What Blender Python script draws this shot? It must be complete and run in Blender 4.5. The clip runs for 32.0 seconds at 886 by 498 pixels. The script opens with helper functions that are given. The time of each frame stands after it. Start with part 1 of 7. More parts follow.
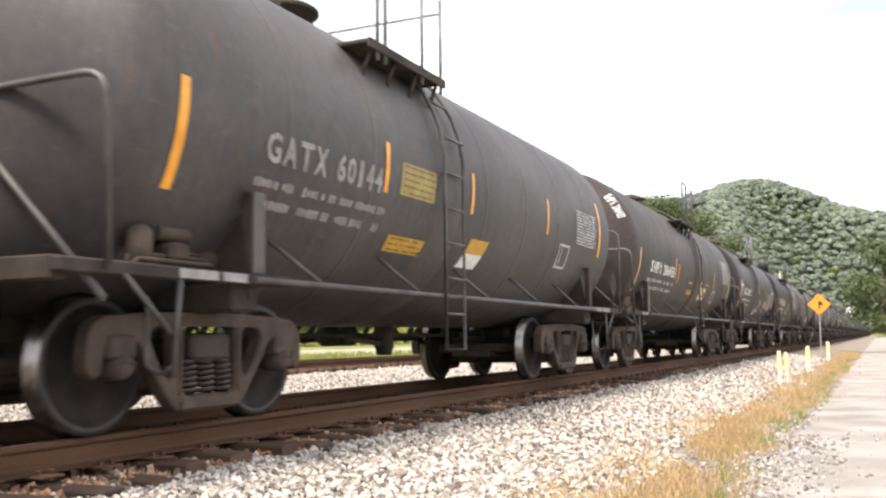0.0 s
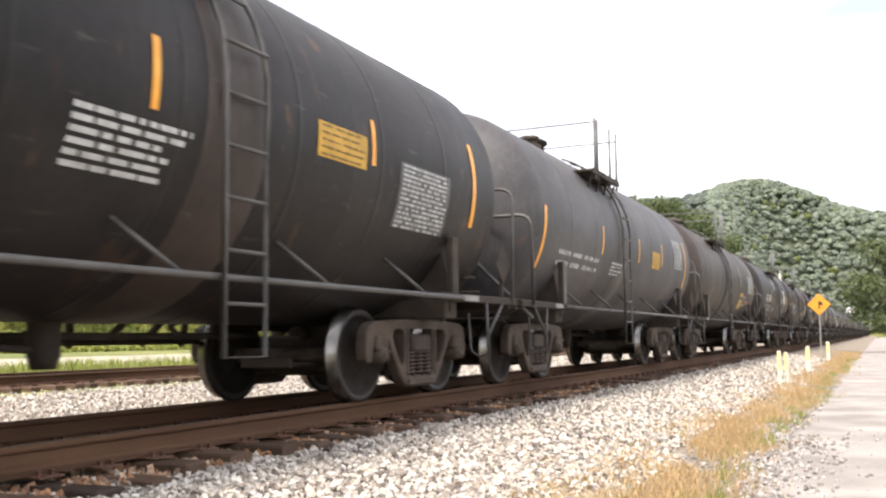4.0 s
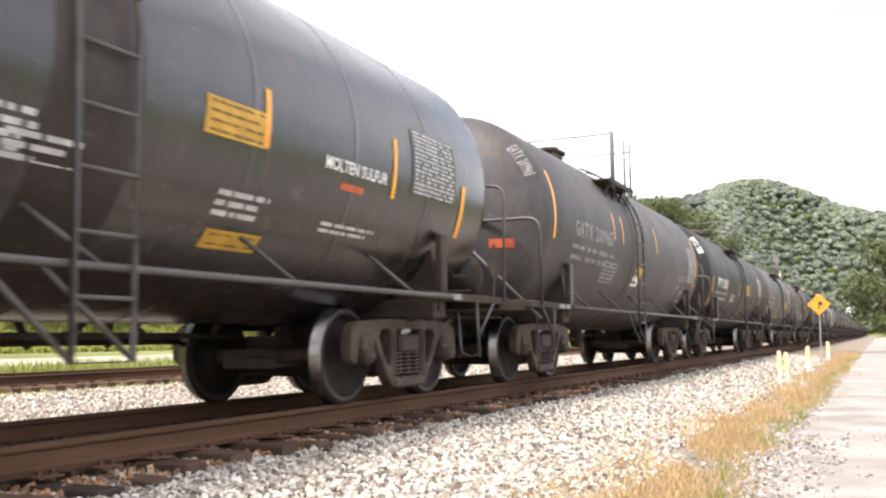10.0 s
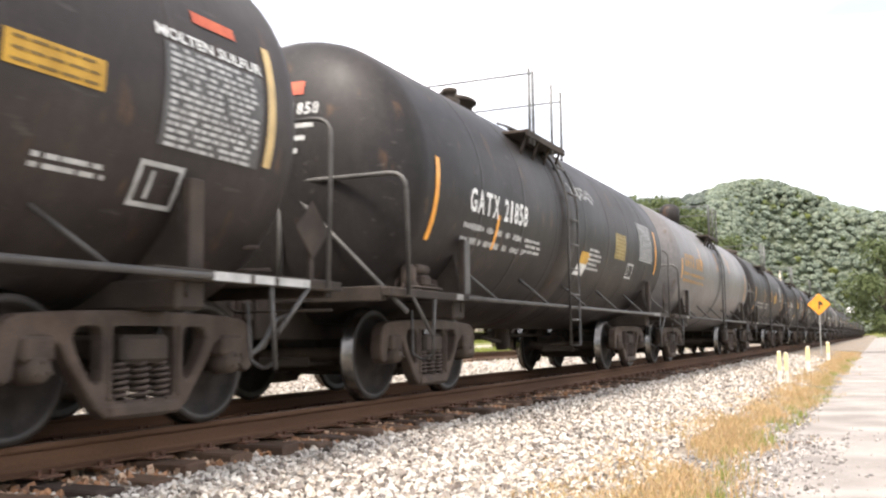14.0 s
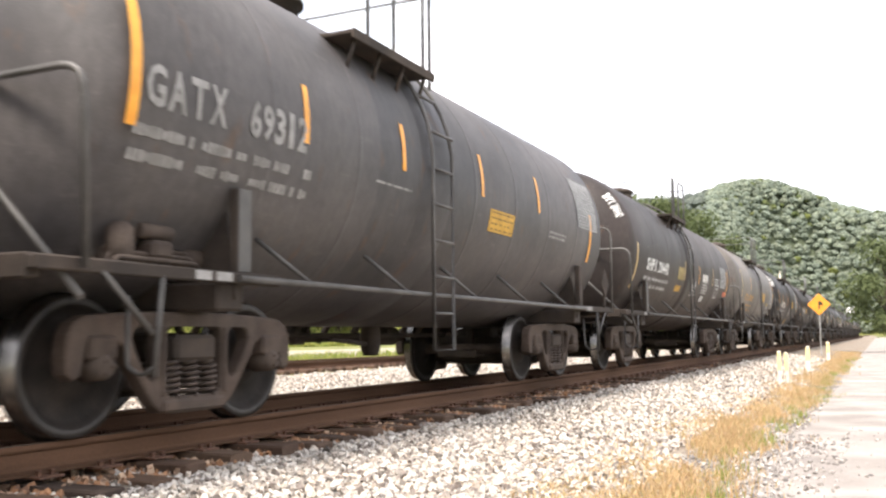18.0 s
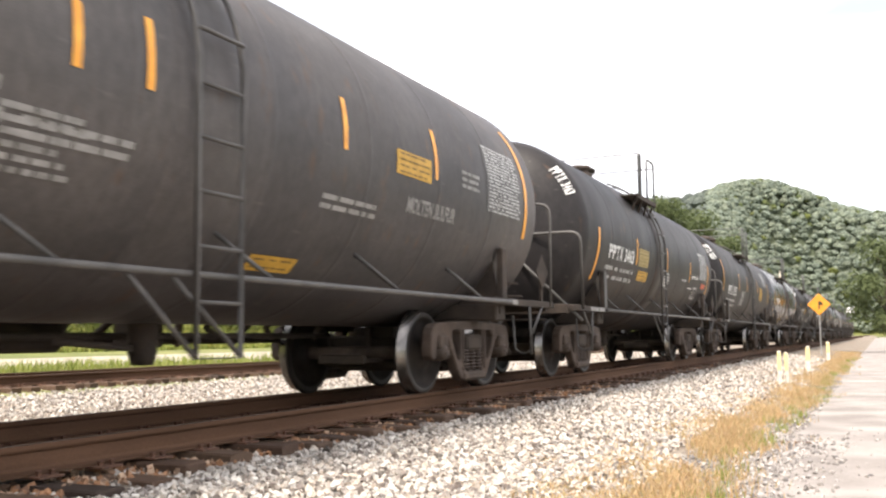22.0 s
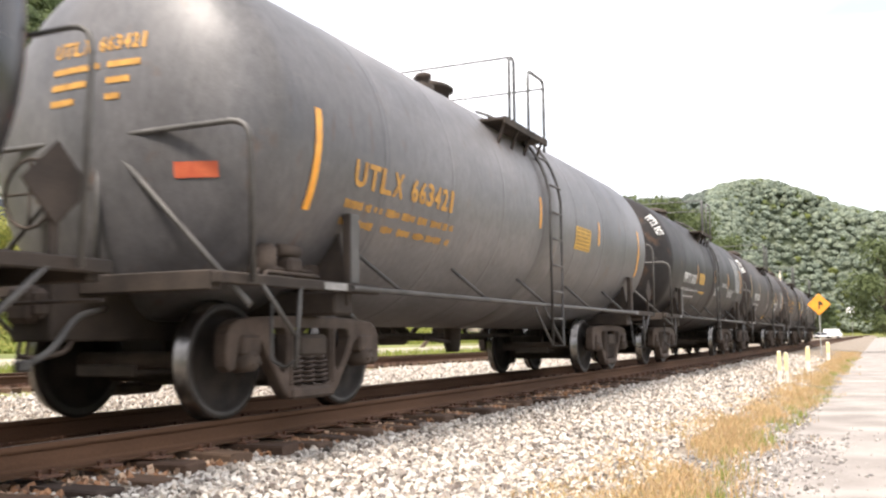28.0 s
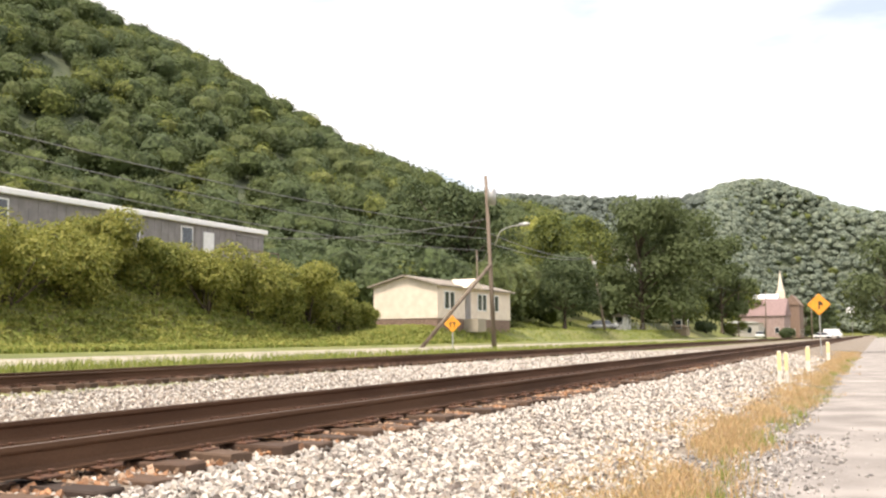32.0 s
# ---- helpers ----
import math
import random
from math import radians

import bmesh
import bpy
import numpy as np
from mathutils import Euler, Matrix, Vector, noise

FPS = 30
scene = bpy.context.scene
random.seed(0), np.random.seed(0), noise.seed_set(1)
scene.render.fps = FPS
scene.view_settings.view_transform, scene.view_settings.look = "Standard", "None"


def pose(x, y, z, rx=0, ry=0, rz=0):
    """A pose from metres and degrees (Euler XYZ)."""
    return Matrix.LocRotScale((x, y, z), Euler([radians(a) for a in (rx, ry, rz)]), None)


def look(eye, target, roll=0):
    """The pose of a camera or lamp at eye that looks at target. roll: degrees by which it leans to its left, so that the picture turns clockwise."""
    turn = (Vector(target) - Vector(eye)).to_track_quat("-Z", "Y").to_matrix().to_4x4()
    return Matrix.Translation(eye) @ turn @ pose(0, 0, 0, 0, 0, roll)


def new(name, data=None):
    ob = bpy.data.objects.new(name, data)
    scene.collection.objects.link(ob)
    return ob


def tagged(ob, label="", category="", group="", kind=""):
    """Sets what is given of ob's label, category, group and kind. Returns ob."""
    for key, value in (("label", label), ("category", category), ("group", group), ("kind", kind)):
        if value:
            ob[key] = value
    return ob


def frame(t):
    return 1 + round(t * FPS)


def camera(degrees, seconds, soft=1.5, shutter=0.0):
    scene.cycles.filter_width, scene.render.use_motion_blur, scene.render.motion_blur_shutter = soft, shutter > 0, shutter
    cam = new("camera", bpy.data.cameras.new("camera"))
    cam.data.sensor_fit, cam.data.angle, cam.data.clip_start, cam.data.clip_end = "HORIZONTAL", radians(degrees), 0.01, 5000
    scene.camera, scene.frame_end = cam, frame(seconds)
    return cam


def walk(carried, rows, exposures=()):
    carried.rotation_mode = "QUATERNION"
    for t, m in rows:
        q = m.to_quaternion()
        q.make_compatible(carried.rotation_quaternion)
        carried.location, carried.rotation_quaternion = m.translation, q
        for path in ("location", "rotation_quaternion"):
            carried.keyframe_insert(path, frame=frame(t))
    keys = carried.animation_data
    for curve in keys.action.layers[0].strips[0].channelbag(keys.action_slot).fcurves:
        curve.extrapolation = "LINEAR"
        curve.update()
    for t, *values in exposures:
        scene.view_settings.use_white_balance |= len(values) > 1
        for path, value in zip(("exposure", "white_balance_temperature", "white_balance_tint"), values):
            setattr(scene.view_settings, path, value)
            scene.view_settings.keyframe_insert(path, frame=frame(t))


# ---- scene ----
from mathutils.geometry import tessellate_polygon

# camera on a tripod beside the line, one lens, at rest
RH = 0.60                      # top of rail above the road
TX = -5.49                     # centre line of the near track
EYE = Vector((0.0, 0.0, RH + 0.6136))
YAW, TILT, LEAN = radians(25.0), radians(5.5), -0.6
AIM = EYE + Vector((-math.sin(YAW) * math.cos(TILT), math.cos(YAW) * math.cos(TILT), math.sin(TILT)))
cam = camera(51.0, 32.0, soft=2.3, shutter=0.08)
REST = look(EYE, AIM, LEAN)
EV = [(0.0, 0.86, 6250), (3.0, 0.85, 6200), (8.0, 0.96, 6180), (14.0, 0.91, 6200), (17.0, 0.92, 6200), (18.3, 1.05, 6250), (19.2, 1.0, 6400), (20.0, 0.80, 6350), (22.0, 0.90, 6300), (25.0, 0.96, 6250), (28.0, 0.90, 6250), (29.0, 0.90, 6300), (30.0, 0.95, 6350), (31.0, 0.90, 6450), (32.0, 0.58, 6500)]
walk(cam, [(0.0, REST), (32.0, REST)], exposures=[(t, ev, kelvin, 10) for t, ev, kelvin in EV])

# ---- light: bright hazy sky, high sun a little behind the train ----
TO_SUN = Vector((-0.10, -0.50, 0.86)).normalized()
sun = new("sun", bpy.data.lights.new("sun", "SUN"))
sun.data.energy, sun.data.angle, sun.data.color = 3.9, radians(12.0), (1.0, 0.88, 0.75)
sun.rotation_euler = TO_SUN.to_track_quat("Z", "Y").to_euler()
world = bpy.data.worlds.new("sky")
scene.world = world
world.use_nodes = True
wn, wl = world.node_tree.nodes, world.node_tree.links
sky = wn.new("ShaderNodeTexSky")
sky.sky_type, sky.sun_disc = "NISHITA", False
sky.sun_elevation = math.asin(TO_SUN.z)
sky.sun_rotation = math.atan2(TO_SUN.x, TO_SUN.y)
coord = wn.new("ShaderNodeTexCoord")
cl = wn.new("ShaderNodeTexNoise")
cl.inputs["Scale"].default_value, cl.inputs["Detail"].default_value = 2.6, 7.0
streak = wn.new("ShaderNodeMapping")
streak.inputs["Scale"].default_value = (1.0, 1.0, 3.5)
ramp = wn.new("ShaderNodeValToRGB")
ramp.color_ramp.elements[0].position, ramp.color_ramp.elements[0].color = 0.33, (0.30, 0.30, 0.30, 1)
ramp.color_ramp.elements[1].position, ramp.color_ramp.elements[1].color = 0.56, (1, 1, 1, 1)
dim = wn.new("ShaderNodeMixRGB")
dim.blend_type, dim.inputs[0].default_value, dim.inputs[2].default_value = "MULTIPLY", 1.0, (0.11, 0.11, 0.11, 1)
mixs = wn.new("ShaderNodeMixRGB")
mixs.inputs[2].default_value = (1.05, 1.0, 0.99, 1)
wl.new(coord.outputs["Generated"], streak.inputs["Vector"])
wl.new(streak.outputs["Vector"], cl.inputs["Vector"])
wl.new(cl.outputs["Fac"], ramp.inputs["Fac"])
wl.new(sky.outputs["Color"], dim.inputs[1])
wl.new(ramp.outputs["Color"], mixs.inputs[0])
wl.new(dim.outputs["Color"], mixs.inputs[1])
wl.new(mixs.outputs["Color"], wn["Background"].inputs["Color"])
wn["Background"].inputs["Strength"].default_value = 1.16


# ---- materials ----
def paint(name, a, b, rough=0.6, metal=0.0, scale=3.0, stretch=(1, 1, 1), bump=0.0, fine=60.0, spec=0.5, c=None, cmix=0.0, cscale=0.6):
    """Two-tone surface with coarse and fine variation; c: a third, large-scale stain."""
    m = bpy.data.materials.new(name)
    m.use_nodes = True
    n, l = m.node_tree.nodes, m.node_tree.links
    p = n["Principled BSDF"]
    p.inputs["Roughness"].default_value, p.inputs["Metallic"].default_value = rough, metal
    p.inputs["Specular IOR Level"].default_value = spec
    tc, mp = n.new("ShaderNodeTexCoord"), n.new("ShaderNodeMapping")
    mp.inputs["Scale"].default_value = stretch
    l.new(tc.outputs["Object"], mp.inputs["Vector"])
    t1, t2 = n.new("ShaderNodeTexNoise"), n.new("ShaderNodeTexNoise")
    t1.inputs["Scale"].default_value, t1.inputs["Detail"].default_value = scale, 8.0
    t2.inputs["Scale"].default_value, t2.inputs["Detail"].default_value = fine, 4.0
    l.new(mp.outputs["Vector"], t1.inputs["Vector"])
    l.new(tc.outputs["Object"], t2.inputs["Vector"])
    r = n.new("ShaderNodeValToRGB")
    r.color_ramp.elements[0].position, r.color_ramp.elements[0].color = 0.35, (*a, 1)
    r.color_ramp.elements[1].position, r.color_ramp.elements[1].color = 0.68, (*b, 1)
    l.new(t1.outputs["Fac"], r.inputs["Fac"])
    out = r.outputs["Color"]
    if c:
        t3, r3 = n.new("ShaderNodeTexNoise"), n.new("ShaderNodeValToRGB")
        t3.inputs["Scale"].default_value, t3.inputs["Detail"].default_value = cscale, 5.0
        l.new(mp.outputs["Vector"], t3.inputs["Vector"])
        r3.color_ramp.elements[0].position, r3.color_ramp.elements[0].color = 0.45, (0, 0, 0, 1)
        r3.color_ramp.elements[1].position, r3.color_ramp.elements[1].color = 0.7, (cmix, cmix, cmix, 1)
        l.new(t3.outputs["Fac"], r3.inputs["Fac"])
        mx = n.new("ShaderNodeMixRGB")
        mx.inputs[2].default_value = (*c, 1)
        l.new(r3.outputs["Color"], mx.inputs[0])
        l.new(out, mx.inputs[1])
        out = mx.outputs["Color"]
    g = n.new("ShaderNodeMixRGB")
    g.blend_type, g.inputs[0].default_value = "OVERLAY", 0.35
    l.new(out, g.inputs[1])
    l.new(t2.outputs["Fac"], g.inputs[2])
    l.new(g.outputs["Color"], p.inputs["Base Color"])
    if bump:
        bm_ = n.new("ShaderNodeBump")
        bm_.inputs["Strength"].default_value, bm_.inputs["Distance"].default_value = bump, 0.02
        l.new(t2.outputs["Fac"], bm_.inputs["Height"])
        l.new(bm_.outputs["Normal"], p.inputs["Normal"])
    return m


def varied(name, cols, rough=0.9, per_island=True, through_light=0.0, fine=30.0):
    """Colour picked at random for each small piece, with a fine noise on it."""
    m = bpy.data.materials.new(name)
    m.use_nodes = True
    n, l = m.node_tree.nodes, m.node_tree.links
    p = n["Principled BSDF"]
    p.inputs["Roughness"].default_value = rough
    p.inputs["Specular IOR Level"].default_value = 0.25
    if per_island:
        src = n.new("ShaderNodeNewGeometry").outputs["Random Per Island"]
    else:
        src = n.new("ShaderNodeObjectInfo").outputs["Random"]
    r = n.new("ShaderNodeValToRGB")
    e = r.color_ramp.elements
    e[0].position, e[0].color = 0.0, (*cols[0], 1)
    e[1].position, e[1].color = 1.0, (*cols[-1], 1)
    for i, c in enumerate(cols[1:-1]):
        k = e.new((i + 1) / (len(cols) - 1))
        k.color = (*c, 1)
    l.new(src, r.inputs["Fac"])
    t = n.new("ShaderNodeTexNoise")
    t.inputs["Scale"].default_value = fine
    tc = n.new("ShaderNodeTexCoord")
    l.new(tc.outputs["Object"], t.inputs["Vector"])
    g = n.new("ShaderNodeMixRGB")
    g.blend_type, g.inputs[0].default_value = "OVERLAY", 0.4
    l.new(r.outputs["Color"], g.inputs[1])
    l.new(t.outputs["Fac"], g.inputs[2])
    l.new(g.outputs["Color"], p.inputs["Base Color"])
    if through_light:
        tr, mx = n.new("ShaderNodeBsdfTranslucent"), n.new("ShaderNodeMixShader")
        l.new(g.outputs["Color"], tr.inputs["Color"])
        mx.inputs[0].default_value = through_light
        l.new(p.outputs["BSDF"], mx.inputs[1])
        l.new(tr.outputs["BSDF"], mx.inputs[2])
        l.new(mx.outputs["Shader"], n["Material Output"].inputs["Surface"])
    return m


def tank_paint(name, a, b, rough, spec, dust, dust_mix, rust=(0.10, 0.055, 0.03)):
    """Weathered tank coat: each shell course a shade of its own, rain streaks, dust and rust spots."""
    m = bpy.data.materials.new(name)
    m.use_nodes = True
    n, l = m.node_tree.nodes, m.node_tree.links
    p = n["Principled BSDF"]
    p.inputs["Specular IOR Level"].default_value = spec
    tc, info = n.new("ShaderNodeTexCoord"), n.new("ShaderNodeObjectInfo")

    def noise(scale, stretch, detail=6.0):
        mp, t = n.new("ShaderNodeMapping"), n.new("ShaderNodeTexNoise")
        mp.inputs["Scale"].default_value = stretch
        off = n.new("ShaderNodeVectorMath")
        off.operation = "SCALE"
        off.inputs[0].default_value = (37.0, 91.0, 53.0)
        l.new(info.outputs["Random"], off.inputs["Scale"])
        l.new(off.outputs["Vector"], mp.inputs["Location"])
        l.new(tc.outputs["Object"], mp.inputs["Vector"])
        l.new(mp.outputs["Vector"], t.inputs["Vector"])
        t.inputs["Scale"].default_value, t.inputs["Detail"].default_value = scale, detail
        return t.outputs["Fac"]

    def steps(src, lo, hi, top):
        r = n.new("ShaderNodeMapRange")
        r.inputs["From Min"].default_value, r.inputs["From Max"].default_value, r.inputs["To Max"].default_value = lo, hi, top
        l.new(src, r.inputs["Value"])
        return r.outputs["Result"]

    def blend(fac, base, col, kind="MIX"):
        x = n.new("ShaderNodeMixRGB")
        x.blend_type = kind
        if hasattr(fac, "links"):
            l.new(fac, x.inputs[0])
        else:
            x.inputs[0].default_value = fac
        l.new(base, x.inputs[1])
        if hasattr(col, "links"):
            l.new(col, x.inputs[2])
        else:
            x.inputs[2].default_value = (*col, 1)
        return x.outputs["Color"]

    r0 = n.new("ShaderNodeValToRGB")
    r0.color_ramp.elements[0].position, r0.color_ramp.elements[0].color = 0.36, (*a, 1)
    r0.color_ramp.elements[1].position, r0.color_ramp.elements[1].color = 0.66, (*b, 1)
    l.new(noise(1.3, (1.2, 0.5, 0.9)), r0.inputs["Fac"])
    col = r0.outputs["Color"]
    # shell courses along the tank
    sep, mul, fl, wn_ = n.new("ShaderNodeSeparateXYZ"), n.new("ShaderNodeMath"), n.new("ShaderNodeMath"), n.new("ShaderNodeTexWhiteNoise")
    l.new(tc.outputs["Object"], sep.inputs["Vector"])
    mul.operation, mul.inputs[1].default_value = "MULTIPLY", 0.46
    fl.operation = "FLOOR"
    l.new(sep.outputs["Y"], mul.inputs[0])
    l.new(mul.outputs["Value"], fl.inputs[0])
    wn_.noise_dimensions = "2D"
    cb = n.new("ShaderNodeCombineXYZ")
    l.new(fl.outputs["Value"], cb.inputs["X"])
    l.new(info.outputs["Random"], cb.inputs["Y"])
    l.new(cb.outputs["Vector"], wn_.inputs["Vector"])
    tint = n.new("ShaderNodeValToRGB")
    tint.color_ramp.elements[0].color, tint.color_ramp.elements[1].color = (0.74, 0.74, 0.75, 1), (1.30, 1.26, 1.22, 1)
    l.new(wn_.outputs["Value"], tint.inputs["Fac"])
    col = blend(1.0, col, tint.outputs["Color"], "MULTIPLY")
    # the whole car a little warmer, cooler, lighter or darker
    car = n.new("ShaderNodeValToRGB")
    car.color_ramp.elements[0].color, car.color_ramp.elements[1].color = (0.85, 0.86, 0.90, 1), (1.14, 1.08, 1.0, 1)
    l.new(info.outputs["Random"], car.inputs["Fac"])
    col = blend(1.0, col, car.outputs["Color"], "MULTIPLY")
    col = blend(steps(noise(0.9, (0.9, 0.4, 0.6), 7.0), 0.47, 0.72, dust_mix), col, dust)
    col = blend(steps(noise(2.4, (0.35, 1.5, 0.13), 6.0), 0.55, 0.8, min(0.22, dust_mix)), col, dust)        # rain streaks
    col = blend(steps(noise(5.0, (0.6, 1.2, 0.5), 8.0), 0.62, 0.72, 0.55), col, rust)
    col = blend(steps(noise(9.0, (1, 0.35, 1.6), 8.0), 0.64, 0.74, 0.17), col, (0.20, 0.18, 0.16))      # scuffs
    col = blend(0.4, col, noise(14.0, (1, 1, 0.6), 5.0), "OVERLAY")
    fine = noise(70.0, (1, 1, 1), 3.0)
    col = blend(0.3, col, fine, "OVERLAY")
    l.new(col, p.inputs["Base Color"])
    rg = n.new("ShaderNodeMapRange")
    rg.inputs["To Min"].default_value, rg.inputs["To Max"].default_value = rough - 0.07, rough + 0.16
    l.new(noise(2.2, (1, 0.6, 0.5)), rg.inputs["Value"])
    l.new(rg.outputs["Result"], p.inputs["Roughness"])
    # faint plate buckling, so that reflections wander
    bp = n.new("ShaderNodeBump")
    bp.inputs["Strength"].default_value, bp.inputs["Distance"].default_value = 0.25, 0.02
    l.new(noise(1.1, (1, 0.8, 1), 2.0), bp.inputs["Height"])
    l.new(bp.outputs["Normal"], p.inputs["Normal"])
    return m


DUST = (0.13, 0.11, 0.092)
TANK = {
    "black": tank_paint("black_tank_paint", (0.0138, 0.0130, 0.0138), (0.0238, 0.0218, 0.0226), 0.47, 0.24, DUST, 0.08),
    "grey": tank_paint("weathered_dark_grey_tank_paint", (0.050, 0.048, 0.050), (0.079, 0.075, 0.077), 0.52, 0.45, DUST, 0.25),
    "mid": tank_paint("dull_dark_grey_tank_paint", (0.043, 0.041, 0.043), (0.070, 0.066, 0.068), 0.54, 0.42, DUST, 0.25),
    "brown": tank_paint("dusty_brown_black_tank_paint", (0.0235, 0.0190, 0.0178), (0.0395, 0.0310, 0.0280), 0.52, 0.36, DUST, 0.12),
    "light": tank_paint("faded_grey_tank_paint", (0.088, 0.083, 0.079), (0.130, 0.121, 0.113), 0.52, 0.5, (0.19, 0.155, 0.125), 0.35),
    "gloss": tank_paint("glossy_black_tank_paint", (0.013, 0.0125, 0.0145), (0.020, 0.019, 0.022), 0.22, 0.8, DUST, 0.12),
    "cool": tank_paint("faded_cool_grey_tank_paint", (0.095, 0.095, 0.100), (0.140, 0.138, 0.142), 0.42, 0.5, (0.12, 0.105, 0.09), 0.25),
}
M_UNDER = paint("dusty_black_underframe_steel", (0.030, 0.024, 0.020), (0.064, 0.049, 0.039), 0.8, 0, 3.0, bump=0.15, fine=70, spec=0.3)
M_PIPE = paint("grey_painted_pipe", (0.055, 0.052, 0.049), (0.10, 0.094, 0.088), 0.55, 0.1, 4.0, fine=80)
M_CAST = paint("brown_cast_steel", (0.045, 0.034, 0.028), (0.088, 0.068, 0.055), 0.8, 0, 5.0, bump=0.2, fine=60, spec=0.3, c=(0.10, 0.062, 0.042), cmix=0.3, cscale=2.0)
M_WHEEL = paint("greasy_wheel_steel", (0.013, 0.0105, 0.009), (0.028, 0.022, 0.018), 0.7, 0.0, 6.0, fine=50, spec=0.25)
M_RIM = paint("worn_rim_steel", (0.018, 0.0155, 0.0135), (0.038, 0.032, 0.028), 0.55, 0.0, 5.0, fine=60)
M_TREAD = paint("polished_steel", (0.09, 0.085, 0.08), (0.26, 0.245, 0.23), 0.26, 1.0, 8.0, fine=120)
M_SPRING = paint("rusty_spring_steel", (0.040, 0.030, 0.025), (0.085, 0.062, 0.050), 0.8, 0, 8.0)
M_WHITE = paint("worn_white_stencil_paint", (0.60, 0.60, 0.58), (0.82, 0.82, 0.80), 0.6, 0, 9.0, fine=120)
M_FAINT = paint("faded_white_stencil_paint", (0.20, 0.195, 0.185), (0.33, 0.32, 0.31), 0.7, 0, 9.0, fine=120)
M_SMALL = paint("grey_white_stencil_paint", (0.36, 0.36, 0.35), (0.56, 0.56, 0.55), 0.7, 0, 9.0, fine=120)
M_ORANGE = paint("faded_orange_lettering", (0.36, 0.18, 0.03), (0.55, 0.29, 0.05), 0.6, 0, 9.0, fine=120)
M_STRIPE = paint("yellow_orange_reflective_tape", (0.72, 0.30, 0.02), (0.90, 0.42, 0.04), 0.4, 0, 6.0, fine=120)
M_PALE = paint("faded_reflective_tape", (0.50, 0.36, 0.16), (0.66, 0.48, 0.22), 0.5, 0, 6.0, fine=120)
M_YELLOW = paint("yellow_placard", (0.44, 0.25, 0.025), (0.60, 0.35, 0.04), 0.55, 0, 6.0, fine=120)
M_DULL = paint("dull_yellow_placard", (0.26, 0.20, 0.07), (0.38, 0.30, 0.11), 0.6, 0, 6.0, fine=120)
M_CREAMY = paint("cream_placard", (0.62, 0.50, 0.27), (0.76, 0.64, 0.38), 0.6, 0, 6.0, fine=120)
M_PANEL = paint("grey_data_panel", (0.075, 0.073, 0.073), (0.12, 0.118, 0.117), 0.6, 0, 6.0, fine=120)
M_INK = paint("dark_print", (0.15, 0.095, 0.025), (0.22, 0.14, 0.04), 0.7, 0, 6.0)
M_RED = paint("faded_red_orange_placard", (0.40, 0.07, 0.03), (0.55, 0.13, 0.05), 0.6, 0, 6.0, fine=120)
M_RAIL = paint("rusty_rail_steel", (0.066, 0.035, 0.020), (0.120, 0.066, 0.039), 0.85, 0.0, 4.0, (1, 0.1, 1), 0.1, 80, spec=0.2)
M_HEAD = paint("worn_rail_head", (0.070, 0.048, 0.036), (0.12, 0.086, 0.066), 0.8, 0.0, 6.0, (3, 0.05, 1), 0, 80, spec=0.2)
M_TIE = varied("weathered_creosoted_wood", [(0.060, 0.038, 0.027), (0.098, 0.062, 0.043), (0.13, 0.085, 0.058), (0.05, 0.036, 0.029)], 0.85, False, 0, 14)
M_SPIKE = paint("rust", (0.07, 0.035, 0.022), (0.15, 0.075, 0.045), 0.8, 0.1, 20.0)
M_STONE = varied("limestone_ballast", [(0.19, 0.165, 0.145), (0.57, 0.53, 0.47), (0.32, 0.285, 0.25), (0.69, 0.655, 0.59), (0.49, 0.46, 0.42), (0.09, 0.078, 0.068), (0.60, 0.52, 0.43), (0.24, 0.205, 0.18), (0.15, 0.125, 0.11), (0.65, 0.61, 0.54)], 0.9, True, 0, 40)
M_RUSTY = varied("rust_stained_ballast", [(0.24, 0.12, 0.06), (0.40, 0.22, 0.12), (0.15, 0.09, 0.06), (0.46, 0.33, 0.23), (0.30, 0.16, 0.09)], 0.95, True, 0, 40)
M_GRAVEL = varied("lane_edge_gravel", [(0.20, 0.185, 0.17), (0.34, 0.315, 0.29), (0.46, 0.43, 0.40), (0.26, 0.24, 0.225), (0.14, 0.13, 0.125)], 0.9, True, 0, 40)
# bed kept darker than the stones: shade of their gaps put into its colour
M_BED = paint("ballast_bed", (0.12, 0.098, 0.075), (0.31, 0.265, 0.21), 0.95, 0, 16.0, bump=0.9, fine=45, c=(0.24, 0.15, 0.09), cmix=0.35, cscale=0.5)
M_ASPHALT = paint("sun_bleached_asphalt", (0.21, 0.188, 0.170), (0.32, 0.288, 0.262), 0.92, 0, 1.2, bump=0.6, fine=75, c=(0.40, 0.365, 0.335), cmix=0.65)
M_CONCRETE = paint("pale_concrete_road", (0.30, 0.265, 0.205), (0.40, 0.355, 0.28), 0.9, 0, 0.8, bump=0.15, fine=60)
# floor lightened so that gaps between far crowns look hazy, not dark
M_FLOOR = paint("green_forest_floor", (0.075, 0.090, 0.050), (0.110, 0.128, 0.075), 0.95, 0, 0.3, bump=0.3, fine=4)
M_GROUND = paint("grassy_ground", (0.11, 0.135, 0.032), (0.21, 0.215, 0.06), 0.95, 0, 0.5, bump=0.5, fine=8, c=(0.17, 0.14, 0.07), cmix=0.5, cscale=0.12)
M_GRASS = varied("green_grass", [(0.16, 0.205, 0.045), (0.24, 0.285, 0.065), (0.33, 0.34, 0.10), (0.19, 0.225, 0.055)], 0.8, True, 0.35)
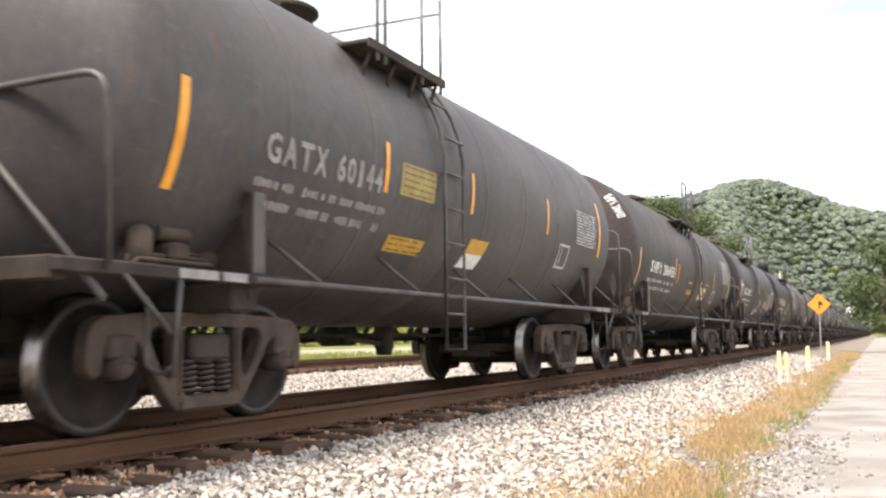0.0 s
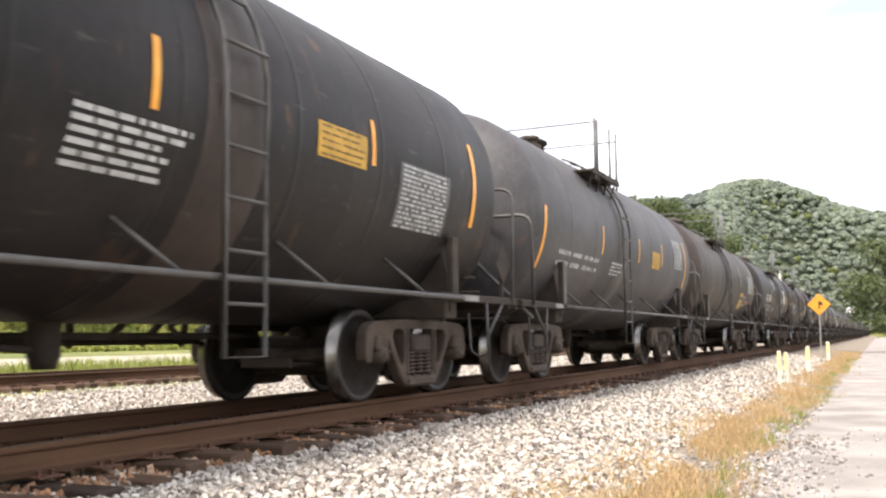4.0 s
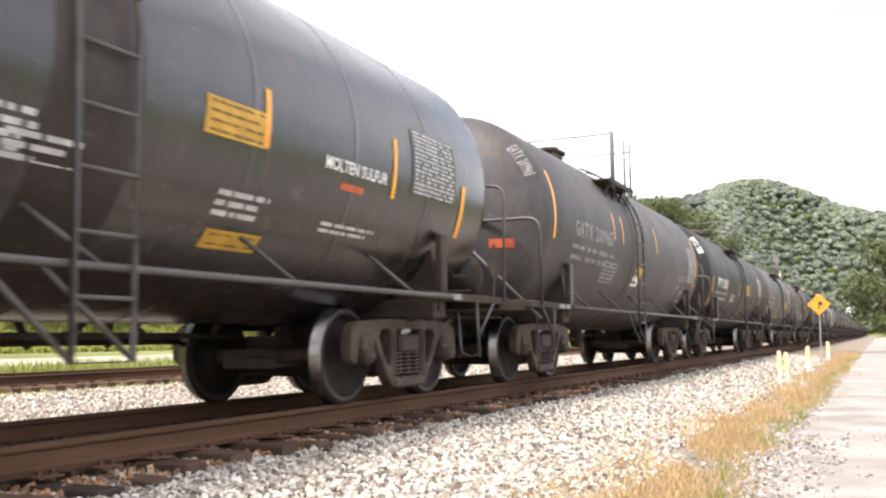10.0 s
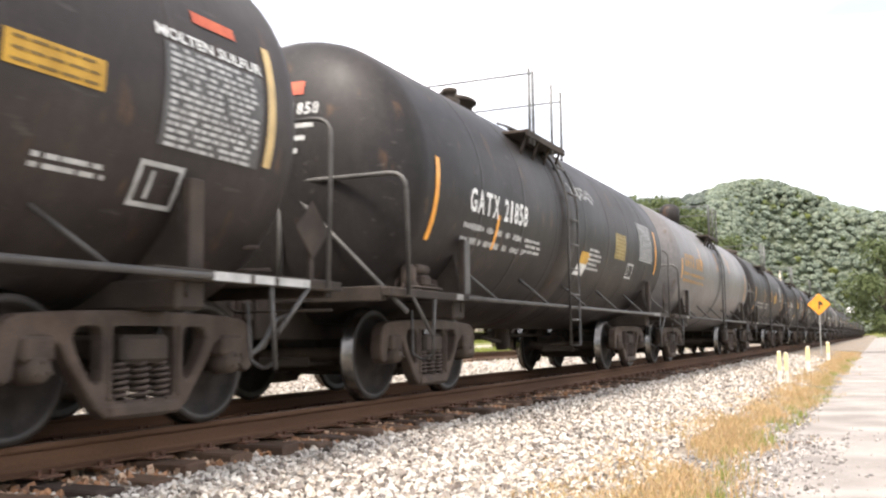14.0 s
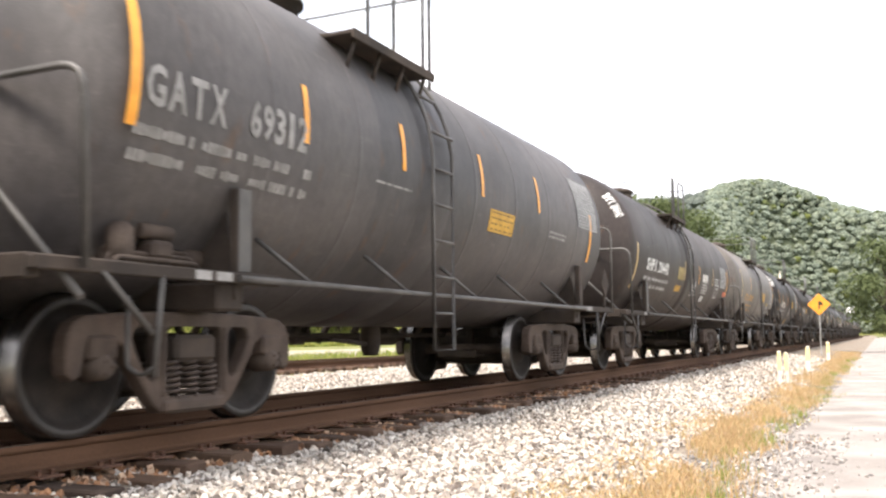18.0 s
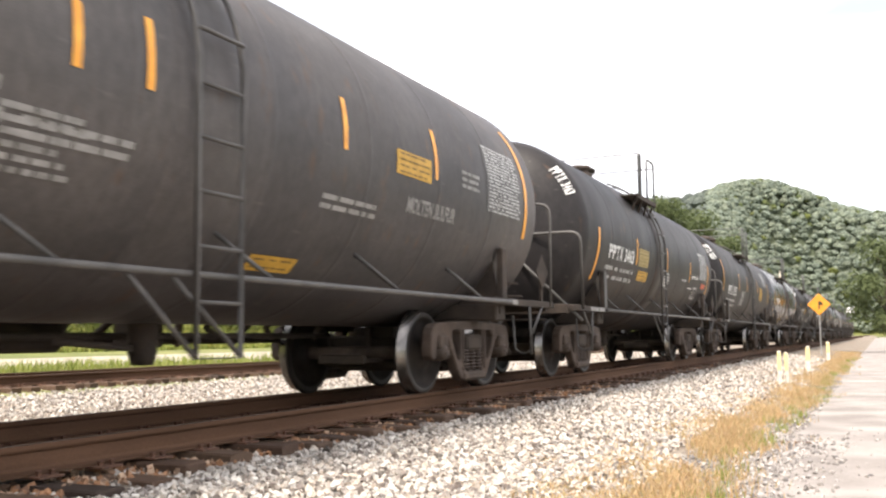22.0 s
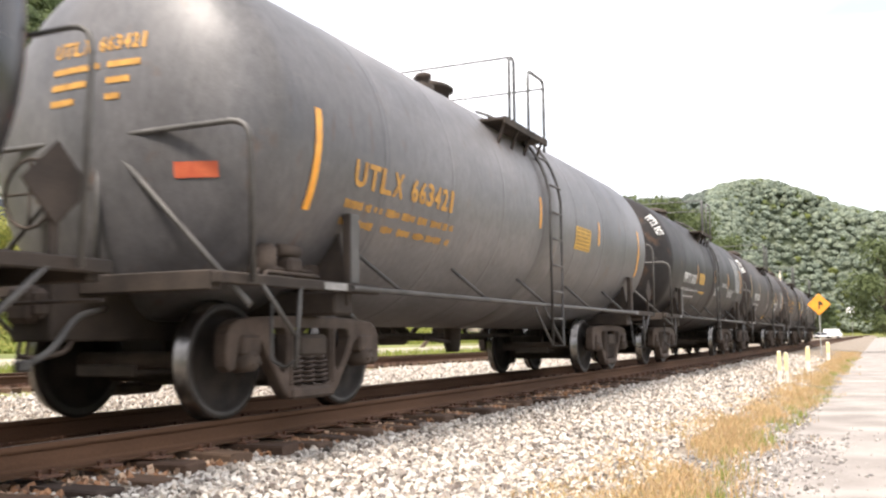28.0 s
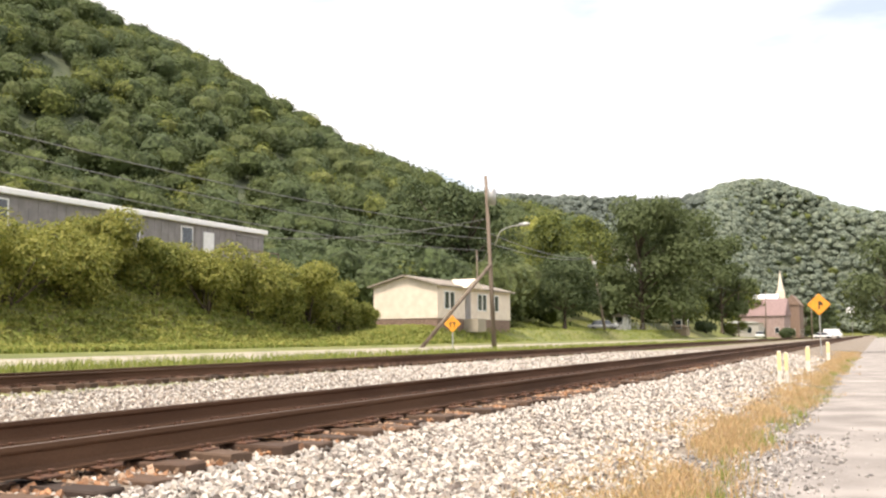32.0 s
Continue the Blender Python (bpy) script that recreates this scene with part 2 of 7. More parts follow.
M_DRY = varied("dry_straw_grass", [(0.45, 0.30, 0.15), (0.58, 0.41, 0.23), (0.50, 0.33, 0.18), (0.33, 0.28, 0.11), (0.66, 0.50, 0.31)], 0.85, True, 0.3)
LEAF = [
    varied("mid_green_leaves", [(0.080, 0.102, 0.042), (0.108, 0.136, 0.055), (0.140, 0.168, 0.072)], 0.7, True, 0.4),
    varied("dark_green_leaves", [(0.060, 0.084, 0.038), (0.084, 0.112, 0.050), (0.110, 0.138, 0.064)], 0.7, True, 0.25),
    varied("yellow_green_leaves", [(0.125, 0.150, 0.034), (0.170, 0.195, 0.046), (0.215, 0.235, 0.066)], 0.7, True, 0.4),
    # leaves of the far woods: haze put into the colour, pale and bluish
    varied("hazed_far_leaves", [(0.158, 0.188, 0.142), (0.172, 0.202, 0.150), (0.192, 0.220, 0.158)], 0.8, True, 0.35),
    varied("bright_olive_leaves", [(0.215, 0.225, 0.050), (0.300, 0.300, 0.070), (0.390, 0.375, 0.115)], 0.7, True, 0.45),
    # leaves of the ridge: distance haze painted in as a bluish tone
    varied("hazed_ridge_leaves", [(0.100, 0.118, 0.098), (0.118, 0.138, 0.114), (0.138, 0.158, 0.130)], 0.85, True, 0.3),
]
def canopy(name, cols, fine=1.6):
    """Closed mass of a distant crown: a tone for each crown, broken up by leaf clusters."""
    m = varied(name, cols, 0.9, True, 0.0, fine)
    n, l = m.node_tree.nodes, m.node_tree.links
    p = n["Principled BSDF"]
    tc, t, mp, mx, bp = n.new("ShaderNodeTexCoord"), n.new("ShaderNodeTexNoise"), n.new("ShaderNodeMapRange"), n.new("ShaderNodeMixRGB"), n.new("ShaderNodeBump")
    t.inputs["Scale"].default_value, t.inputs["Detail"].default_value, t.inputs["Roughness"].default_value = fine * 0.8, 6.0, 0.7
    l.new(tc.outputs["Object"], t.inputs["Vector"])
    for k, v in (("From Min", 0.36), ("From Max", 0.64), ("To Min", 0.45), ("To Max", 1.45)):
        mp.inputs[k].default_value = v
    l.new(t.outputs["Fac"], mp.inputs["Value"])
    mx.blend_type, mx.inputs[0].default_value = "MULTIPLY", 1.0
    l.new(p.inputs["Base Color"].links[0].from_socket, mx.inputs[1])
    l.new(mp.outputs["Result"], mx.inputs[2])
    l.new(mx.outputs["Color"], p.inputs["Base Color"])
    bp.inputs["Strength"].default_value, bp.inputs["Distance"].default_value = 0.9, 0.7
    l.new(t.outputs["Fac"], bp.inputs["Height"])
    l.new(bp.outputs["Normal"], p.inputs["Normal"])
    return m


CANOPY = [
    canopy("mid_green_canopy", [(0.062, 0.082, 0.028), (0.088, 0.110, 0.036), (0.105, 0.122, 0.044), (0.074, 0.095, 0.037)]),
    canopy("dark_green_canopy", [(0.052, 0.074, 0.029), (0.078, 0.100, 0.038), (0.066, 0.088, 0.040)]),
    canopy("yellow_green_canopy", [(0.095, 0.112, 0.030), (0.120, 0.135, 0.038), (0.14, 0.15, 0.048)]),
    # far crowns, lightened and blued in the colour to stand for haze
    canopy("hazed_far_canopy", [(0.150, 0.180, 0.142), (0.165, 0.194, 0.148), (0.180, 0.204, 0.146), (0.158, 0.190, 0.148)], 0.7),
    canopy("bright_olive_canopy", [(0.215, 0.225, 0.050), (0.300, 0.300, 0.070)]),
    # ridge crowns, with the same haze painted in, only darker
    canopy("hazed_ridge_canopy", [(0.100, 0.118, 0.102), (0.118, 0.138, 0.116), (0.138, 0.158, 0.130)], 0.7),
]
M_BARK = paint("grey_brown_bark", (0.06, 0.045, 0.032), (0.13, 0.10, 0.075), 0.9, 0, 6.0, (1, 1, 0.2), 0.5, 30)
M_POLE = paint("weathered_pole_wood", (0.13, 0.10, 0.075), (0.24, 0.19, 0.15), 0.9, 0, 8.0, (1, 1, 0.06), 0.2, 40)
M_GALV = paint("galvanised_steel", (0.36, 0.36, 0.35), (0.48, 0.48, 0.47), 0.45, 0.6, 6.0)
M_SIGN = paint("orange_yellow_sign_sheet", (0.66, 0.27, 0.02), (0.76, 0.33, 0.03), 0.45, 0, 4.0)
M_BLACK = paint("black_symbol", (0.02, 0.02, 0.02), (0.03, 0.03, 0.03), 0.5, 0, 4.0)
M_POSTW = paint("white_marker_plastic", (0.62, 0.60, 0.52), (0.78, 0.75, 0.66), 0.5, 0, 6.0)
M_POSTY = paint("faded_yellow_marker_sheet", (0.72, 0.56, 0.26), (0.80, 0.66, 0.36), 0.5, 0, 6.0)
M_CREAM = paint("cream_vinyl_siding", (0.64, 0.55, 0.45), (0.74, 0.65, 0.54), 0.6, 0, 2.0)
M_TAUPE = paint("taupe_siding", (0.19, 0.175, 0.17), (0.26, 0.24, 0.235), 0.65, 0, 2.0, fine=20)
M_ROOF = paint("grey_brown_shingles", (0.20, 0.17, 0.14), (0.32, 0.28, 0.23), 0.9, 0, 6.0, bump=0.3, fine=25)
M_METALROOF = paint("white_metal_roof", (0.80, 0.79, 0.78), (0.88, 0.87, 0.86), 0.5, 0.0, 3.0)
M_BRICK = paint("brown_brick_skirt", (0.15, 0.10, 0.075), (0.26, 0.18, 0.14), 0.9, 0, 8.0, bump=0.3, fine=20)
M_TRIM = paint("white_trim", (0.70, 0.70, 0.68), (0.80, 0.80, 0.78), 0.5, 0, 4.0)
M_PINK = paint("pinkish_old_boards", (0.27, 0.195, 0.18), (0.38, 0.28, 0.26), 0.8, 0, 2.0)
M_PINKROOF = paint("faded_mauve_roof", (0.20, 0.135, 0.125), (0.28, 0.19, 0.18), 0.85, 0, 3.0, bump=0.2, fine=20)
M_BOARDS = paint("pale_grey_boards", (0.42, 0.39, 0.36), (0.55, 0.52, 0.48), 0.7, 0, 2.0, (1, 1, 4))
M_PLANK = paint("tan_planks", (0.22, 0.17, 0.12), (0.34, 0.27, 0.20), 0.85, 0, 3.0, (3, 3, 0.4))
M_GREYCAR = paint("silver_car_paint", (0.24, 0.25, 0.26), (0.30, 0.31, 0.32), 0.3, 0.3, 4.0)
M_GLASS = paint("dark_window_glass", (0.02, 0.025, 0.03), (0.035, 0.04, 0.045), 0.08, 0, 3.0, spec=0.8)
M_WIRE = paint("weathered_cable", (0.10, 0.10, 0.10), (0.16, 0.16, 0.155), 0.6, 0, 4.0)
M_CAR = paint("white_car_paint", (0.70, 0.70, 0.70), (0.78, 0.78, 0.78), 0.25, 0, 4.0)
M_TYRE = paint("black_rubber", (0.02, 0.02, 0.02), (0.035, 0.035, 0.035), 0.8, 0, 4.0)


# ---- mesh tools ----
def mesh_of(name, bm, mat, smooth=False):
    me = bpy.data.meshes.new(name)
    bm.to_mesh(me)
    bm.free()
    for m in (mat if isinstance(mat, (list, tuple)) else [mat]):
        me.materials.append(m)
    if smooth:
        me.polygons.foreach_set("use_smooth", [True] * len(me.polygons))
    return me


def hang(name, me, parent, m=None, label=""):
    ob = new(name, me)
    if parent:
        ob.parent = parent
    if m is not None:
        ob.matrix_basis = m
    return tagged(ob, label) if label else ob


def part(name, bm, mat, parent, label="", smooth=False, m=None):
    return hang(name, mesh_of(name, bm, mat, smooth), parent, m, label)


def thing(name, label, category, m=None, group="", kind=""):
    ob = new(name)
    if m is not None:
        ob.matrix_basis = m
    return tagged(ob, label, category, group, kind)


def box(bm, x0, x1, y0, y1, z0, z1, bevel=0.0, mat=0, m=None):
    r = bmesh.ops.create_cube(bm, size=1.0, matrix=Matrix.Translation(((x0 + x1) / 2, (y0 + y1) / 2, (z0 + z1) / 2)) @ Matrix.Diagonal((x1 - x0, y1 - y0, z1 - z0, 1)))
    vs = r["verts"]
    fs = {f for v in vs for f in v.link_faces}
    for f in fs:
        f.material_index = mat
    if m is not None:
        bmesh.ops.transform(bm, matrix=m, verts=vs)
    if bevel:
        es = list({e for v in vs for e in v.link_edges})
        bmesh.ops.bevel(bm, geom=es, offset=bevel, segments=1, affect="EDGES")


def tube(bm, pts, r, seg=8, closed=False, mat=0):
    """A round bar along a line of points."""
    pts = [Vector(p) for p in pts]
    rings = []
    n = len(pts)
    for i, p in enumerate(pts):
        a = pts[i - 1] if i or closed else pts[i]
        b = pts[(i + 1) % n] if i < n - 1 or closed else pts[i]
        d = (b - a).normalized()
        s = d.cross(Vector((0, 0, 1)))
        if s.length < 1e-3:
            s = Vector((1, 0, 0))
        s.normalize()
        u = s.cross(d)
        rr = r[i] if isinstance(r, (list, tuple)) else r
        rings.append([bm.verts.new(p + rr * (math.cos(k * math.tau / seg) * s + math.sin(k * math.tau / seg) * u)) for k in range(seg)])
    for i in range(n if closed else n - 1):
        a, b = rings[i], rings[(i + 1) % n]
        for k in range(seg):
            f = bm.faces.new((a[k], a[(k + 1) % seg], b[(k + 1) % seg], b[k]))
            f.smooth, f.material_index = True, mat
    if not closed:
        for ring, flip in ((rings[0], False), (rings[-1], True)):
            f = bm.faces.new(ring if flip else ring[::-1])
            f.material_index = mat


def bent(pts, r=0.12, seg=4):
    """Rounds the corners of a line of points."""
    pts = [Vector(p) for p in pts]
    out = [pts[0]]
    for a, b, c in zip(pts, pts[1:], pts[2:]):
        q = min(r, (a - b).length * 0.45, (c - b).length * 0.45)
        p0, p1 = b + (a - b).normalized() * q, b + (c - b).normalized() * q
        for i in range(seg + 1):
            t = i / seg
            out.append((1 - t) ** 2 * p0 + 2 * t * (1 - t) * b + t * t * p1)
    out.append(pts[-1])
    return out


def lathe(bm, prof, axis="Y", seg=32, mats=None, smooth=True):
    """Turns a profile of (along, radius) about an axis."""
    rings = []
    for s, r in prof:
        ring = []
        if r < 1e-5:
            ring = [bm.verts.new((0, s, 0) if axis == "Y" else (s, 0, 0) if axis == "X" else (0, 0, s))] * seg
        else:
            for k in range(seg):
                a = k * math.tau / seg
                c, d = r * math.cos(a), r * math.sin(a)
                ring.append(bm.verts.new((c, s, d) if axis == "Y" else (s, c, d) if axis == "X" else (c, d, s)))
        rings.append(ring)
    for i, (a, b) in enumerate(zip(rings, rings[1:])):
        for k in range(seg):
            vs = []
            for v in (a[k], a[(k + 1) % seg], b[(k + 1) % seg], b[k]):
                if v not in vs:
                    vs.append(v)
            if len(vs) > 2:
                f = bm.faces.new(vs)
                f.smooth = smooth
                f.material_index = mats[i] if mats else 0
    bmesh.ops.recalc_face_normals(bm, faces=bm.faces[:])


def plate(bm, outer, holes, x0, x1, mat=0):
    """A thick plate in the y-z plane, cut to an outline with holes."""
    loops = [outer] + holes
    tris = tessellate_polygon([[Vector((0, y, z)) for y, z in lp] for lp in loops])
    flat = [p for lp in loops for p in lp]
    a = [bm.verts.new((x0, y, z)) for y, z in flat]
    b = [bm.verts.new((x1, y, z)) for y, z in flat]
    for t in tris:
        bm.faces.new([a[i] for i in t]).material_index = mat
        bm.faces.new([b[i] for i in t][::-1]).material_index = mat
    k = 0
    for lp in loops:
        n = len(lp)
        for i in range(n):
            p, q = k + i, k + (i + 1) % n
            bm.faces.new((a[p], a[q], b[q], b[p])).material_index = mat
        k += n
    bmesh.ops.recalc_face_normals(bm, faces=bm.faces[:])


def bulk(name, verts, faces, mats, mat_ids=None, smooth=False):
    """A large mesh from arrays: verts (n, 3), faces (m, k)."""
    verts, faces = np.asarray(verts, dtype=np.float32), np.asarray(faces, dtype=np.int32)
    me = bpy.data.meshes.new(name)
    m, k = faces.shape
    me.vertices.add(len(verts))
    me.vertices.foreach_set("co", verts.ravel())
    me.loops.add(m * k)
    me.loops.foreach_set("vertex_index", faces.ravel())
    me.polygons.add(m)
    me.polygons.foreach_set("loop_start", np.arange(0, m * k, k, dtype=np.int32))
    for q in mats:
        me.materials.append(q)
    if mat_ids is not None:
        me.polygons.foreach_set("material_index", np.asarray(mat_ids, dtype=np.int32))
    me.polygons.foreach_set("use_smooth", np.full(m, smooth))
    me.update(calc_edges=True)
    me.validate()
    return me


rng = np.random.default_rng(7)


# ---- ground ----
HILL_L = ([-180, -60, 0, 8, 14, 18, 21.6, 25, 30, 34.9, 38.4, 45.6, 51.2, 70, 110, 180], [20, 10, 4, 7, 16, 27, 31, 37, 48, 60, 71, 84, 100, 112, 75, 20])
HILL_M = ([-180, -60, -10, -0.7, 0.6, 1.8, 3.0, 4.8, 6.4, 8.0, 9.4, 11.4, 14.9, 18.4, 21.6, 40, 90, 180], [45, 45, 60, 77, 80, 84, 90, 98, 102, 99, 93, 92, 95, 98, 100, 108, 80, 45])


def smooth(t):
    t = np.clip(t, 0, 1)
    return t * t * (3 - 2 * t)


def land(x, y):
    """Height of the ground sheet."""
    x, y = np.asarray(x, float), np.asarray(y, float)
    r, a = np.hypot(x, y), np.degrees(np.arctan2(-x, y))
    z = -0.03 + (0.42 * smooth((-x - 8) / 9) + 0.44 * smooth((-x - 19.5) / 7.5)) * smooth((y + 60) / 40)
    bank = 5.6 * smooth((-x - 30.5) / 8.5) * (1 - smooth((y - 50) / 14))
    rise = (1.15 * smooth((-x - 27.7) / 2.6) + 1.5 * smooth((-x - 35) / 8)) * smooth((y - 44) / 18)
    z = z + np.maximum(bank, rise)
    hl = np.interp(a, *HILL_L) * smooth((r - 100) / 185) * (1 - 0.9 * smooth((r - 300) / 200))
    hm = np.interp(a, *HILL_M) * smooth((r - 330) / 380) * (1 - 0.5 * smooth((r - 760) / 500))
    # far hill shaped to the camera's skyline; notched for the track, closed behind it
    z = z + np.maximum(hl * smooth((-x - 30) / 30), hm * smooth(smooth((np.abs(x + 5) - 20) / 80) + smooth((y - 630) / 60)))
    return z


th = np.radians(np.concatenate([np.arange(-10, 14, 0.2), np.arange(14, 60, 0.5), np.arange(60, 350, 2.5)]))
rr = np.concatenate([[0.02], np.arange(1, 60, 1.0), np.geomspace(60, 900, 200), [1200, 1800, 3000, 4500]])
gx = -np.sin(th)[None, :] * rr[:, None]
gy = np.cos(th)[None, :] * rr[:, None]
gv = np.stack([gx, gy, land(gx, gy)], -1).reshape(-1, 3)
nt = len(th)
ii, jj = np.meshgrid(np.arange(len(rr) - 1), np.arange(nt), indexing="ij")
gf = np.stack([ii * nt + jj, ii * nt + (jj + 1) % nt, (ii + 1) * nt + (jj + 1) % nt, (ii + 1) * nt + jj], -1).reshape(-1, 4)
mid_r = np.hypot(gv[gf, 0].mean(1), gv[gf, 1].mean(1))
wooded = ((gv[gf, 2].mean(1) > 7.5) & (mid_r > 95)).astype(int)
tagged(new("ground", bulk("ground", gv, gf[:, ::-1], [M_GROUND, M_FLOOR], wooded, smooth=True)), "grassy valley floor rising to wooded hills", "ground", kind="structure")


def ribbon(name, section, y0, y1, step, mat, label, category):
    """A long bed of constant section (x, z) along the line."""
    ys = np.arange(y0, y1 + step, step)
    n = len(section)
    v = np.array([(x, y, z) for y in ys for x, z in section])
    f = [(i * n + k, (i + 1) * n + k, (i + 1) * n + k + 1, i * n + k + 1) for i in range(len(ys) - 1) for k in range(n - 1)]
    return tagged(new(name, bulk(name, v, np.array(f)[:, ::-1], [mat])), label, category, kind="structure")


# bed of broken stone under both tracks, with a shoulder towards the road
BED = [(-20.2, 0.36), (-19.0, 0.37), (-17.0, 0.345), (-14.3, 0.30), (-14.1, 0.265), (-8.6, 0.265), (-7.9, 0.32), (-7.1, 0.35), (-6.8, 0.33), (-4.35, 0.325), (-3.9, 0.295), (-3.2, 0.225), (-2.0, 0.085), (-1.3, 0.03), (-0.9, -0.02)]
ribbon("ballast", BED, -30, 640, 5.0, M_BED, "bed of pale broken limestone under the tracks", "ballast")
# widened unseen to x 14, so that glossy tanks mirror grey, not grass
ribbon("road", [(-1.05, -0.05), (-1.0, 0.012), (0.2, 0.028), (2.6, 0.045), (5.4, 0.03), (14.0, 0.02), (14.8, -0.06)], -40, 330, 4.0, M_ASPHALT, "sun-bleached grey asphalt lane with gravelly edge", "road")
ribbon("road_far", [(-27.6, 0.4), (-27.4, 0.82), (-24, 0.70), (-20.9, 0.54), (-20.7, 0.2)], -60, 186, 5.0, M_CONCRETE, "pale concrete road beyond the second track", "road")


def bed_height(x):
    return np.interp(x, [p[0] for p in BED], [p[1] for p in BED])


# ---- the two tracks ----
def rail_mesh(y0, y1):
    half = [(0.0, 0.0), (0.035, -0.004), (0.0375, -0.03), (0.033, -0.042), (0.010, -0.055), (0.009, -0.14), (0.02, -0.158), (0.074, -0.172), (0.076, -0.186)]
    sec = half + [(-x, z) for x, z in half[:0:-1]]
    ys = np.arange(y0, y1 + 1, 12.0)
    n = len(sec)
    v = np.array([(x, y, z) for y in ys for x, z in sec])
    f, mi = [], []
    for i in range(len(ys) - 1):
        for k in range(n):
            f.append((i * n + k, (i + 1) * n + k, (i + 1) * n + (k + 1) % n, i * n + (k + 1) % n))
            mi.append(1 if k in (0, n - 1) else 0)
    return bulk("rail", v, np.array(f), [M_RAIL, M_HEAD], mi)


def tie_mesh(seed):
    bm = bmesh.new()
    r = random.Random(seed)
    box(bm, -1.3, 1.3, -0.115, 0.115, -0.18, 0.0, 0.012)
    bmesh.ops.subdivide_edges(bm, edges=[e for e in bm.edges if abs(e.verts[0].co.x - e.verts[1].co.x) > 1], cuts=7)
    for v in bm.verts:
        v.co += Vector((r.uniform(-0.02, 0.02) if abs(v.co.x) > 1.2 else 0, r.uniform(-0.008, 0.008), r.uniform(-0.008, 0.004)))
    return mesh_of("tie", bm, M_TIE)


def fastening_mesh():
    """Tie plate with four spikes."""
    bm = bmesh.new()
    box(bm, -0.18, 0.18, -0.095, 0.095, 0.0, 0.016, 0.004)
    for x in (-0.115, 0.115):
        for y in (-0.05, 0.05):
            box(bm, x - 0.012, x + 0.012, y - 0.012, y + 0.012, 0.016, 0.035)
            box(bm, x - 0.02, x + 0.02, y - 0.017, y + 0.017, 0.035, 0.05, 0.005)
    return mesh_of("tie_plate", bm, M_SPIKE)


TIES = [tie_mesh(s) for s in range(5)]
FAST = fastening_mesh()
RAILS = rail_mesh(-36, 624)


def track(label, cx, near, stop, phase):
    tr = thing("railway_track", label, "railway track", pose(cx, 0, RH), kind="structure")
    for x in (0.7525, -0.7525):
        hang("rail", RAILS, tr, pose(x, 0, 0))
    r = random.Random(int(-cx * 10))
    y, k = near, 0
    while y < stop:
        y += 0.495 + r.uniform(-0.03, 0.03)
        k += 1
        dx, turn = r.uniform(-0.11, 0.11), r.uniform(-2.2, 2.2)
        hang("tie", TIES[k % 5], tr, pose(dx, y + phase, -0.202 + r.uniform(-0.045, 0.002) * (cx > -10), 0, 0, turn))
        if y < 30:
            hang("tie_plate", FAST, tr, pose(0.7525, y + phase, -0.202))
            if cx > -10:
                hang("tie_plate", FAST, tr, pose(-0.7525, y + phase, -0.202))
    # the far run of ties, too small to tell apart
    bm = bmesh.new()
    while y < 300:
        y += 0.5
        box(bm, -1.3, 1.3, y - 0.11, y + 0.11, -0.36, -0.2)
    tagged(part("far_ties", bm, M_TIE, tr), "row of weathered wooden ties", kind="stuff")


track("rusty rails spiked to weathered wooden ties", TX, 1.2, 46, 0.0)
track("rusty second track on pale broken stone", -15.53, 6.0, 62, 0.2)


# ---- broken stone ----
def rocks(name, spots, sizes, label, mat):
    """Angular stones, one cut block each, turned at random."""
    n = len(spots)
    base = np.array([(-1, -1, -1), (1, -1, -1), (1, 1, -1), (-1, 1, -1), (-1, -1, 1), (1, -1, 1), (1, 1, 1), (-1, 1, 1)], float) * 0.5
    fc = np.array([(0, 3, 2, 1), (4, 5, 6, 7), (0, 1, 5, 4), (1, 2, 6, 5), (2, 3, 7, 6), (3, 0, 4, 7)])
    tri = np.concatenate([fc[:, [0, 1, 2]], fc[:, [0, 2, 3]]])
    v = base[None] * (1 + rng.uniform(-0.45, 0.25, (n, 8, 3)))
    v = v * (sizes[:, None, None] * rng.uniform(0.65, 1.25, (n, 1, 3)))
    q = rng.normal(size=(n, 4))
    q /= np.linalg.norm(q, axis=1, keepdims=True)
    w, x, y, z = q.T
    rot = np.stack([1 - 2 * (y * y + z * z), 2 * (x * y - z * w), 2 * (x * z + y * w), 2 * (x * y + z * w), 1 - 2 * (x * x + z * z), 2 * (y * z - x * w), 2 * (x * z - y * w), 2 * (y * z + x * w), 1 - 2 * (x * x + y * y)], -1).reshape(n, 3, 3)
    v = np.einsum("nij,nkj->nki", rot, v) + spots[:, None]
    f = (tri[None] + 8 * np.arange(n)[:, None, None]).reshape(-1, 3)
    tagged(new(name, bulk(name, v.reshape(-1, 3), f, [mat])), label, "ballast stones", kind="stuff")


def strew(x0, x1, y0, y1, per, fade=1.0, bias=1.0):
    n = int((x1 - x0) * (y1 - y0) * per)
    x = rng.uniform(x0, x1, n)
    y = y0 + (y1 - y0) * rng.uniform(0, 1, n) ** bias
    return np.stack([x, y], -1)


p = np.concatenate([
    strew(-4.75, -1.7, 3.0, 9.0, 1150), strew(-4.75, -1.9, 9.0, 18.0, 560), strew(-4.75, -2.0, 18.0, 46.0, 130, bias=1.3),
    strew(-2.1, -1.5, 16.0, 34.0, 50), strew(-8.2, -6.3, 4.0, 24.0, 190), strew(-14.2, -8.2, 6.0, 30.0, 135), strew(-14.3, -7.0, 30.0, 60.0, 45, bias=1.3),
    strew(-19.5, -14.2, 9.0, 40.0, 18)])
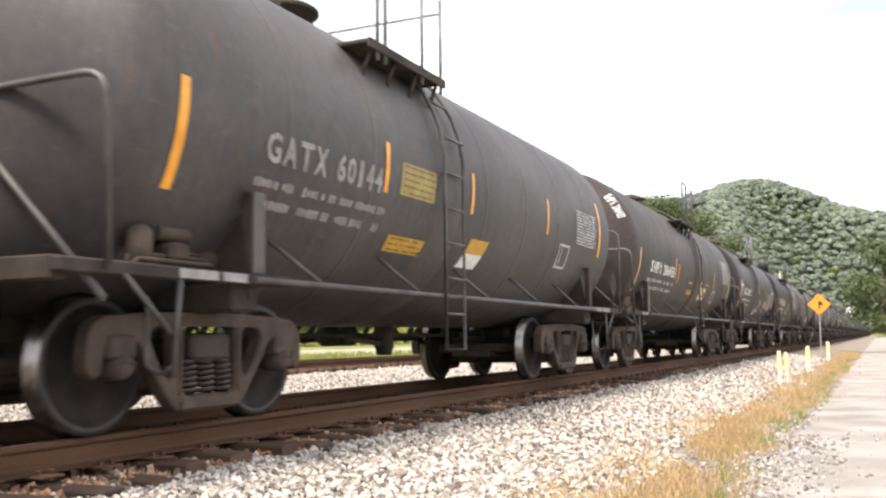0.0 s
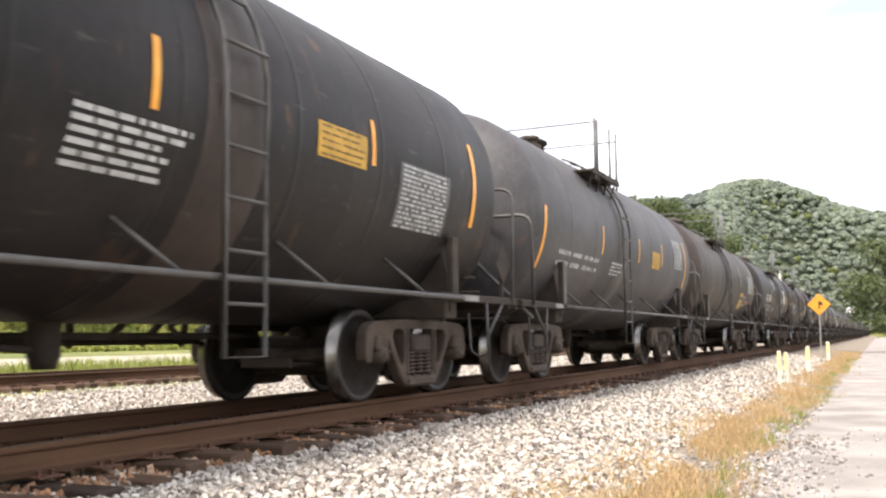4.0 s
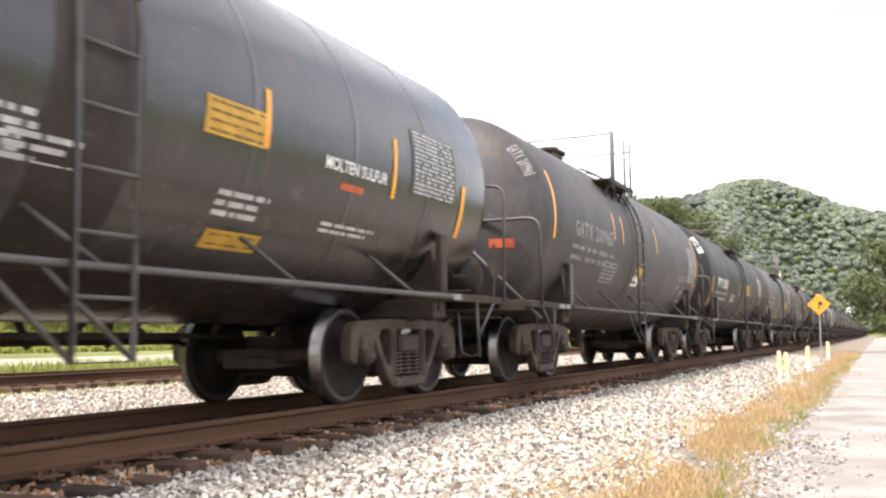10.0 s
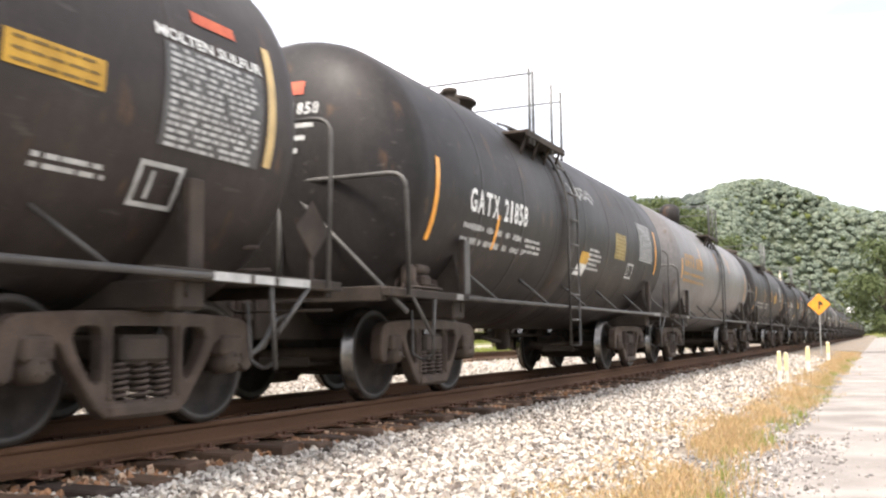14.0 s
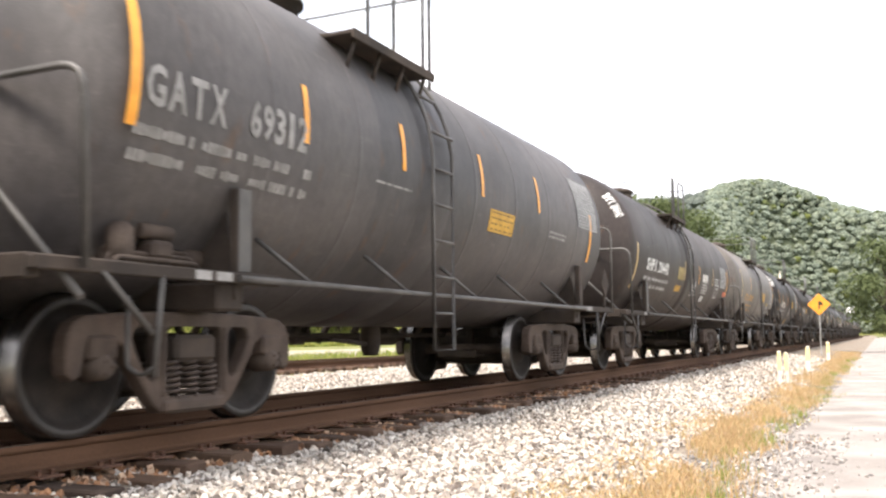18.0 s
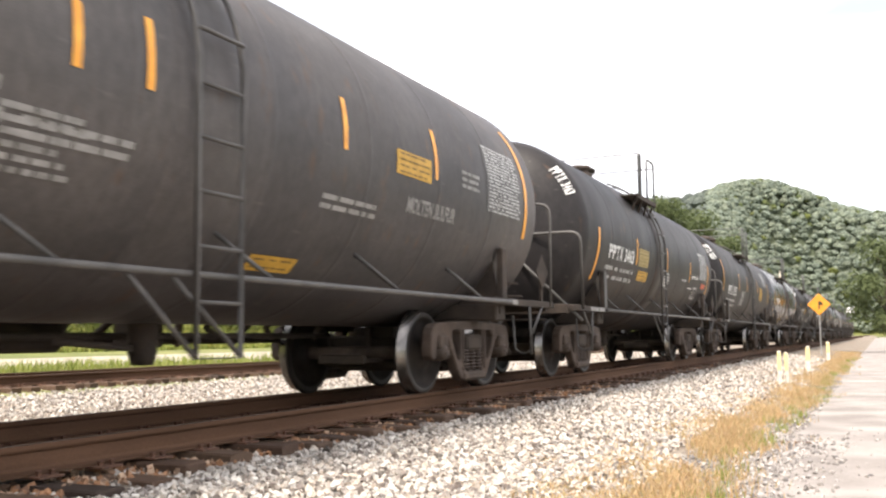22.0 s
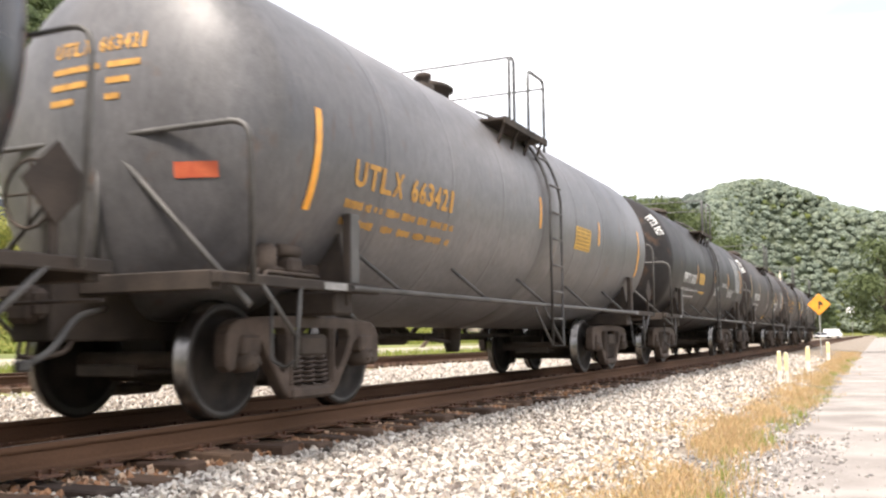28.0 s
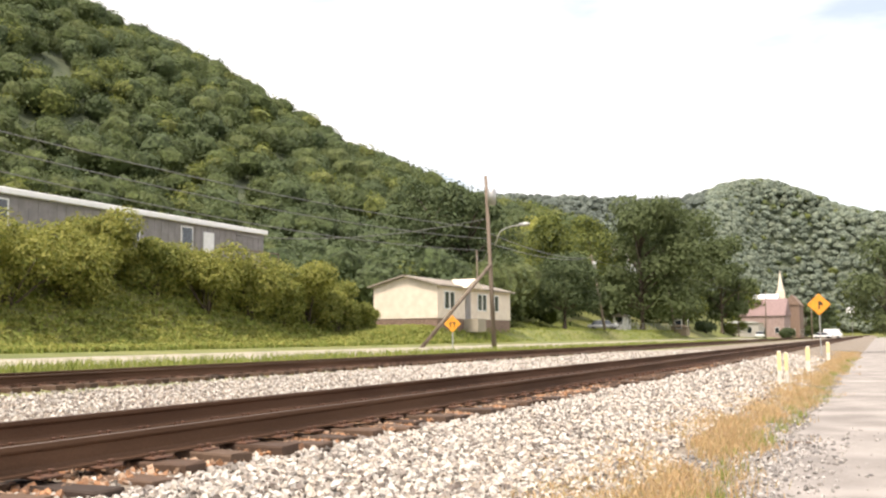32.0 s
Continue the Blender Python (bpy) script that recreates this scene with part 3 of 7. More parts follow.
on_tie = (np.abs(p[:, 0] + 5.49) < 1.30) & (rng.uniform(0, 1, len(p)) < 0.5)
p = p[~on_tie]
sz = rng.uniform(0.018, 0.044, len(p)) * (1 + 0.45 * smooth((p[:, 1] - 12) / 20))
z = bed_height(p[:, 0]) + sz * rng.uniform(-0.1, 0.5, len(p)) + 0.025 * (rng.uniform(0, 1, len(p)) ** 3) - 0.02 * (np.abs(p[:, 0] + 5.49) < 1.4)
rocks("ballast_stones", np.column_stack([p, z]), sz, "pale grey angular limestone ballast stones", M_STONE)
# rust-stained stones between and beside the ties
p = np.concatenate([strew(-6.9, -4.28, 2.0, 16.0, 260), strew(-6.9, -4.3, 16.0, 34.0, 90)])
sz = rng.uniform(0.02, 0.05, len(p))
z = bed_height(p[:, 0]) + sz * rng.uniform(-0.1, 0.4, len(p)) + 0.012
rocks("rusty_ballast", np.column_stack([p, z]), sz, "rust-stained stones between the ties", M_RUSTY)
# gravel along the lane's edge and strewn over it
p = np.concatenate([strew(-1.75, -0.75, 4.0, 12.0, 420), strew(-1.75, -0.9, 12.0, 26.0, 140), strew(-0.8, -0.35, 5.0, 12.0, 110), strew(-0.4, 1.6, 5.0, 14.0, 16)])
p = p[rng.uniform(0, 1, len(p)) > 0.35 * (np.sin(p[:, 1] * 2.3) * np.sin(p[:, 0] * 5 + p[:, 1]) > 0.2)]
sz = rng.uniform(0.012, 0.038, len(p))
z = np.maximum(bed_height(p[:, 0]), 0.008 + 0.01 * (p[:, 0] > -1.05)) + sz * 0.2
rocks("lane_gravel", np.column_stack([p, z]), sz, "loose grey gravel along the edge of the lane", M_GRAVEL)


# ---- grass ----
def blades(name, spots, height, width, mat, label, lean=0.5):
    n = len(spots)
    h = height * rng.uniform(0.5, 1.2, n)
    a, b = rng.uniform(0, math.tau, n), rng.uniform(0, math.tau, n)
    d = np.stack([np.cos(a), np.sin(a), 0 * a], -1) * (width * rng.uniform(0.6, 1.3, n))[:, None]
    t = np.stack([np.cos(b), np.sin(b), 0 * b], -1) * (h * lean * rng.uniform(0.2, 1.2, n))[:, None]
    up = np.zeros((n, 3))
    up[:, 2] = h
    v = np.stack([spots - d, spots + d, spots + d * 0.7 + t * 0.35 + up * 0.55, spots - d * 0.7 + t * 0.35 + up * 0.55, spots + t + up], 1)
    k = 5 * np.arange(n)[:, None]
    f = np.concatenate([k + np.array([0, 1, 2]), k + np.array([0, 2, 3]), k + np.array([3, 2, 4])])
    tagged(new(name, bulk(name, v.reshape(-1, 3), f, [mat])), label, "grass", kind="stuff")


def tufts(x, y, z, per, spread):
    s = np.repeat(np.column_stack([x, y, z]), per, 0)
    s[:, :2] += rng.normal(0, spread, (len(s), 2))
    return s


def strip(y):
    """Middle of the dry verge."""
    return -1.45 + 0.1 * np.sin(y * 0.4) - 0.05 * smooth((y - 20) / 20)


n = 2600
y = 5.5 + 60 * rng.uniform(0, 1, n) ** 1.8
x = strip(y) + rng.normal(0, 0.22, n) + 0.10 * np.sin(y * 1.9)
thin = np.sin(y * 1.3 + 4 * x) * np.sin(y * 0.47) > rng.uniform(-0.5, 0.9, n)
x, y = x[~thin], y[~thin]
s = tufts(x, y, np.maximum(bed_height(x), 0.0), 12, 0.07)
blades("dry_grass", s, 0.11, 0.0045, M_DRY, "dry straw-coloured grass verge beside the lane")
# short straw and litter, thinning out into the stone
n = 5200
y = 5.2 + 60 * rng.uniform(0, 1, n) ** 1.7
x = strip(y) - 0.12 + np.abs(rng.normal(0, 0.42, n)) * rng.choice([-1, -1, 0.45], n)
thin = np.sin(y * 2.1 + 3 * x) * np.sin(y * 0.73 + 1) > rng.uniform(-0.2, 0.8, n)
x, y = x[~thin], y[~thin]
blades("straw_litter", tufts(x, y, np.maximum(bed_height(x), 0.0) + 0.015, 7, 0.06), 0.06, 0.005, M_DRY, "short dry straw strewn along the verge", 1.6)
n = 130
y = 6.5 + 45 * rng.uniform(0, 1, n) ** 1.4
x = strip(y) + 0.28 + rng.normal(0, 0.10, n)
blades("green_weeds", tufts(x, y, np.maximum(bed_height(x), 0.0), 14, 0.06), 0.11, 0.006, M_GRASS, "small green weeds in the dry verge")
n = 2000
y = 10 + 130 * rng.uniform(0, 1, n) ** 1.6
x = rng.uniform(-20.6, -17.6, n)
blades("trackside_grass", tufts(x, y, bed_height(x), 7, 0.18), 0.40, 0.022, M_GRASS, "rough green and straw grass by the second track")
n = 2800
y = 10 + 110 * rng.uniform(0, 1, n) ** 1.5
x = rng.uniform(-20.6, -17.2, n)
blades("trackside_straw", tufts(x, y, bed_height(x), 5, 0.15), 0.18, 0.02, M_DRY, "dry straw by the second track")
n = 5000
y = 60 + 95 * rng.uniform(0, 1, n)
x = -27.9 - 12 * rng.uniform(0, 1, n)
blades("lawn_grass", tufts(x, y, land(x, y), 6, 0.45), 0.16, 0.05, M_GRASS, "mown green grass of the sloping lawn")
n = 5200
y = 14 + 60 * rng.uniform(0, 1, n)
x = -27.8 - 8 * rng.uniform(0, 1, n) ** 1.2
blades("bank_grass", tufts(x, y, land(x, y), 6, 0.3), 0.27, 0.04, M_GRASS, "long green grass on the bank")


# ---- the train ----
R, ZC = 1.52, 2.28             # tank radius, and its axis above the rail
DECK = 3.28                    # height of the side decks
HEAD = 0.62                    # depth of the dished heads


def wheel_mesh():
    bm = bmesh.new()
    prof = [(-0.085, 0.0), (-0.085, 0.13), (-0.03, 0.17), (0.0, 0.33), (-0.05, 0.39), (-0.065, 0.40), (-0.065, 0.455), (-0.055, 0.482), (-0.035, 0.482), (-0.028, 0.460), (0.07, 0.452), (0.075, 0.40), (0.03, 0.375), (0.01, 0.33), (0.03, 0.19), (0.085, 0.14), (0.085, 0.0)]
    mats = [0] * 16
    mats[9] = mats[8] = 1
    mats[10] = mats[5] = 2
    lathe(bm, prof, "X", 36, mats)
    return mesh_of("wheel", bm, [M_WHEEL, M_TREAD, M_RIM])


def axle_mesh():
    bm = bmesh.new()
    lathe(bm, [(-1.12, 0.0), (-1.12, 0.06), (-1.08, 0.085), (-0.93, 0.10), (-0.9, 0.075), (0.9, 0.075), (0.93, 0.10), (1.08, 0.085), (1.12, 0.06), (1.12, 0.0)], "X", 16)
    for s in (-1, 1):
        for k in range(3):
            a = k * math.tau / 3 + 0.4
            tube(bm, [(s * 1.11, 0.045 * math.cos(a), 0.045 * math.sin(a)), (s * 1.14, 0.045 * math.cos(a), 0.045 * math.sin(a))], 0.014, 6)
    return mesh_of("axle", bm, M_CAST)


def sideframe_mesh():
    """Cast side frame: rounded casting with a spring opening, two teardrop windows and bearing pedestals."""
    bm = bmesh.new()
    half = [(0.20, 0.115), (0.34, 0.13), (0.42, 0.19), (0.60, 0.42), (0.66, 0.50), (0.71, 0.585), (0.78, 0.625), (0.90, 0.64), (1.00, 0.60), (1.03, 0.50), (1.05, 0.40), (1.11, 0.375), (1.165, 0.42), (1.18, 0.52), (1.165, 0.66), (1.12, 0.735), (1.03, 0.78), (0.80, 0.80), (0.45, 0.815), (0.20, 0.82)]
    outer = half + [(-y, z) for y, z in half[::-1]]
    w1 = [(0.375, 0.66), (0.40, 0.70), (0.46, 0.715), (0.545, 0.71), (0.60, 0.685), (0.615, 0.63), (0.59, 0.565), (0.53, 0.46), (0.47, 0.375), (0.42, 0.345), (0.385, 0.37), (0.372, 0.44)]
    w0 = [(-0.25, 0.72), (0.25, 0.72), (0.285, 0.69), (0.29, 0.45), (0.285, 0.27), (0.25, 0.235), (-0.25, 0.235), (-0.285, 0.27), (-0.29, 0.45), (-0.285, 0.69)]
    plate(bm, outer, [w1, [(-y, z) for y, z in w1], w0], -0.06, 0.07)
    rim = [e for e in bm.edges if len(e.link_faces) == 2 and e.calc_face_angle() > 1.2]
    bmesh.ops.bevel(bm, geom=rim, offset=0.022, segments=2, affect="EDGES", profile=0.5)
    for s in (-1, 1):
        box(bm, -0.085, 0.10, s * 0.889 - 0.12, s * 0.889 + 0.12, 0.50, 0.655, 0.02)
        box(bm, -0.05, 0.086, s * 0.325 - 0.018, s * 0.325 + 0.018, 0.24, 0.72, 0.008)
    box(bm, -0.08, 0.095, -0.33, 0.33, 0.125, 0.215, 0.02)
    return mesh_of("side_frame", bm, M_CAST)


def springs_mesh():
    bm = bmesh.new()
    tube(bm, [(0.065 * math.cos(a), 0.065 * math.sin(a), 0.232 + 0.24 * a / (math.tau * 6)) for a in np.linspace(0, math.tau * 6, 49)], 0.014, 4)
    return mesh_of("spring", bm, M_SPRING)


def bolster_mesh():
    bm = bmesh.new()
    box(bm, -1.08, 1.08, -0.22, 0.22, 0.47, 0.66, 0.03)
    box(bm, -0.5, 0.5, -0.2, 0.2, 0.66, 0.76, 0.02)
    return mesh_of("bolster", bm, M_UNDER)


def beam_mesh():
    bm = bmesh.new()
    tube(bm, [(-0.78, 0, 0.40), (0.78, 0, 0.40)], 0.035, 6)
    for x in (-0.75, 0.75):
        box(bm, x - 0.05, x + 0.05, -0.02, 0.07, 0.28, 0.52, 0.01)
    return mesh_of("brake_beam", bm, M_UNDER)


def rigging_mesh():
    """Levers and rods between the wheels of a truck."""
    bm = bmesh.new()
    for s in (-1, 1):
        box(bm, -0.68, 0.68, s * 0.56 - 0.05, s * 0.56 + 0.05, 0.27, 0.40, 0.02)
        tube(bm, [(0.24 * s, -1.25, 0.37), (0.24 * s, 1.25, 0.37)], 0.028, 6)
        box(bm, 0.10 * s - 0.02, 0.10 * s + 0.02, s * 0.5 - 0.06, s * 0.5 + 0.06, 0.30, 0.88, 0.01)
        box(bm, -0.30, 0.30, s * 1.30 - 0.03, s * 1.30 + 0.03, 0.34, 0.44, 0.015)
    box(bm, -0.72, 0.72, -0.16, 0.16, 0.22, 0.34, 0.02)
    return mesh_of("brake_linkage", bm, M_UNDER)


BEAM, LEVERS = beam_mesh(), rigging_mesh()


WHEEL, AXLE, FRAME, SPRINGS, BOLSTER = wheel_mesh(), axle_mesh(), sideframe_mesh(), springs_mesh(), bolster_mesh()


ROLLING = {}      # wheels and axles by their place in the truck


def truck(car, y):
    t = hang("truck", BOLSTER, car, pose(0, y, 0), "dusty brown cast-steel four-wheel truck")
    hang("brake_linkage", LEVERS, t)
    for s in (1, -1):
        hang("side_frame", FRAME, t, pose(s * 0.99, 0, 0, 0, 0, 0 if s > 0 else 180))
        for y_ in (-0.19, 0.0, 0.19):
            hang("spring", SPRINGS, t, pose(s * 1.0, y_, 0))
        hang("brake_beam", BEAM, t, pose(0, s * 0.36, 0, 0, 0, 0 if s > 0 else 180))
        ROLLING.setdefault((0, s * 0.889, 0), []).append(hang("axle", AXLE, t, pose(0, s * 0.889, 0.457)))
        for q in (1, -1):
            turn = 0 if s > 0 else 180
            ROLLING.setdefault((s * 0.757, q * 0.889, turn), []).append(hang("wheel", WHEEL, t, pose(s * 0.757, q * 0.889, 0.457, 0, 0, turn)))
    return t


def coupler_mesh():
    bm = bmesh.new()
    box(bm, -0.08, 0.08, -0.42, 0.1, 0.80, 0.98, 0.02)
    box(bm, -0.16, 0.10, -0.62, -0.40, 0.75, 1.03, 0.04)
    box(bm, 0.06, 0.17, -0.60, -0.36, 0.78, 1.0, 0.04)
    tube(bm, bent([(0.12, -0.2, 0.8), (0.2, -0.35, 0.55), (0.18, -0.62, 0.50), (0.12, -0.70, 0.52)], 0.1), 0.022, 6)
    return mesh_of("coupler", bm, M_CAST)


def hose_mesh():
    bm = bmesh.new()
    tube(bm, bent([(0.30, 0.1, 0.86), (0.34, -0.20, 0.80), (0.36, -0.42, 0.56), (0.34, -0.62, 0.46)], 0.12), 0.024, 7)
    box(bm, 0.30, 0.38, -0.70, -0.60, 0.42, 0.50, 0.015)
    return mesh_of("air_hose", bm, M_PIPE)


def end_mesh():
    """Draft sill, platform and end sill of one end; y runs inward from the end sill."""
    bm = bmesh.new()
    box(bm, -0.20, 0.20, -0.30, 2.2, 0.62, 1.08, 0.015)
    box(bm, -1.40, 1.40, -0.05, 0.06, 0.96, 1.10, 0.01)
    box(bm, -1.44, 1.44, 0.06, 0.75, 1.06, 1.095, 0.004)
    for x in (-1.45, 1.45):
        box(bm, x - 0.045, x + 0.045, -0.05, 2.15, 1.005, 1.085, 0.008)
    box(bm, -1.40, 1.40, 1.55, 1.85, 0.82, 1.02, 0.02)
    # uncoupling lever
    tube(bm, bent([(-1.35, -0.12, 0.86), (-0.3, -0.16, 0.86), (-0.1, -0.3, 1.04)], 0.08), 0.014, 6)
    return mesh_of("end_frame", bm, M_UNDER)


def saddle_mesh(s):
    """Half of the bolster web that cradles the tank; s: its side."""
    bm = bmesh.new()
    n = 14
    top = [(s * R * math.sin(a), ZC - R * math.cos(a)) for a in np.linspace(0.12, 1.05, n)]
    low = [(s * (0.2 + 1.22 * k / (n - 1)), 0.9) for k in range(n)]
    rows = [[bm.verts.new((x, y, z)) for x, z in line] for y in (-0.02, 0.02) for line in (top, low)]
    for a, b in ((0, 1), (3, 2), (2, 0), (1, 3)):
        for k in range(n - 1):
            bm.faces.new((rows[a][k], rows[a][k + 1], rows[b][k + 1], rows[b][k]))
    for k in (0, n - 1):
        bm.faces.new((rows[0][k], rows[1][k], rows[3][k], rows[2][k]))
    bmesh.ops.recalc_face_normals(bm, faces=bm.faces[:])
    return mesh_of("saddle", bm, M_UNDER)


def flank_mesh(s):
    bm = bmesh.new()
    x = s * 1.4375
    box(bm, x - 0.0375, x + 0.0375, -0.075, 0.075, 1.0, 1.68, 0.01)
    return mesh_of("saddle_stiffener", bm, M_UNDER)


SADDLES, FLANKS = [saddle_mesh(1), saddle_mesh(-1)], [flank_mesh(1), flank_mesh(-1)]
COUPLER, END, HOSE = coupler_mesh(), end_mesh(), hose_mesh()


def post_mesh():
    bm = bmesh.new()
    box(bm, 1.476, 1.486, -0.07, 0.07, 1.09, 1.675, 0.003)
    return mesh_of("saddle_post", bm, M_PIPE)


SADDLE_POST = post_mesh()


def on_tank(a, rise=0.0):
    """Point of the tank's side at arc height a above its axis."""
    return (R + rise) * math.cos(a / R), ZC + (R + rise) * math.sin(a / R)


def patch(bm, y0, y1, top, low, rise=0.005, mat=0, skew=0.0):
    """A sheet that follows the tank's side."""
    n = max(2, int((top - low) / 0.07) + 1)
    rows = []
    for k in range(n + 1):
        a = low + (top - low) * k / n
        x, z = on_tank(a, rise)
        rows.append((bm.verts.new((x, y0 + skew * k / n, z)), bm.verts.new((x, y1 + skew * k / n, z))))
    for p, q in zip(rows, rows[1:]):
        bm.faces.new((p[0], p[1], q[1], q[0])).material_index = mat


GLYPHS = {}


def letters(text):
    """Flat outline mesh of a word in the built-in font, kept for reuse."""
    if text not in GLYPHS:
        cu = bpy.data.curves.new("word", "FONT")
        cu.body, cu.resolution_u, cu.offset = text, 2, 0.03
        ob = bpy.data.objects.new("word", cu)
        GLYPHS[text] = bpy.data.meshes.new_from_object(ob)
        bpy.data.objects.remove(ob)
        bpy.data.curves.remove(cu)
    return GLYPHS[text]


def written(bm, text, place, cuts):
    """Lays a word through place(u, v), u and v from 0 to 1."""
    me = letters(text)
    w = bmesh.new()
    w.from_mesh(me)
    xs, ys = [v.co.x for v in w.verts], [v.co.y for v in w.verts]
    x0, x1, y0, y1 = min(xs), max(xs), min(ys), max(ys)
    for k in range(1, cuts):
        bmesh.ops.bisect_plane(w, geom=w.verts[:] + w.edges[:] + w.faces[:], plane_co=(0, y0 + (y1 - y0) * k / cuts, 0), plane_no=(0, 1, 0))
    made = {}
    for v in w.verts:
        made[v] = bm.verts.new(place((v.co.x - x0) / (x1 - x0), (v.co.y - y0) / (y1 - y0)))
    for f in w.faces:
        try:
            bm.faces.new([made[v] for v in f.verts])
        except ValueError:
            pass
    w.free()


def spelled(bm, text, place, cuts, only=None):
    """A car number in stencil spacing: wide letters, narrow figures."""
    def wide(c):
        return 0.8 if c == " " else 0.75 if c == "I" else 1.0 if c.isdigit() else 1.36
    total = sum(wide(c) for c in text)
    at = 0.0
    for c in text:
        w = wide(c) / total
        if c != " " and only in (None, not c.isdigit()):
            m0, m1 = (0.26, 0.44) if c in "I1" else (0.07, 0.85)
            written(bm, c, lambda u, v, a=at, b=w, p=m0, q=m1: place(a + b * (p + q * u), v), cuts)
        at += w


def bars(bm, y0, y1, top, low, r, gap=0.46, ragged=0.3):
    """Lines of small print, too small to read: short bars."""
    n = max(1, round((top - low) / 0.068))
    h = (top - low) / n
    for k in range(n):
        a1 = top - k * h
        end = y1 - (y1 - y0) * r.uniform(0, ragged)
        y = y0
        while y < end - 0.02:
            w = min(r.uniform(0.05, 0.24), end - y)
            patch(bm, y, y + w, a1 - h * gap * 0.5, a1 - h * (1 - gap * 0.5), 0.005)
            y += w + r.uniform(0.018, 0.04)


def limits(bm, y0, y1, top, h, r):
    """A stencilled row of weights: three groups of small upright bars."""
    for f0, f1 in ((0.0, 0.26), (0.33, 0.57), (0.62, 0.70), (0.75, 0.90), (0.95, 1.0)):
        y, end = y0 + (y1 - y0) * f0, y0 + (y1 - y0) * (f1 + r.uniform(-0.02, 0.02))
        k = 0
        while y < end:
            k += 1
            w = r.uniform(0.030, 0.045)
            if k % r.choice((5, 6, 7)):
                cut = r.choice((0.0, 0.0, 0.15, 0.3))
                patch(bm, y, y + w, top - h * cut * 0.5, top - h * (1 - cut * 0.5), 0.005)
            y += w + 0.014


def scrawl(bm, y0, y1, top, low, r):
    """Sprayed loops of paint."""
    pts = []
    for k in range(60):
        t = k / 59
        y = y0 + (y1 - y0) * (t + 0.09 * math.sin(k * 1.35))
        a = (top + low) / 2 + (top - low) / 2 * math.sin(k * 0.93 + r.random()) * r.uniform(0.5, 1)
        x, z = on_tank(a, 0.004)
        pts.append((x, y, z))
    for p, q in zip(pts, pts[1:]):
        d = Vector(q) - Vector(p)
        s = Vector((0, -d.z, d.y)).normalized() * 0.008
        bm.faces.new([bm.verts.new(Vector(p) - s), bm.verts.new(Vector(q) - s), bm.verts.new(Vector(q) + s), bm.verts.new(Vector(p) + s)])


def on_head(x, z, half, rise=0.006):
    """Point of the leading head."""
    q = min(0.999, math.hypot(x, z - ZC) / R)
    return Vector((x, -(half + HEAD * math.sqrt(1 - q * q)) - rise, z))


def shoulder(a, half, d):
    """Point of the knuckle of the leading head, d beyond the seam."""
    q = R * math.sqrt(1 - (d / HEAD) ** 2) + 0.008
    return Vector((q * math.cos(a / R), -half - d, ZC + q * math.sin(a / R)))


def head_sheet(bm, x0, x1, z0, z1, half, mat=0):
    g = [[bm.verts.new(on_head(x0 + (x1 - x0) * i / 5, z0 + (z1 - z0) * k / 3, half)) for i in range(6)] for k in range(4)]
    for k in range(3):
        for i in range(5):
            bm.faces.new((g[k][i], g[k][i + 1], g[k + 1][i + 1], g[k + 1][i])).material_index = mat


def tank_mesh(half, coat, belt):
    bm = bmesh.new()
    prof = [(-half - HEAD * math.cos(t), R * math.sin(t)) for t in np.linspace(0, math.pi / 2, 10)]
    rings = np.linspace(-half, half, 9)[1:-1]
    for y in rings:      # welds stand a little proud
        prof += [(y - 0.05, R), (y - 0.014, R), (y - 0.007, R + 0.003), (y + 0.007, R + 0.003), (y + 0.014, R), (y + 0.05, R)]
    prof += [(half + HEAD * math.cos(t), R * math.sin(t)) for t in np.linspace(math.pi / 2, 0, 10)]
    mats = [0] * (len(prof) - 1)
    if belt:
        for i, (p, q) in enumerate(zip(prof, prof[1:])):
            mats[i] = 1 if belt[0] < (p[0] + q[0]) / 2 < belt[1] else 0
    lathe(bm, prof, "Y", 56, mats)
    bmesh.ops.translate(bm, verts=bm.verts[:], vec=(0, 0, ZC))
    return mesh_of("tank", bm, [TANK[coat], TANK["cool" if coat in ("grey", "mid") else "brown" if coat in ("black", "gloss") else "mid"]])


def rung_mesh():
    bm = bmesh.new()
    tube(bm, [(0, 0, 0), (0, 0.46, 0)], 0.016, 6)
    return mesh_of("rung", bm, M_PIPE)


RUNG = rung_mesh()


def ladder(car, y0, hung, turn):
    """Ladder from a stirrup below the sill, up and over the tank's shoulder."""
    low = 0.5
    y1 = y0 + 0.46
    over = [((R + 0.07) * math.cos(a), ZC + (R + 0.07) * math.sin(a)) for a in np.linspace(0.3, 1.25, 8)]
    path = [(1.57, low), (1.57, ZC + 0.2)] + over
    bm = bmesh.new()
    tube(bm, [(x, y0, z) for x, z in path[::-1]] + [(x, y1, z) for x, z in path], 0.021, 6)
    lad = part("ladder", bm, M_PIPE, car, "grey steel ladder", m=turn)
    for z in np.arange(low + 0.36, ZC + 0.4, 0.36):
        hang("rung", RUNG, lad, pose(1.57, y0, z))
    for a in np.arange(0.52, 1.2, 0.22):
        hang("rung", RUNG, lad, pose((R + 0.07) * math.cos(a), y0, ZC + (R + 0.07) * math.sin(a)))
    if hung:   # braces from the sill to the stirrup
        for y, d in ((y0, 0.55), (y1, 0.62)):
            bm = bmesh.new()
            tube(bm, [(1.5, y - d, 1.03), (1.57, y - 0.02, low + 0.02)], 0.018, 6)
            part("ladder_brace", bm, M_PIPE, lad)


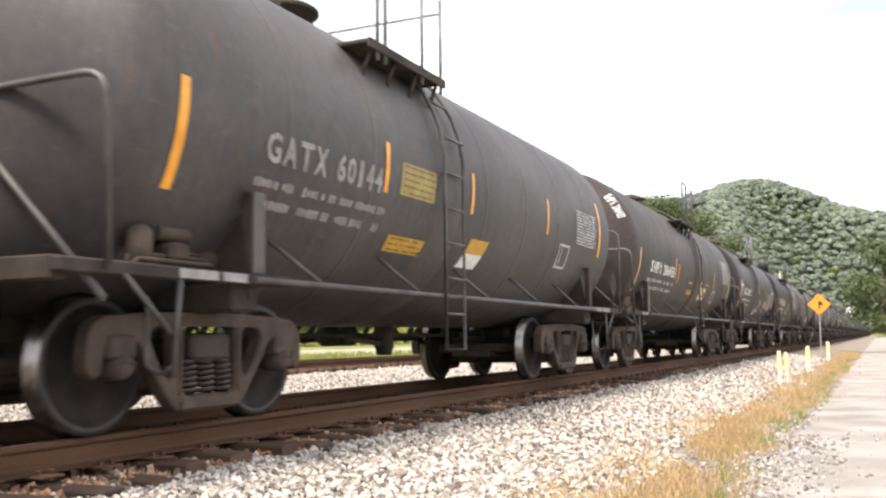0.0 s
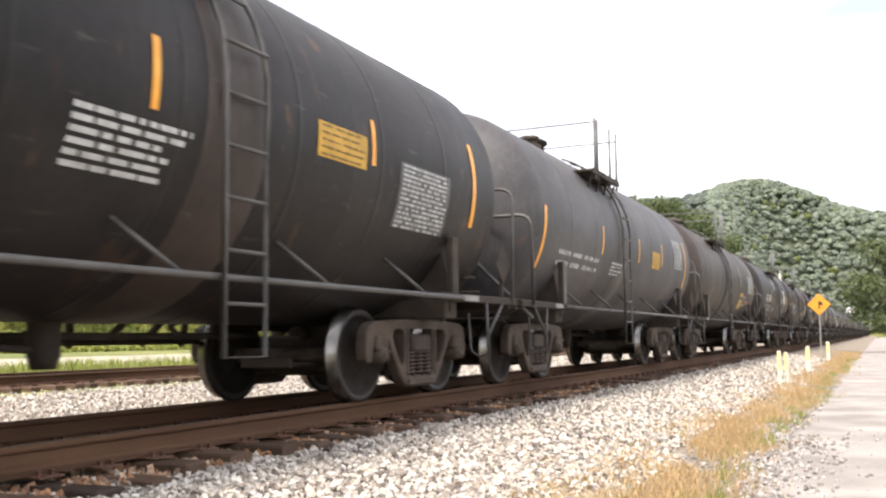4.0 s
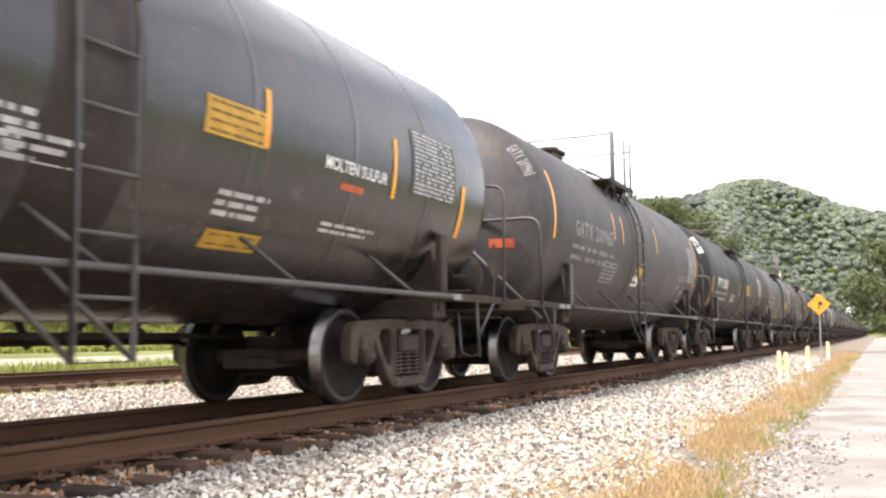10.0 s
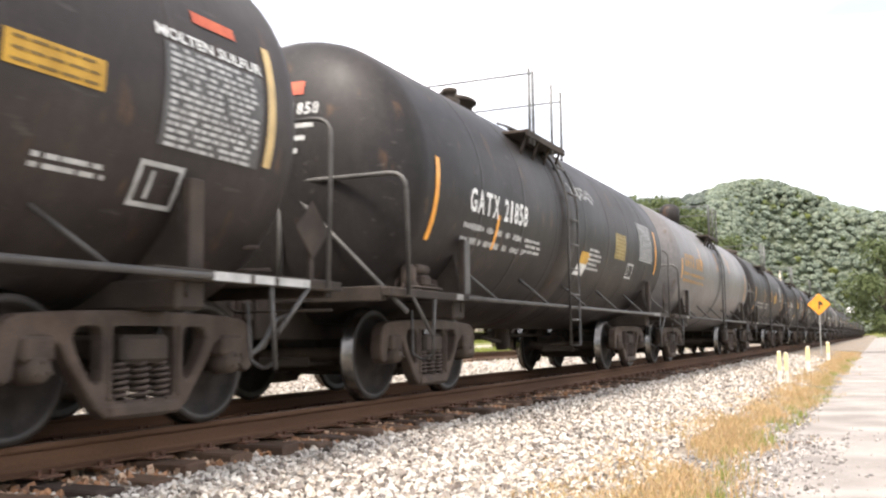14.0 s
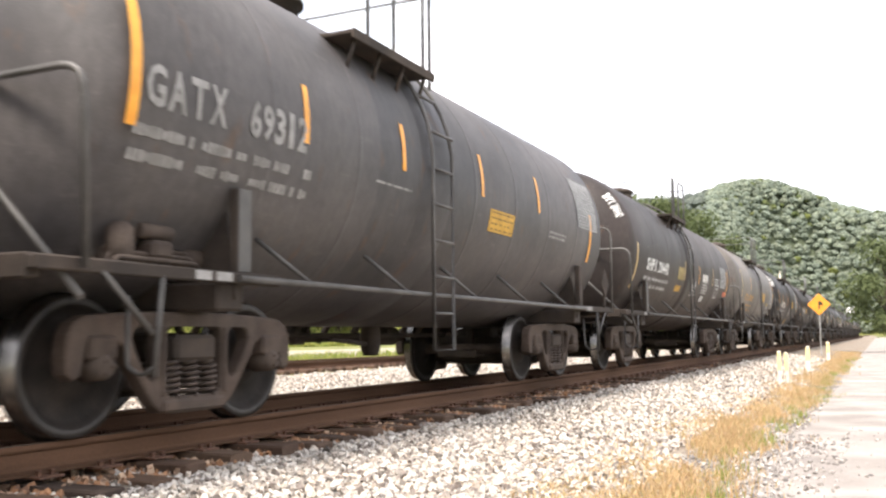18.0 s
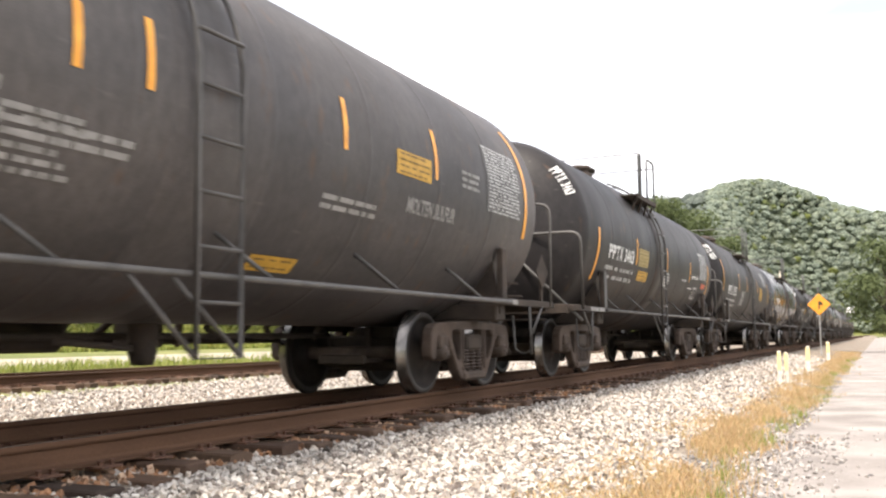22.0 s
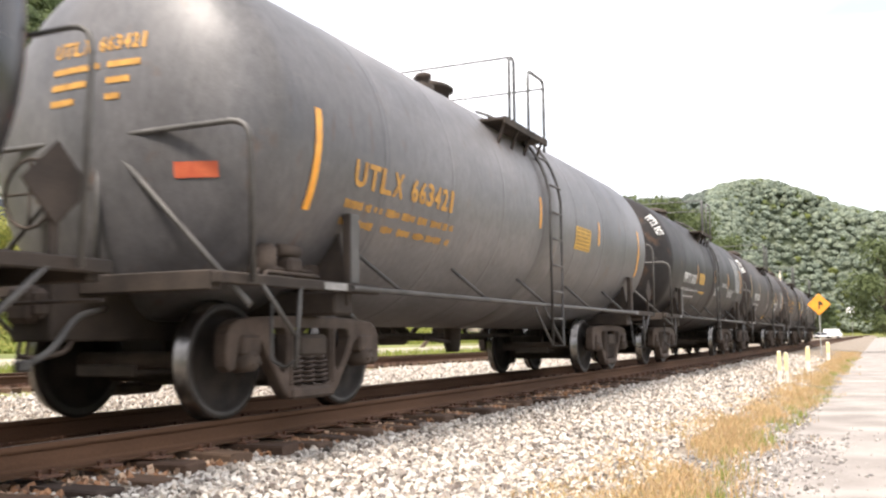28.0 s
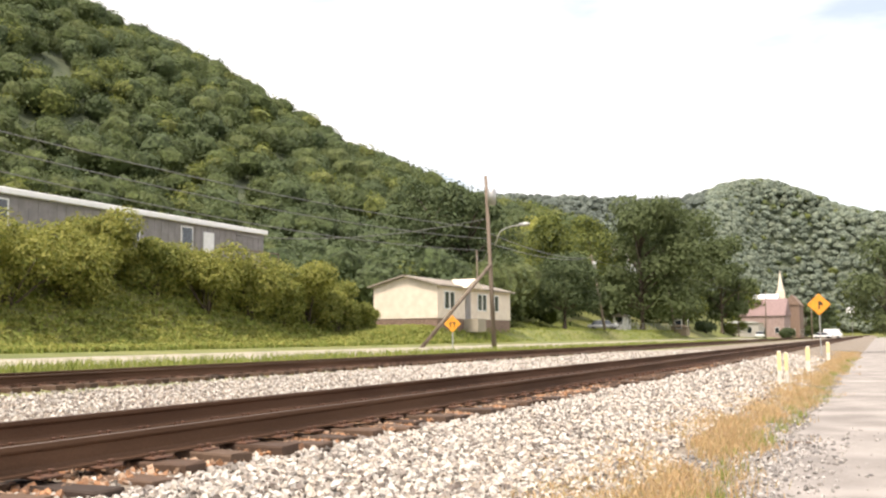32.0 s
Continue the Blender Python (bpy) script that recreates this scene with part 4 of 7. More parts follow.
def walkway_mesh(y0, y1):
    bm = bmesh.new()
    box(bm, 1.08, 1.44, y0, y1, DECK + 0.01, DECK + 0.05, 0.006)
    box(bm, 1.43, 1.455, y0, y1, DECK - 0.03, DECK + 0.06, 0.004)
    for y in np.linspace(y0 + 0.12, y1 - 0.12, 4):
        tube(bm, [(1.40, y, DECK), (1.30, y, ZC + 0.72)], 0.02, 6)
        box(bm, 1.0, 1.10, y - 0.03, y + 0.03, DECK - 0.12, DECK + 0.02)
    return mesh_of("walkway", bm, M_UNDER)


def guard(car, y0, y1, style):
    """Guard rails of the side decks, each bent bar a part of its own."""
    z = DECK + (0.97 if style == 1 else 0.88)
    g = y0 + 0.31

    def bar(name, pts, r=0.021, bend=0.1):
        bm = bmesh.new()
        tube(bm, bent(pts, bend) if len(pts) > 2 else pts, r, 6)
        part(name, bm, M_WIRE, car)

    for s in (1, -1):
        x = s * 1.42
        if style == 1:      # a short return along the deck, posts beside the ladder
            bar("guard_hoop", [(x, g, DECK + 0.03), (x, g, z), (x, g + 0.5, z), (x, g + 0.5, DECK + 0.03)], 0.021, 0.12)
            bar("guard_hoop", [(x, y1 - 0.2, DECK + 0.03), (x, y1 - 0.2, z - 0.04), (x, y1 - 0.05, z - 0.04), (x, y1 - 0.05, DECK - 0.12)], 0.021, 0.06)
        elif style == 2:    # two hoops
            bar("guard_hoop", [(x, g - 0.05, DECK + 0.03), (x, g - 0.05, z), (x, g + 0.12, z), (x, g + 0.12, DECK + 0.03)], 0.021, 0.07)
            bar("guard_hoop", [(x, y1 - 0.68, DECK + 0.03), (x, y1 - 0.68, z), (x, y1 - 0.05, z), (x, y1 - 0.05, DECK - 0.12)])
        else:               # plain posts
            for y in (g - 0.1, g + 0.05, y1 - 0.5, y1 - 0.06):
                bar("guard_post", [(x, y, DECK - 0.1), (x, y, z + 0.04)])
    for y, dz in ((g, 0.0), (y1 - 0.05, -0.1)):
        bar("guard_rail", [(-1.42, y, z + dz), (1.42, y, z + dz)], 0.014)


def fittings_mesh():
    bm = bmesh.new()
    lathe(bm, [(-0.2, 0.0), (-0.2, 0.30), (0.16, 0.30), (0.16, 0.36), (0.20, 0.36), (0.24, 0.30), (0.30, 0.12), (0.30, 0.0)], "Z", 20)
    bmesh.ops.translate(bm, verts=bm.verts[:], vec=(0, 0, ZC + R))
    return mesh_of("manway", bm, M_UNDER)


def vent_mesh():
    bm = bmesh.new()
    lathe(bm, [(-0.1, 0.0), (-0.1, 0.13), (0.05, 0.13), (0.06, 0.07), (0.13, 0.07), (0.14, 0.10), (0.19, 0.10), (0.21, 0.05), (0.21, 0.0)], "Z", 14)
    bmesh.ops.translate(bm, verts=bm.verts[:], vec=(0, 0, ZC + R))
    return mesh_of("safety_valve", bm, M_UNDER)


def dome_mesh():
    bm = bmesh.new()
    lathe(bm, [(-0.1, 0.0), (-0.1, 0.27), (0.25, 0.27), (0.36, 0.22), (0.42, 0.12), (0.44, 0.0)], "Z", 20)
    bmesh.ops.translate(bm, verts=bm.verts[:], vec=(0, 0, ZC + R))
    return mesh_of("valve_cover", bm, TANK["black"])


MANWAY, VENT, DOME = fittings_mesh(), vent_mesh(), dome_mesh()


def outlet_mesh():
    bm = bmesh.new()
    lathe(bm, [(-0.30, 0.0), (-0.30, 0.09), (-0.2, 0.12), (0.05, 0.12), (0.06, 0.25), (0.2, 0.25)], "Z", 14)
    bmesh.ops.translate(bm, verts=bm.verts[:], vec=(0, 0, 0.72))
    tube(bm, [(0.0, 0.0, 0.55), (0.0, -0.9, 0.62)], 0.03, 6)
    return mesh_of("bottom_outlet", bm, M_UNDER)


def rigging(car, L, r):
    """Brake gear and pipework below the tank."""
    bm = bmesh.new()
    tube(bm, [(-0.30, -L / 2 + 1.1, 0.66), (-0.30, L / 2 - 1.1, 0.66)], 0.035, 6)
    part("train_pipe", bm, M_UNDER, car)
    bm = bmesh.new()
    tube(bm, bent([(-1.1, -L / 2 + 1.2, 0.60), (-1.1, -0.4, 0.60), (-0.95, 0.2, 0.62), (-0.95, L / 2 - 1.2, 0.62)], 0.2), 0.045, 6)
    part("brake_rod", bm, M_UNDER, car)
    for k in range(8):
        y = -L / 2 + 1.5 + (L - 3.0) * k / 7 + r.uniform(-0.25, 0.25)
        bm = bmesh.new()
        tube(bm, bent([(-0.30, y, 0.64), (-0.30, y + r.uniform(-0.3, 0.3), 0.76), (-0.1, y, 0.86)], 0.08), 0.032, 6)
        part("pipe_hanger", bm, M_UNDER, car)
        bm = bmesh.new()
        tube(bm, [(-1.1, y + 0.35, 0.58), (-0.75, y + r.uniform(-0.2, 0.7), 1.02)], 0.04, 6)
        part("rod_hanger", bm, M_UNDER, car)
    bm = bmesh.new()
    lathe(bm, [(-0.38, 0.0), (-0.37, 0.09), (-0.30, 0.13), (0.30, 0.13), (0.37, 0.09), (0.38, 0.0)], "Y", 14)
    part("brake_cylinder", bm, M_UNDER, car, m=pose(-0.55, r.uniform(-1.6, 1.6), 0.66))
    bm = bmesh.new()
    box(bm, -0.75, -0.35, -0.13, 0.13, 0.56, 0.84, 0.03)
    part("valve_box", bm, M_UNDER, car, m=pose(0, r.uniform(-2.4, 2.4), 0))


OUTLET = outlet_mesh()


def reservoir_mesh():
    bm = bmesh.new()
    lathe(bm, [(-0.62, 0.0), (-0.61, 0.12), (-0.56, 0.20), (-0.48, 0.25), (0.48, 0.25), (0.56, 0.20), (0.61, 0.12), (0.62, 0.0)], "X", 20)
    bmesh.ops.translate(bm, verts=bm.verts[:], vec=(0, 0, 1.345))
    return mesh_of("air_reservoir", bm, TANK["black"])


def valve_gear():
    """Brake valve on its bracket, with the drums and pipes round it: (name, mesh) pairs, the bracket first."""
    out = []

    def add(name, build, mat=M_CAST):
        bm = bmesh.new()
        build(bm)
        out.append((name, mesh_of(name, bm, mat)))

    add("brake_valve", lambda bm: box(bm, 0.86, 1.10, 0.46, 0.62, 1.09, 1.36, 0.03))
    add("valve_body", lambda bm: box(bm, 0.80, 0.93, 0.40, 0.56, 1.20, 1.44, 0.03))
    add("valve_body", lambda bm: box(bm, 1.12, 1.30, 0.50, 0.70, 1.14, 1.27, 0.03))
    add("filter", lambda bm: tube(bm, [(1.0, 0.40, 1.30), (1.0, 0.72, 1.30)], 0.065, 12))
    add("filter", lambda bm: tube(bm, [(1.2, 0.44, 1.33), (1.2, 0.74, 1.33)], 0.055, 12))
    add("filter", lambda bm: tube(bm, [(0.72, 0.62, 1.20), (0.72, 0.92, 1.20)], 0.075, 12))
    add("air_drum", lambda bm: tube(bm, [(1.24, 0.26, 1.10), (1.24, 0.26, 1.14), (1.24, 0.26, 1.32), (1.24, 0.26, 1.36)], [0.05, 0.085, 0.085, 0.045], 14), M_CAST)
    add("brake_cylinder", lambda bm: tube(bm, [(1.05, 0.96, 1.20), (1.05, 1.02, 1.20), (1.05, 1.34, 1.20), (1.05, 1.40, 1.20)], [0.05, 0.09, 0.09, 0.04], 14))
    for k in range(5):
        x, z = 1.34 - 0.11 * k, 1.13 + 0.045 * k
        add("air_pipe", lambda bm, x=x, z=z, k=k: tube(bm, bent([(x, 0.10 + 0.05 * k, 1.09), (x, 0.14 + 0.05 * k, z), (x, 0.85 + 0.08 * k, z), (x - 0.1, 1.0 + 0.08 * k, 1.10)], 0.06), 0.017, 6), M_CAST)
    for k in range(4):
        y = 0.30 + 0.2 * k
        add("pipe_union", lambda bm, y=y, k=k: tube(bm, [(1.30 - 0.1 * k, y, 1.12 + 0.04 * k), (1.30 - 0.1 * k, y + 0.09, 1.12 + 0.04 * k)], 0.034, 8), M_CAST)
    for pts in ([(0.7, 0.5, 1.49), (0.9, 0.5, 1.55), (1.3, 0.52, 1.54)], [(1.18, 0.3, 1.5), (1.2, 0.55, 1.60), (1.1, 0.95, 1.46), (1.05, 1.1, 1.34)],
                [(-1.3, 0.15, 1.15), (0.1, 0.2, 1.17), (0.55, 0.3, 1.2), (0.9, 0.4, 1.2)], [(-1.3, 0.3, 1.31), (0.1, 0.35, 1.33), (0.55, 0.45, 1.36), (0.9, 0.55, 1.36)],
                [(-0.2, 0.1, 1.12), (0.3, 0.2, 1.2), (0.8, 0.45, 1.42)], [(0.3, 0.2, 1.16), (0.9, 0.1, 1.34), (1.1, 0.15, 1.42)]):
        add("air_pipe", lambda bm, p=pts: tube(bm, bent(p, 0.12), 0.018, 6), M_CAST)
    return out


RESERVOIR, VALVES = reservoir_mesh(), valve_gear()


def end_rail_mesh(tall):
    bm = bmesh.new()
    h = 2.18 if tall else 2.42
    tube(bm, bent([(1.54, 0.05, 1.02), (1.54, 0, h), (-1.54, 0, h), (-1.54, 0.05, 1.02)], 0.18), 0.024 if tall else 0.019, 8)
    tube(bm, [(0.12, 0, 1.06), (0.12, 0, h)], 0.03 if tall else 0.02, 8)
    if tall:
        tube(bm, [(1.53, 0.03, 0.86), (0.16, 0, 2.18)], 0.024, 6)
        tube(bm, [(-1.2, 0.03, 1.08), (0.08, 0, 2.18)], 0.024, 6)
    return mesh_of("end_rail", bm, M_PIPE)


def step_mesh(s):
    bm = bmesh.new()
    tube(bm, [(0, -0.42, 1.02), (0, 0.0, 0.66)], 0.019, 6)      # two struts meet over a stirrup
    tube(bm, [(0, 0.08, 1.02), (0, 0.02, 0.40)], 0.019, 6)
    tube(bm, bent([(0, 0.02, 0.46), (-0.10 * s, 0.02, 0.40), (-0.22 * s, 0.02, 0.46), (-0.24 * s, 0.04, 0.9)], 0.04), 0.014, 6)
    return mesh_of("corner_step", bm, M_PIPE)


def diamond_mesh():
    bm = bmesh.new()
    box(bm, -0.17, 0.17, -0.012, 0.0, -0.17, 0.17, 0.008, m=pose(0, 0, 0, 0, 45, 0))
    box(bm, -0.03, 0.03, 0.0, 0.03, -0.45, 0.1)
    return mesh_of("placard_holder", bm, M_UNDER)


DIAMOND = diamond_mesh()


END_RAIL, END_RAIL_HIGH, STEP, STEP_LEFT = end_rail_mesh(True), end_rail_mesh(False), step_mesh(1), step_mesh(-1)


def brake_wheel_mesh():
    bm = bmesh.new()
    tube(bm, [(0.27 * math.cos(a), 0, 0.27 * math.sin(a)) for a in np.linspace(0, math.tau, 17)[:-1]], 0.016, 6, True)
    for k in range(4):
        a = k * math.pi / 2
        tube(bm, [(0, 0, 0), (0.27 * math.cos(a), 0, 0.27 * math.sin(a))], 0.012, 5)
    return mesh_of("hand_brake", bm, M_UNDER)


BRAKE_WHEEL = brake_wheel_mesh()
TONE = {"black": "black", "grey": "dark grey", "mid": "weathered dark grey", "brown": "dusty brown-black", "light": "faded grey", "cool": "pale grey", "gloss": "glossy black"}
CARS = []


def tank_car(mid, L, name, coat, marks, ink="white", dome=False, belt=None, style=0, hung=0, tank_end="", words=(), ladder_at=-1.2, low=False, gear=False):
    """One tank car; mid: its middle along the train; marks: what is painted on its side."""
    r = random.Random(int(mid * 7))
    half = L / 2 + 0.98
    lab = TONE[coat] + " cylindrical tank car with " + {"white": "white", "faint": "faded white", "orange": "orange"}[ink] + " stencilled lettering"
    car = thing("tank_car", lab, "tank car", pose(TX, mid, RH), "tank cars of the train")
    hang("tank", tank_mesh(half, coat, belt), car)
    for s in (-1, 1):
        turn = 0 if s < 0 else 180
        truck(car, s * L / 2)
        e = hang("end_frame", END, car, pose(0, s * (L / 2 + 1.74), 0, 0, 0, turn))
        hang("coupler", COUPLER, e, pose(0, 0.22, 0))
        hang("air_hose", HOSE, e, None, "grey rubber air hose with metal coupling")
        for q in (-1, 1):
            hang("corner_step", STEP if q > 0 else STEP_LEFT, e, pose(q * 1.48, 0.84, 0))
        if s > 0:
            hang("placard_holder", DIAMOND, e, pose(-1.46, 0.35, 1.48, 0, 0, -90))
        sd = hang("saddle", SADDLES[0], car, pose(0, s * L / 2, 0, 0, 0, turn))
        hang("saddle_web", SADDLES[1], sd)
        for me in FLANKS:
            hang("saddle_stiffener", me, sd)
        hang("saddle_post", SADDLE_POST, sd, None, "grey vertical steel post")
        hang("end_rail", END_RAIL if s < 0 else END_RAIL_HIGH, car, pose(0, s * (L / 2 + 1.55), 0, 0, 0, turn))
    bm = bmesh.new()
    tube(bm, [(1.52, -L / 2 - 0.1, 1.04), (1.52, L / 2 + 0.1, 1.04)], 0.026, 8)
    for y in np.linspace(-L / 2 + 0.8, L / 2 - 0.8, 5):
        x, z = on_tank(-0.95)
        tube(bm, [(1.52, y, 1.04), (x - 0.02, y - 0.32, z)], 0.02, 6)
    side = part("side_rail", bm, M_PIPE, car, "grey pipe rail along the sill")
    hang("side_rail", side.data, car, pose(0, 0, 0, 0, 0, 180))
    y0 = ladder_at
    ladder(car, y0, hung, None)
    ladder(car, y0, hung, pose(0, 2 * y0 + 0.46, 0, 0, 0, 180))
    bm = bmesh.new()   # anti-slip belt where the ladder crosses the tank
    lathe(bm, [(y0 - 0.12, R + 0.001), (y0 - 0.11, R + 0.006), (y0 + 0.57, R + 0.006), (y0 + 0.58, R + 0.001)], "Y", 56)
    bmesh.ops.translate(bm, verts=bm.verts[:], vec=(0, 0, ZC))
    part("tank_belt", bm, TANK["brown" if coat in ("black", "gloss") else coat], car)
    w0, w1 = y0 - 1.34, y0 + 0.30
    deck = walkway_mesh(w0, w1)
    hang("walkway", deck, car)
    hang("walkway", deck, car, pose(0, w0 + w1, 0, 0, 0, 180))
    guard(car, w0, w1, style)
    hang("manway", MANWAY, car, pose(0.1, y0 - 0.73, -0.02))
    hang("safety_valve", VENT, car, pose(0.35, y0 - 1.43, -0.06))
    hang("safety_valve", VENT, car, pose(0.55, y0 - 1.88 + r.uniform(0, 0.3), -0.13))
    if dome:
        hang("valve_cover", DOME, car, pose(0.5, y0 - 1.68, -0.05))
    hang("bottom_outlet", OUTLET, car, pose(0, 0.3, 0))
    rigging(car, L, r)
    front = gear
    gear_at = pose(0, -(L / 2 + 1.2) if front else L / 2 + 1.2, 0, 0, 0, 0 if front else 180)
    bracket = hang("brake_valve", VALVES[0][1], car, gear_at, "dusty brake valve with drums and pipes")
    for nm, me in VALVES[1:]:
        hang(nm, me, bracket)
    if name[:4] in ("PPTX", "SHPX") or r.random() < 0.15:
        hang("air_reservoir", RESERVOIR, car, pose(0.72, L / 2 + 1.25, 0))
    hang("hand_brake", BRAKE_WHEEL, car, pose(-0.35, -(L / 2 + 1.78), 1.75))
    # painted marks
    if not any(mk.startswith("S ") and float(mk.split()[1]) > 4.2 for mk in marks.split("|")):
        marks += "|S %.2f %.2f %.2f" % (L / 2 + 0.42, r.uniform(0.2, 0.5), r.uniform(-0.6, -0.4))
    font = {"white": M_WHITE, "faint": M_FAINT, "orange": M_ORANGE}[ink]
    small = bmesh.new()
    for mk in marks.split("|"):
        k, *q = mk.split()
        q = [float(v) for v in q]
        if k == "T":
            a0, a1, t, b = q
            for first in (True, False):      # the owner's letters, then the figures
                bm = bmesh.new()
                spelled(bm, name, lambda u, v: (on_tank(b + (t - b) * v, 0.006)[0], a0 + (a1 - a0) * u, on_tank(b + (t - b) * v, 0.006)[1]), 5, first)
                if len(bm.verts):
                    part("lettering", bm, font, car, ink.replace("faint", "faded white") + (" painted letters" if first else " painted car number"))
                else:
                    bm.free()
            limits(small, a0 - 0.05, a1 + 0.1, b - 0.12, 0.075, r)
            limits(small, a0 - 0.05, a1 + 0.1, b - 0.28, 0.075, r)
        elif k == "S":
            bm = bmesh.new()
            w = 0.045 if abs(q[0]) > 4.2 else 0.033
            patch(bm, q[0] - w, q[0] + w, q[1], q[2], 0.006)
            part("reflective_stripe", bm, M_PALE if coat in ("light", "brown") and r.random() < 0.6 else M_STRIPE, car)
        elif k == "Pt":
            bars(small, q[0], min(q[1], q[0] + 1.1), q[2], q[3], r)
        elif k == "Wm":
            bm = bmesh.new()
            h_ = min(0.16, q[2] - q[3])
            written(bm, "MOLTEN SULFUR", lambda u, v: (on_tank(q[3] + h_ * v, 0.006)[0], q[0] + (min(q[1], q[0] + 1.1) - q[0]) * u, on_tank(q[3] + h_ * v, 0.006)[1]), 3)
            part("lettering", bm, font, car, "white stencilled words")
        elif k == "Pz":
            bm = bmesh.new()
            scrawl(bm, *q, r)
            part("sprayed_scrawl", bm, M_SMALL, car)
        elif k == "Po":
            a, b = q[0], min(q[1], q[0] + 0.45)
            bm = bmesh.new()
            w = 0.035
            patch(bm, a, b, q[2], q[2] - w)
            patch(bm, a, b, q[3] + w, q[3])
            patch(bm, a, a + w, q[2] - w, q[3] + w)
            patch(bm, b - w, b, q[2] - w, q[3] + w)
            patch(bm, a + 0.12, a + 0.15, q[2] - 0.06, q[3] + 0.06)
            part("stencilled_frame", bm, M_SMALL, car)
        elif k == "Pc":
            bm = bmesh.new()
            c = (q[0] + q[1]) / 2
            patch(bm, c - 0.05, c + 0.05, q[2], q[3])
            patch(bm, q[0], c - 0.05, q[2] - 0.10, q[2] - 0.20)
            patch(bm, c + 0.05, q[1], q[2] - 0.10, q[2] - 0.20)
            part("painted_cross", bm, M_WHITE, car)
        else:
            q[2] = min(q[2], 0.75)
            a, b = q[0], min(q[1], q[0] + (1.1 if k in ("Pg", "Pb") else 0.78))
            sheet = bmesh.new()
            if k == "Pw":
                m_ = (q[2] + q[3]) / 2
                patch(sheet, a, b, q[2], m_, mat=0, skew=0.06)
                patch(sheet, a - 0.06, b - 0.06, m_, q[3], mat=1, skew=0.06)
            else:
                patch(sheet, a, b, q[2], q[3])
            mat = {"Py": M_YELLOW, "Pd": M_DULL, "Pg": M_PANEL, "Pw": [M_YELLOW, M_WHITE], "Pl": M_WHITE, "Pr": M_RED, "Pb": M_SMALL, "Pk": M_CREAMY}[k]
            pl = part("placard", sheet, mat, car, {"Py": "yellow printed placard", "Pd": "dull yellow placard", "Pg": "grey data panel", "Pw": "yellow and white decal", "Pl": "white data panel", "Pr": "red placard", "Pb": "worn white painted patch", "Pk": "cream printed placard"}[k])
            if k not in ("Pr", "Pw", "Pb") and q[2] - q[3] > 0.1:
                ink_ = bmesh.new()
                n = max(2, int((q[2] - q[3]) / (0.042 if k == "Pg" else 0.055)))
                for i in range(n):
                    t = q[2] - (q[2] - q[3]) * (i + 0.35) / n
                    y = a + 0.05
                    while y < b - 0.1:
                        w = min(r.uniform(0.03, 0.11) if k == "Pg" else r.uniform(0.04, 0.16), b - 0.05 - y)
                        patch(ink_, y, y + w, t, t - (0.024 if k == "Pg" else 0.018), 0.009)
                        y += w + (0.022 if r.random() < 0.8 else 0.07)
                part("print", ink_, M_SMALL if k == "Pg" else M_INK, pl)
    for s in (-1, 1):
        bm = bmesh.new()
        y, k = s * (L / 2 + 0.15), 0
        while k < (3 if name == "TILX 135471" else r.choice((1, 1, 2))):
            w = r.uniform(0.16, 0.42)
            y0_, y1_ = (y, y + s * w)
            box(bm, 1.496, 1.499, min(y0_, y1_), max(y0_, y1_), 1.015, 1.075)
            y += s * (w + 0.05)
            k += 1
        part("sill_stencil", bm, M_SMALL if name == "TILX 135471" else M_FAINT, car, "worn white stencilled patches")
    sp = part("small_print", small, {"white": M_SMALL, "faint": M_FAINT, "orange": M_ORANGE}[ink], car, "lines of small stencilled print")
    tagged(sp, kind="stuff")
    for text, y, a, w, h in words:
        bm = bmesh.new()
        written(bm, text, lambda u, v: (on_tank(a + h * v, 0.006)[0], y + w * u, on_tank(a + h * v, 0.006)[1]), 3)
        part("lettering", bm, font, car, "white stencilled words")
    # leading head: number, print and a small placard
    bm = bmesh.new()
    if name:
        spelled(bm, name, lambda u, v: on_head(-0.40 + 0.95 * u, ZC + 0.58 + 0.13 * v, half), 2)
    for k in range(3):
        head_sheet(bm, -0.38, 0.12 - 0.12 * k, ZC + 0.44 - 0.13 * k, ZC + 0.49 - 0.13 * k, half)
        head_sheet(bm, 0.2, 0.5 - 0.08 * k, ZC + 0.44 - 0.13 * k, ZC + 0.49 - 0.13 * k, half)
    part("head_lettering", bm, font if ink != "white" else M_SMALL, car)
    bm = bmesh.new()
    if not low:
        head_sheet(bm, -0.15, 0.35, ZC + 0.80, ZC + 0.95, half)
    else:
        head_sheet(bm, 0.80, 1.12, ZC - 0.46, ZC - 0.34, half)
    part("placard", bm, M_RED, car, "faded red-orange placard")
    if tank_end:    # number again on the shoulder
        bm = bmesh.new()
        spelled(bm, name, lambda u, v: shoulder(1.14 - 0.56 * u, half, 0.30 - 0.13 * v), 2)
        part("shoulder_lettering", bm, font, car)
    CARS.append((car, mid))
    return car




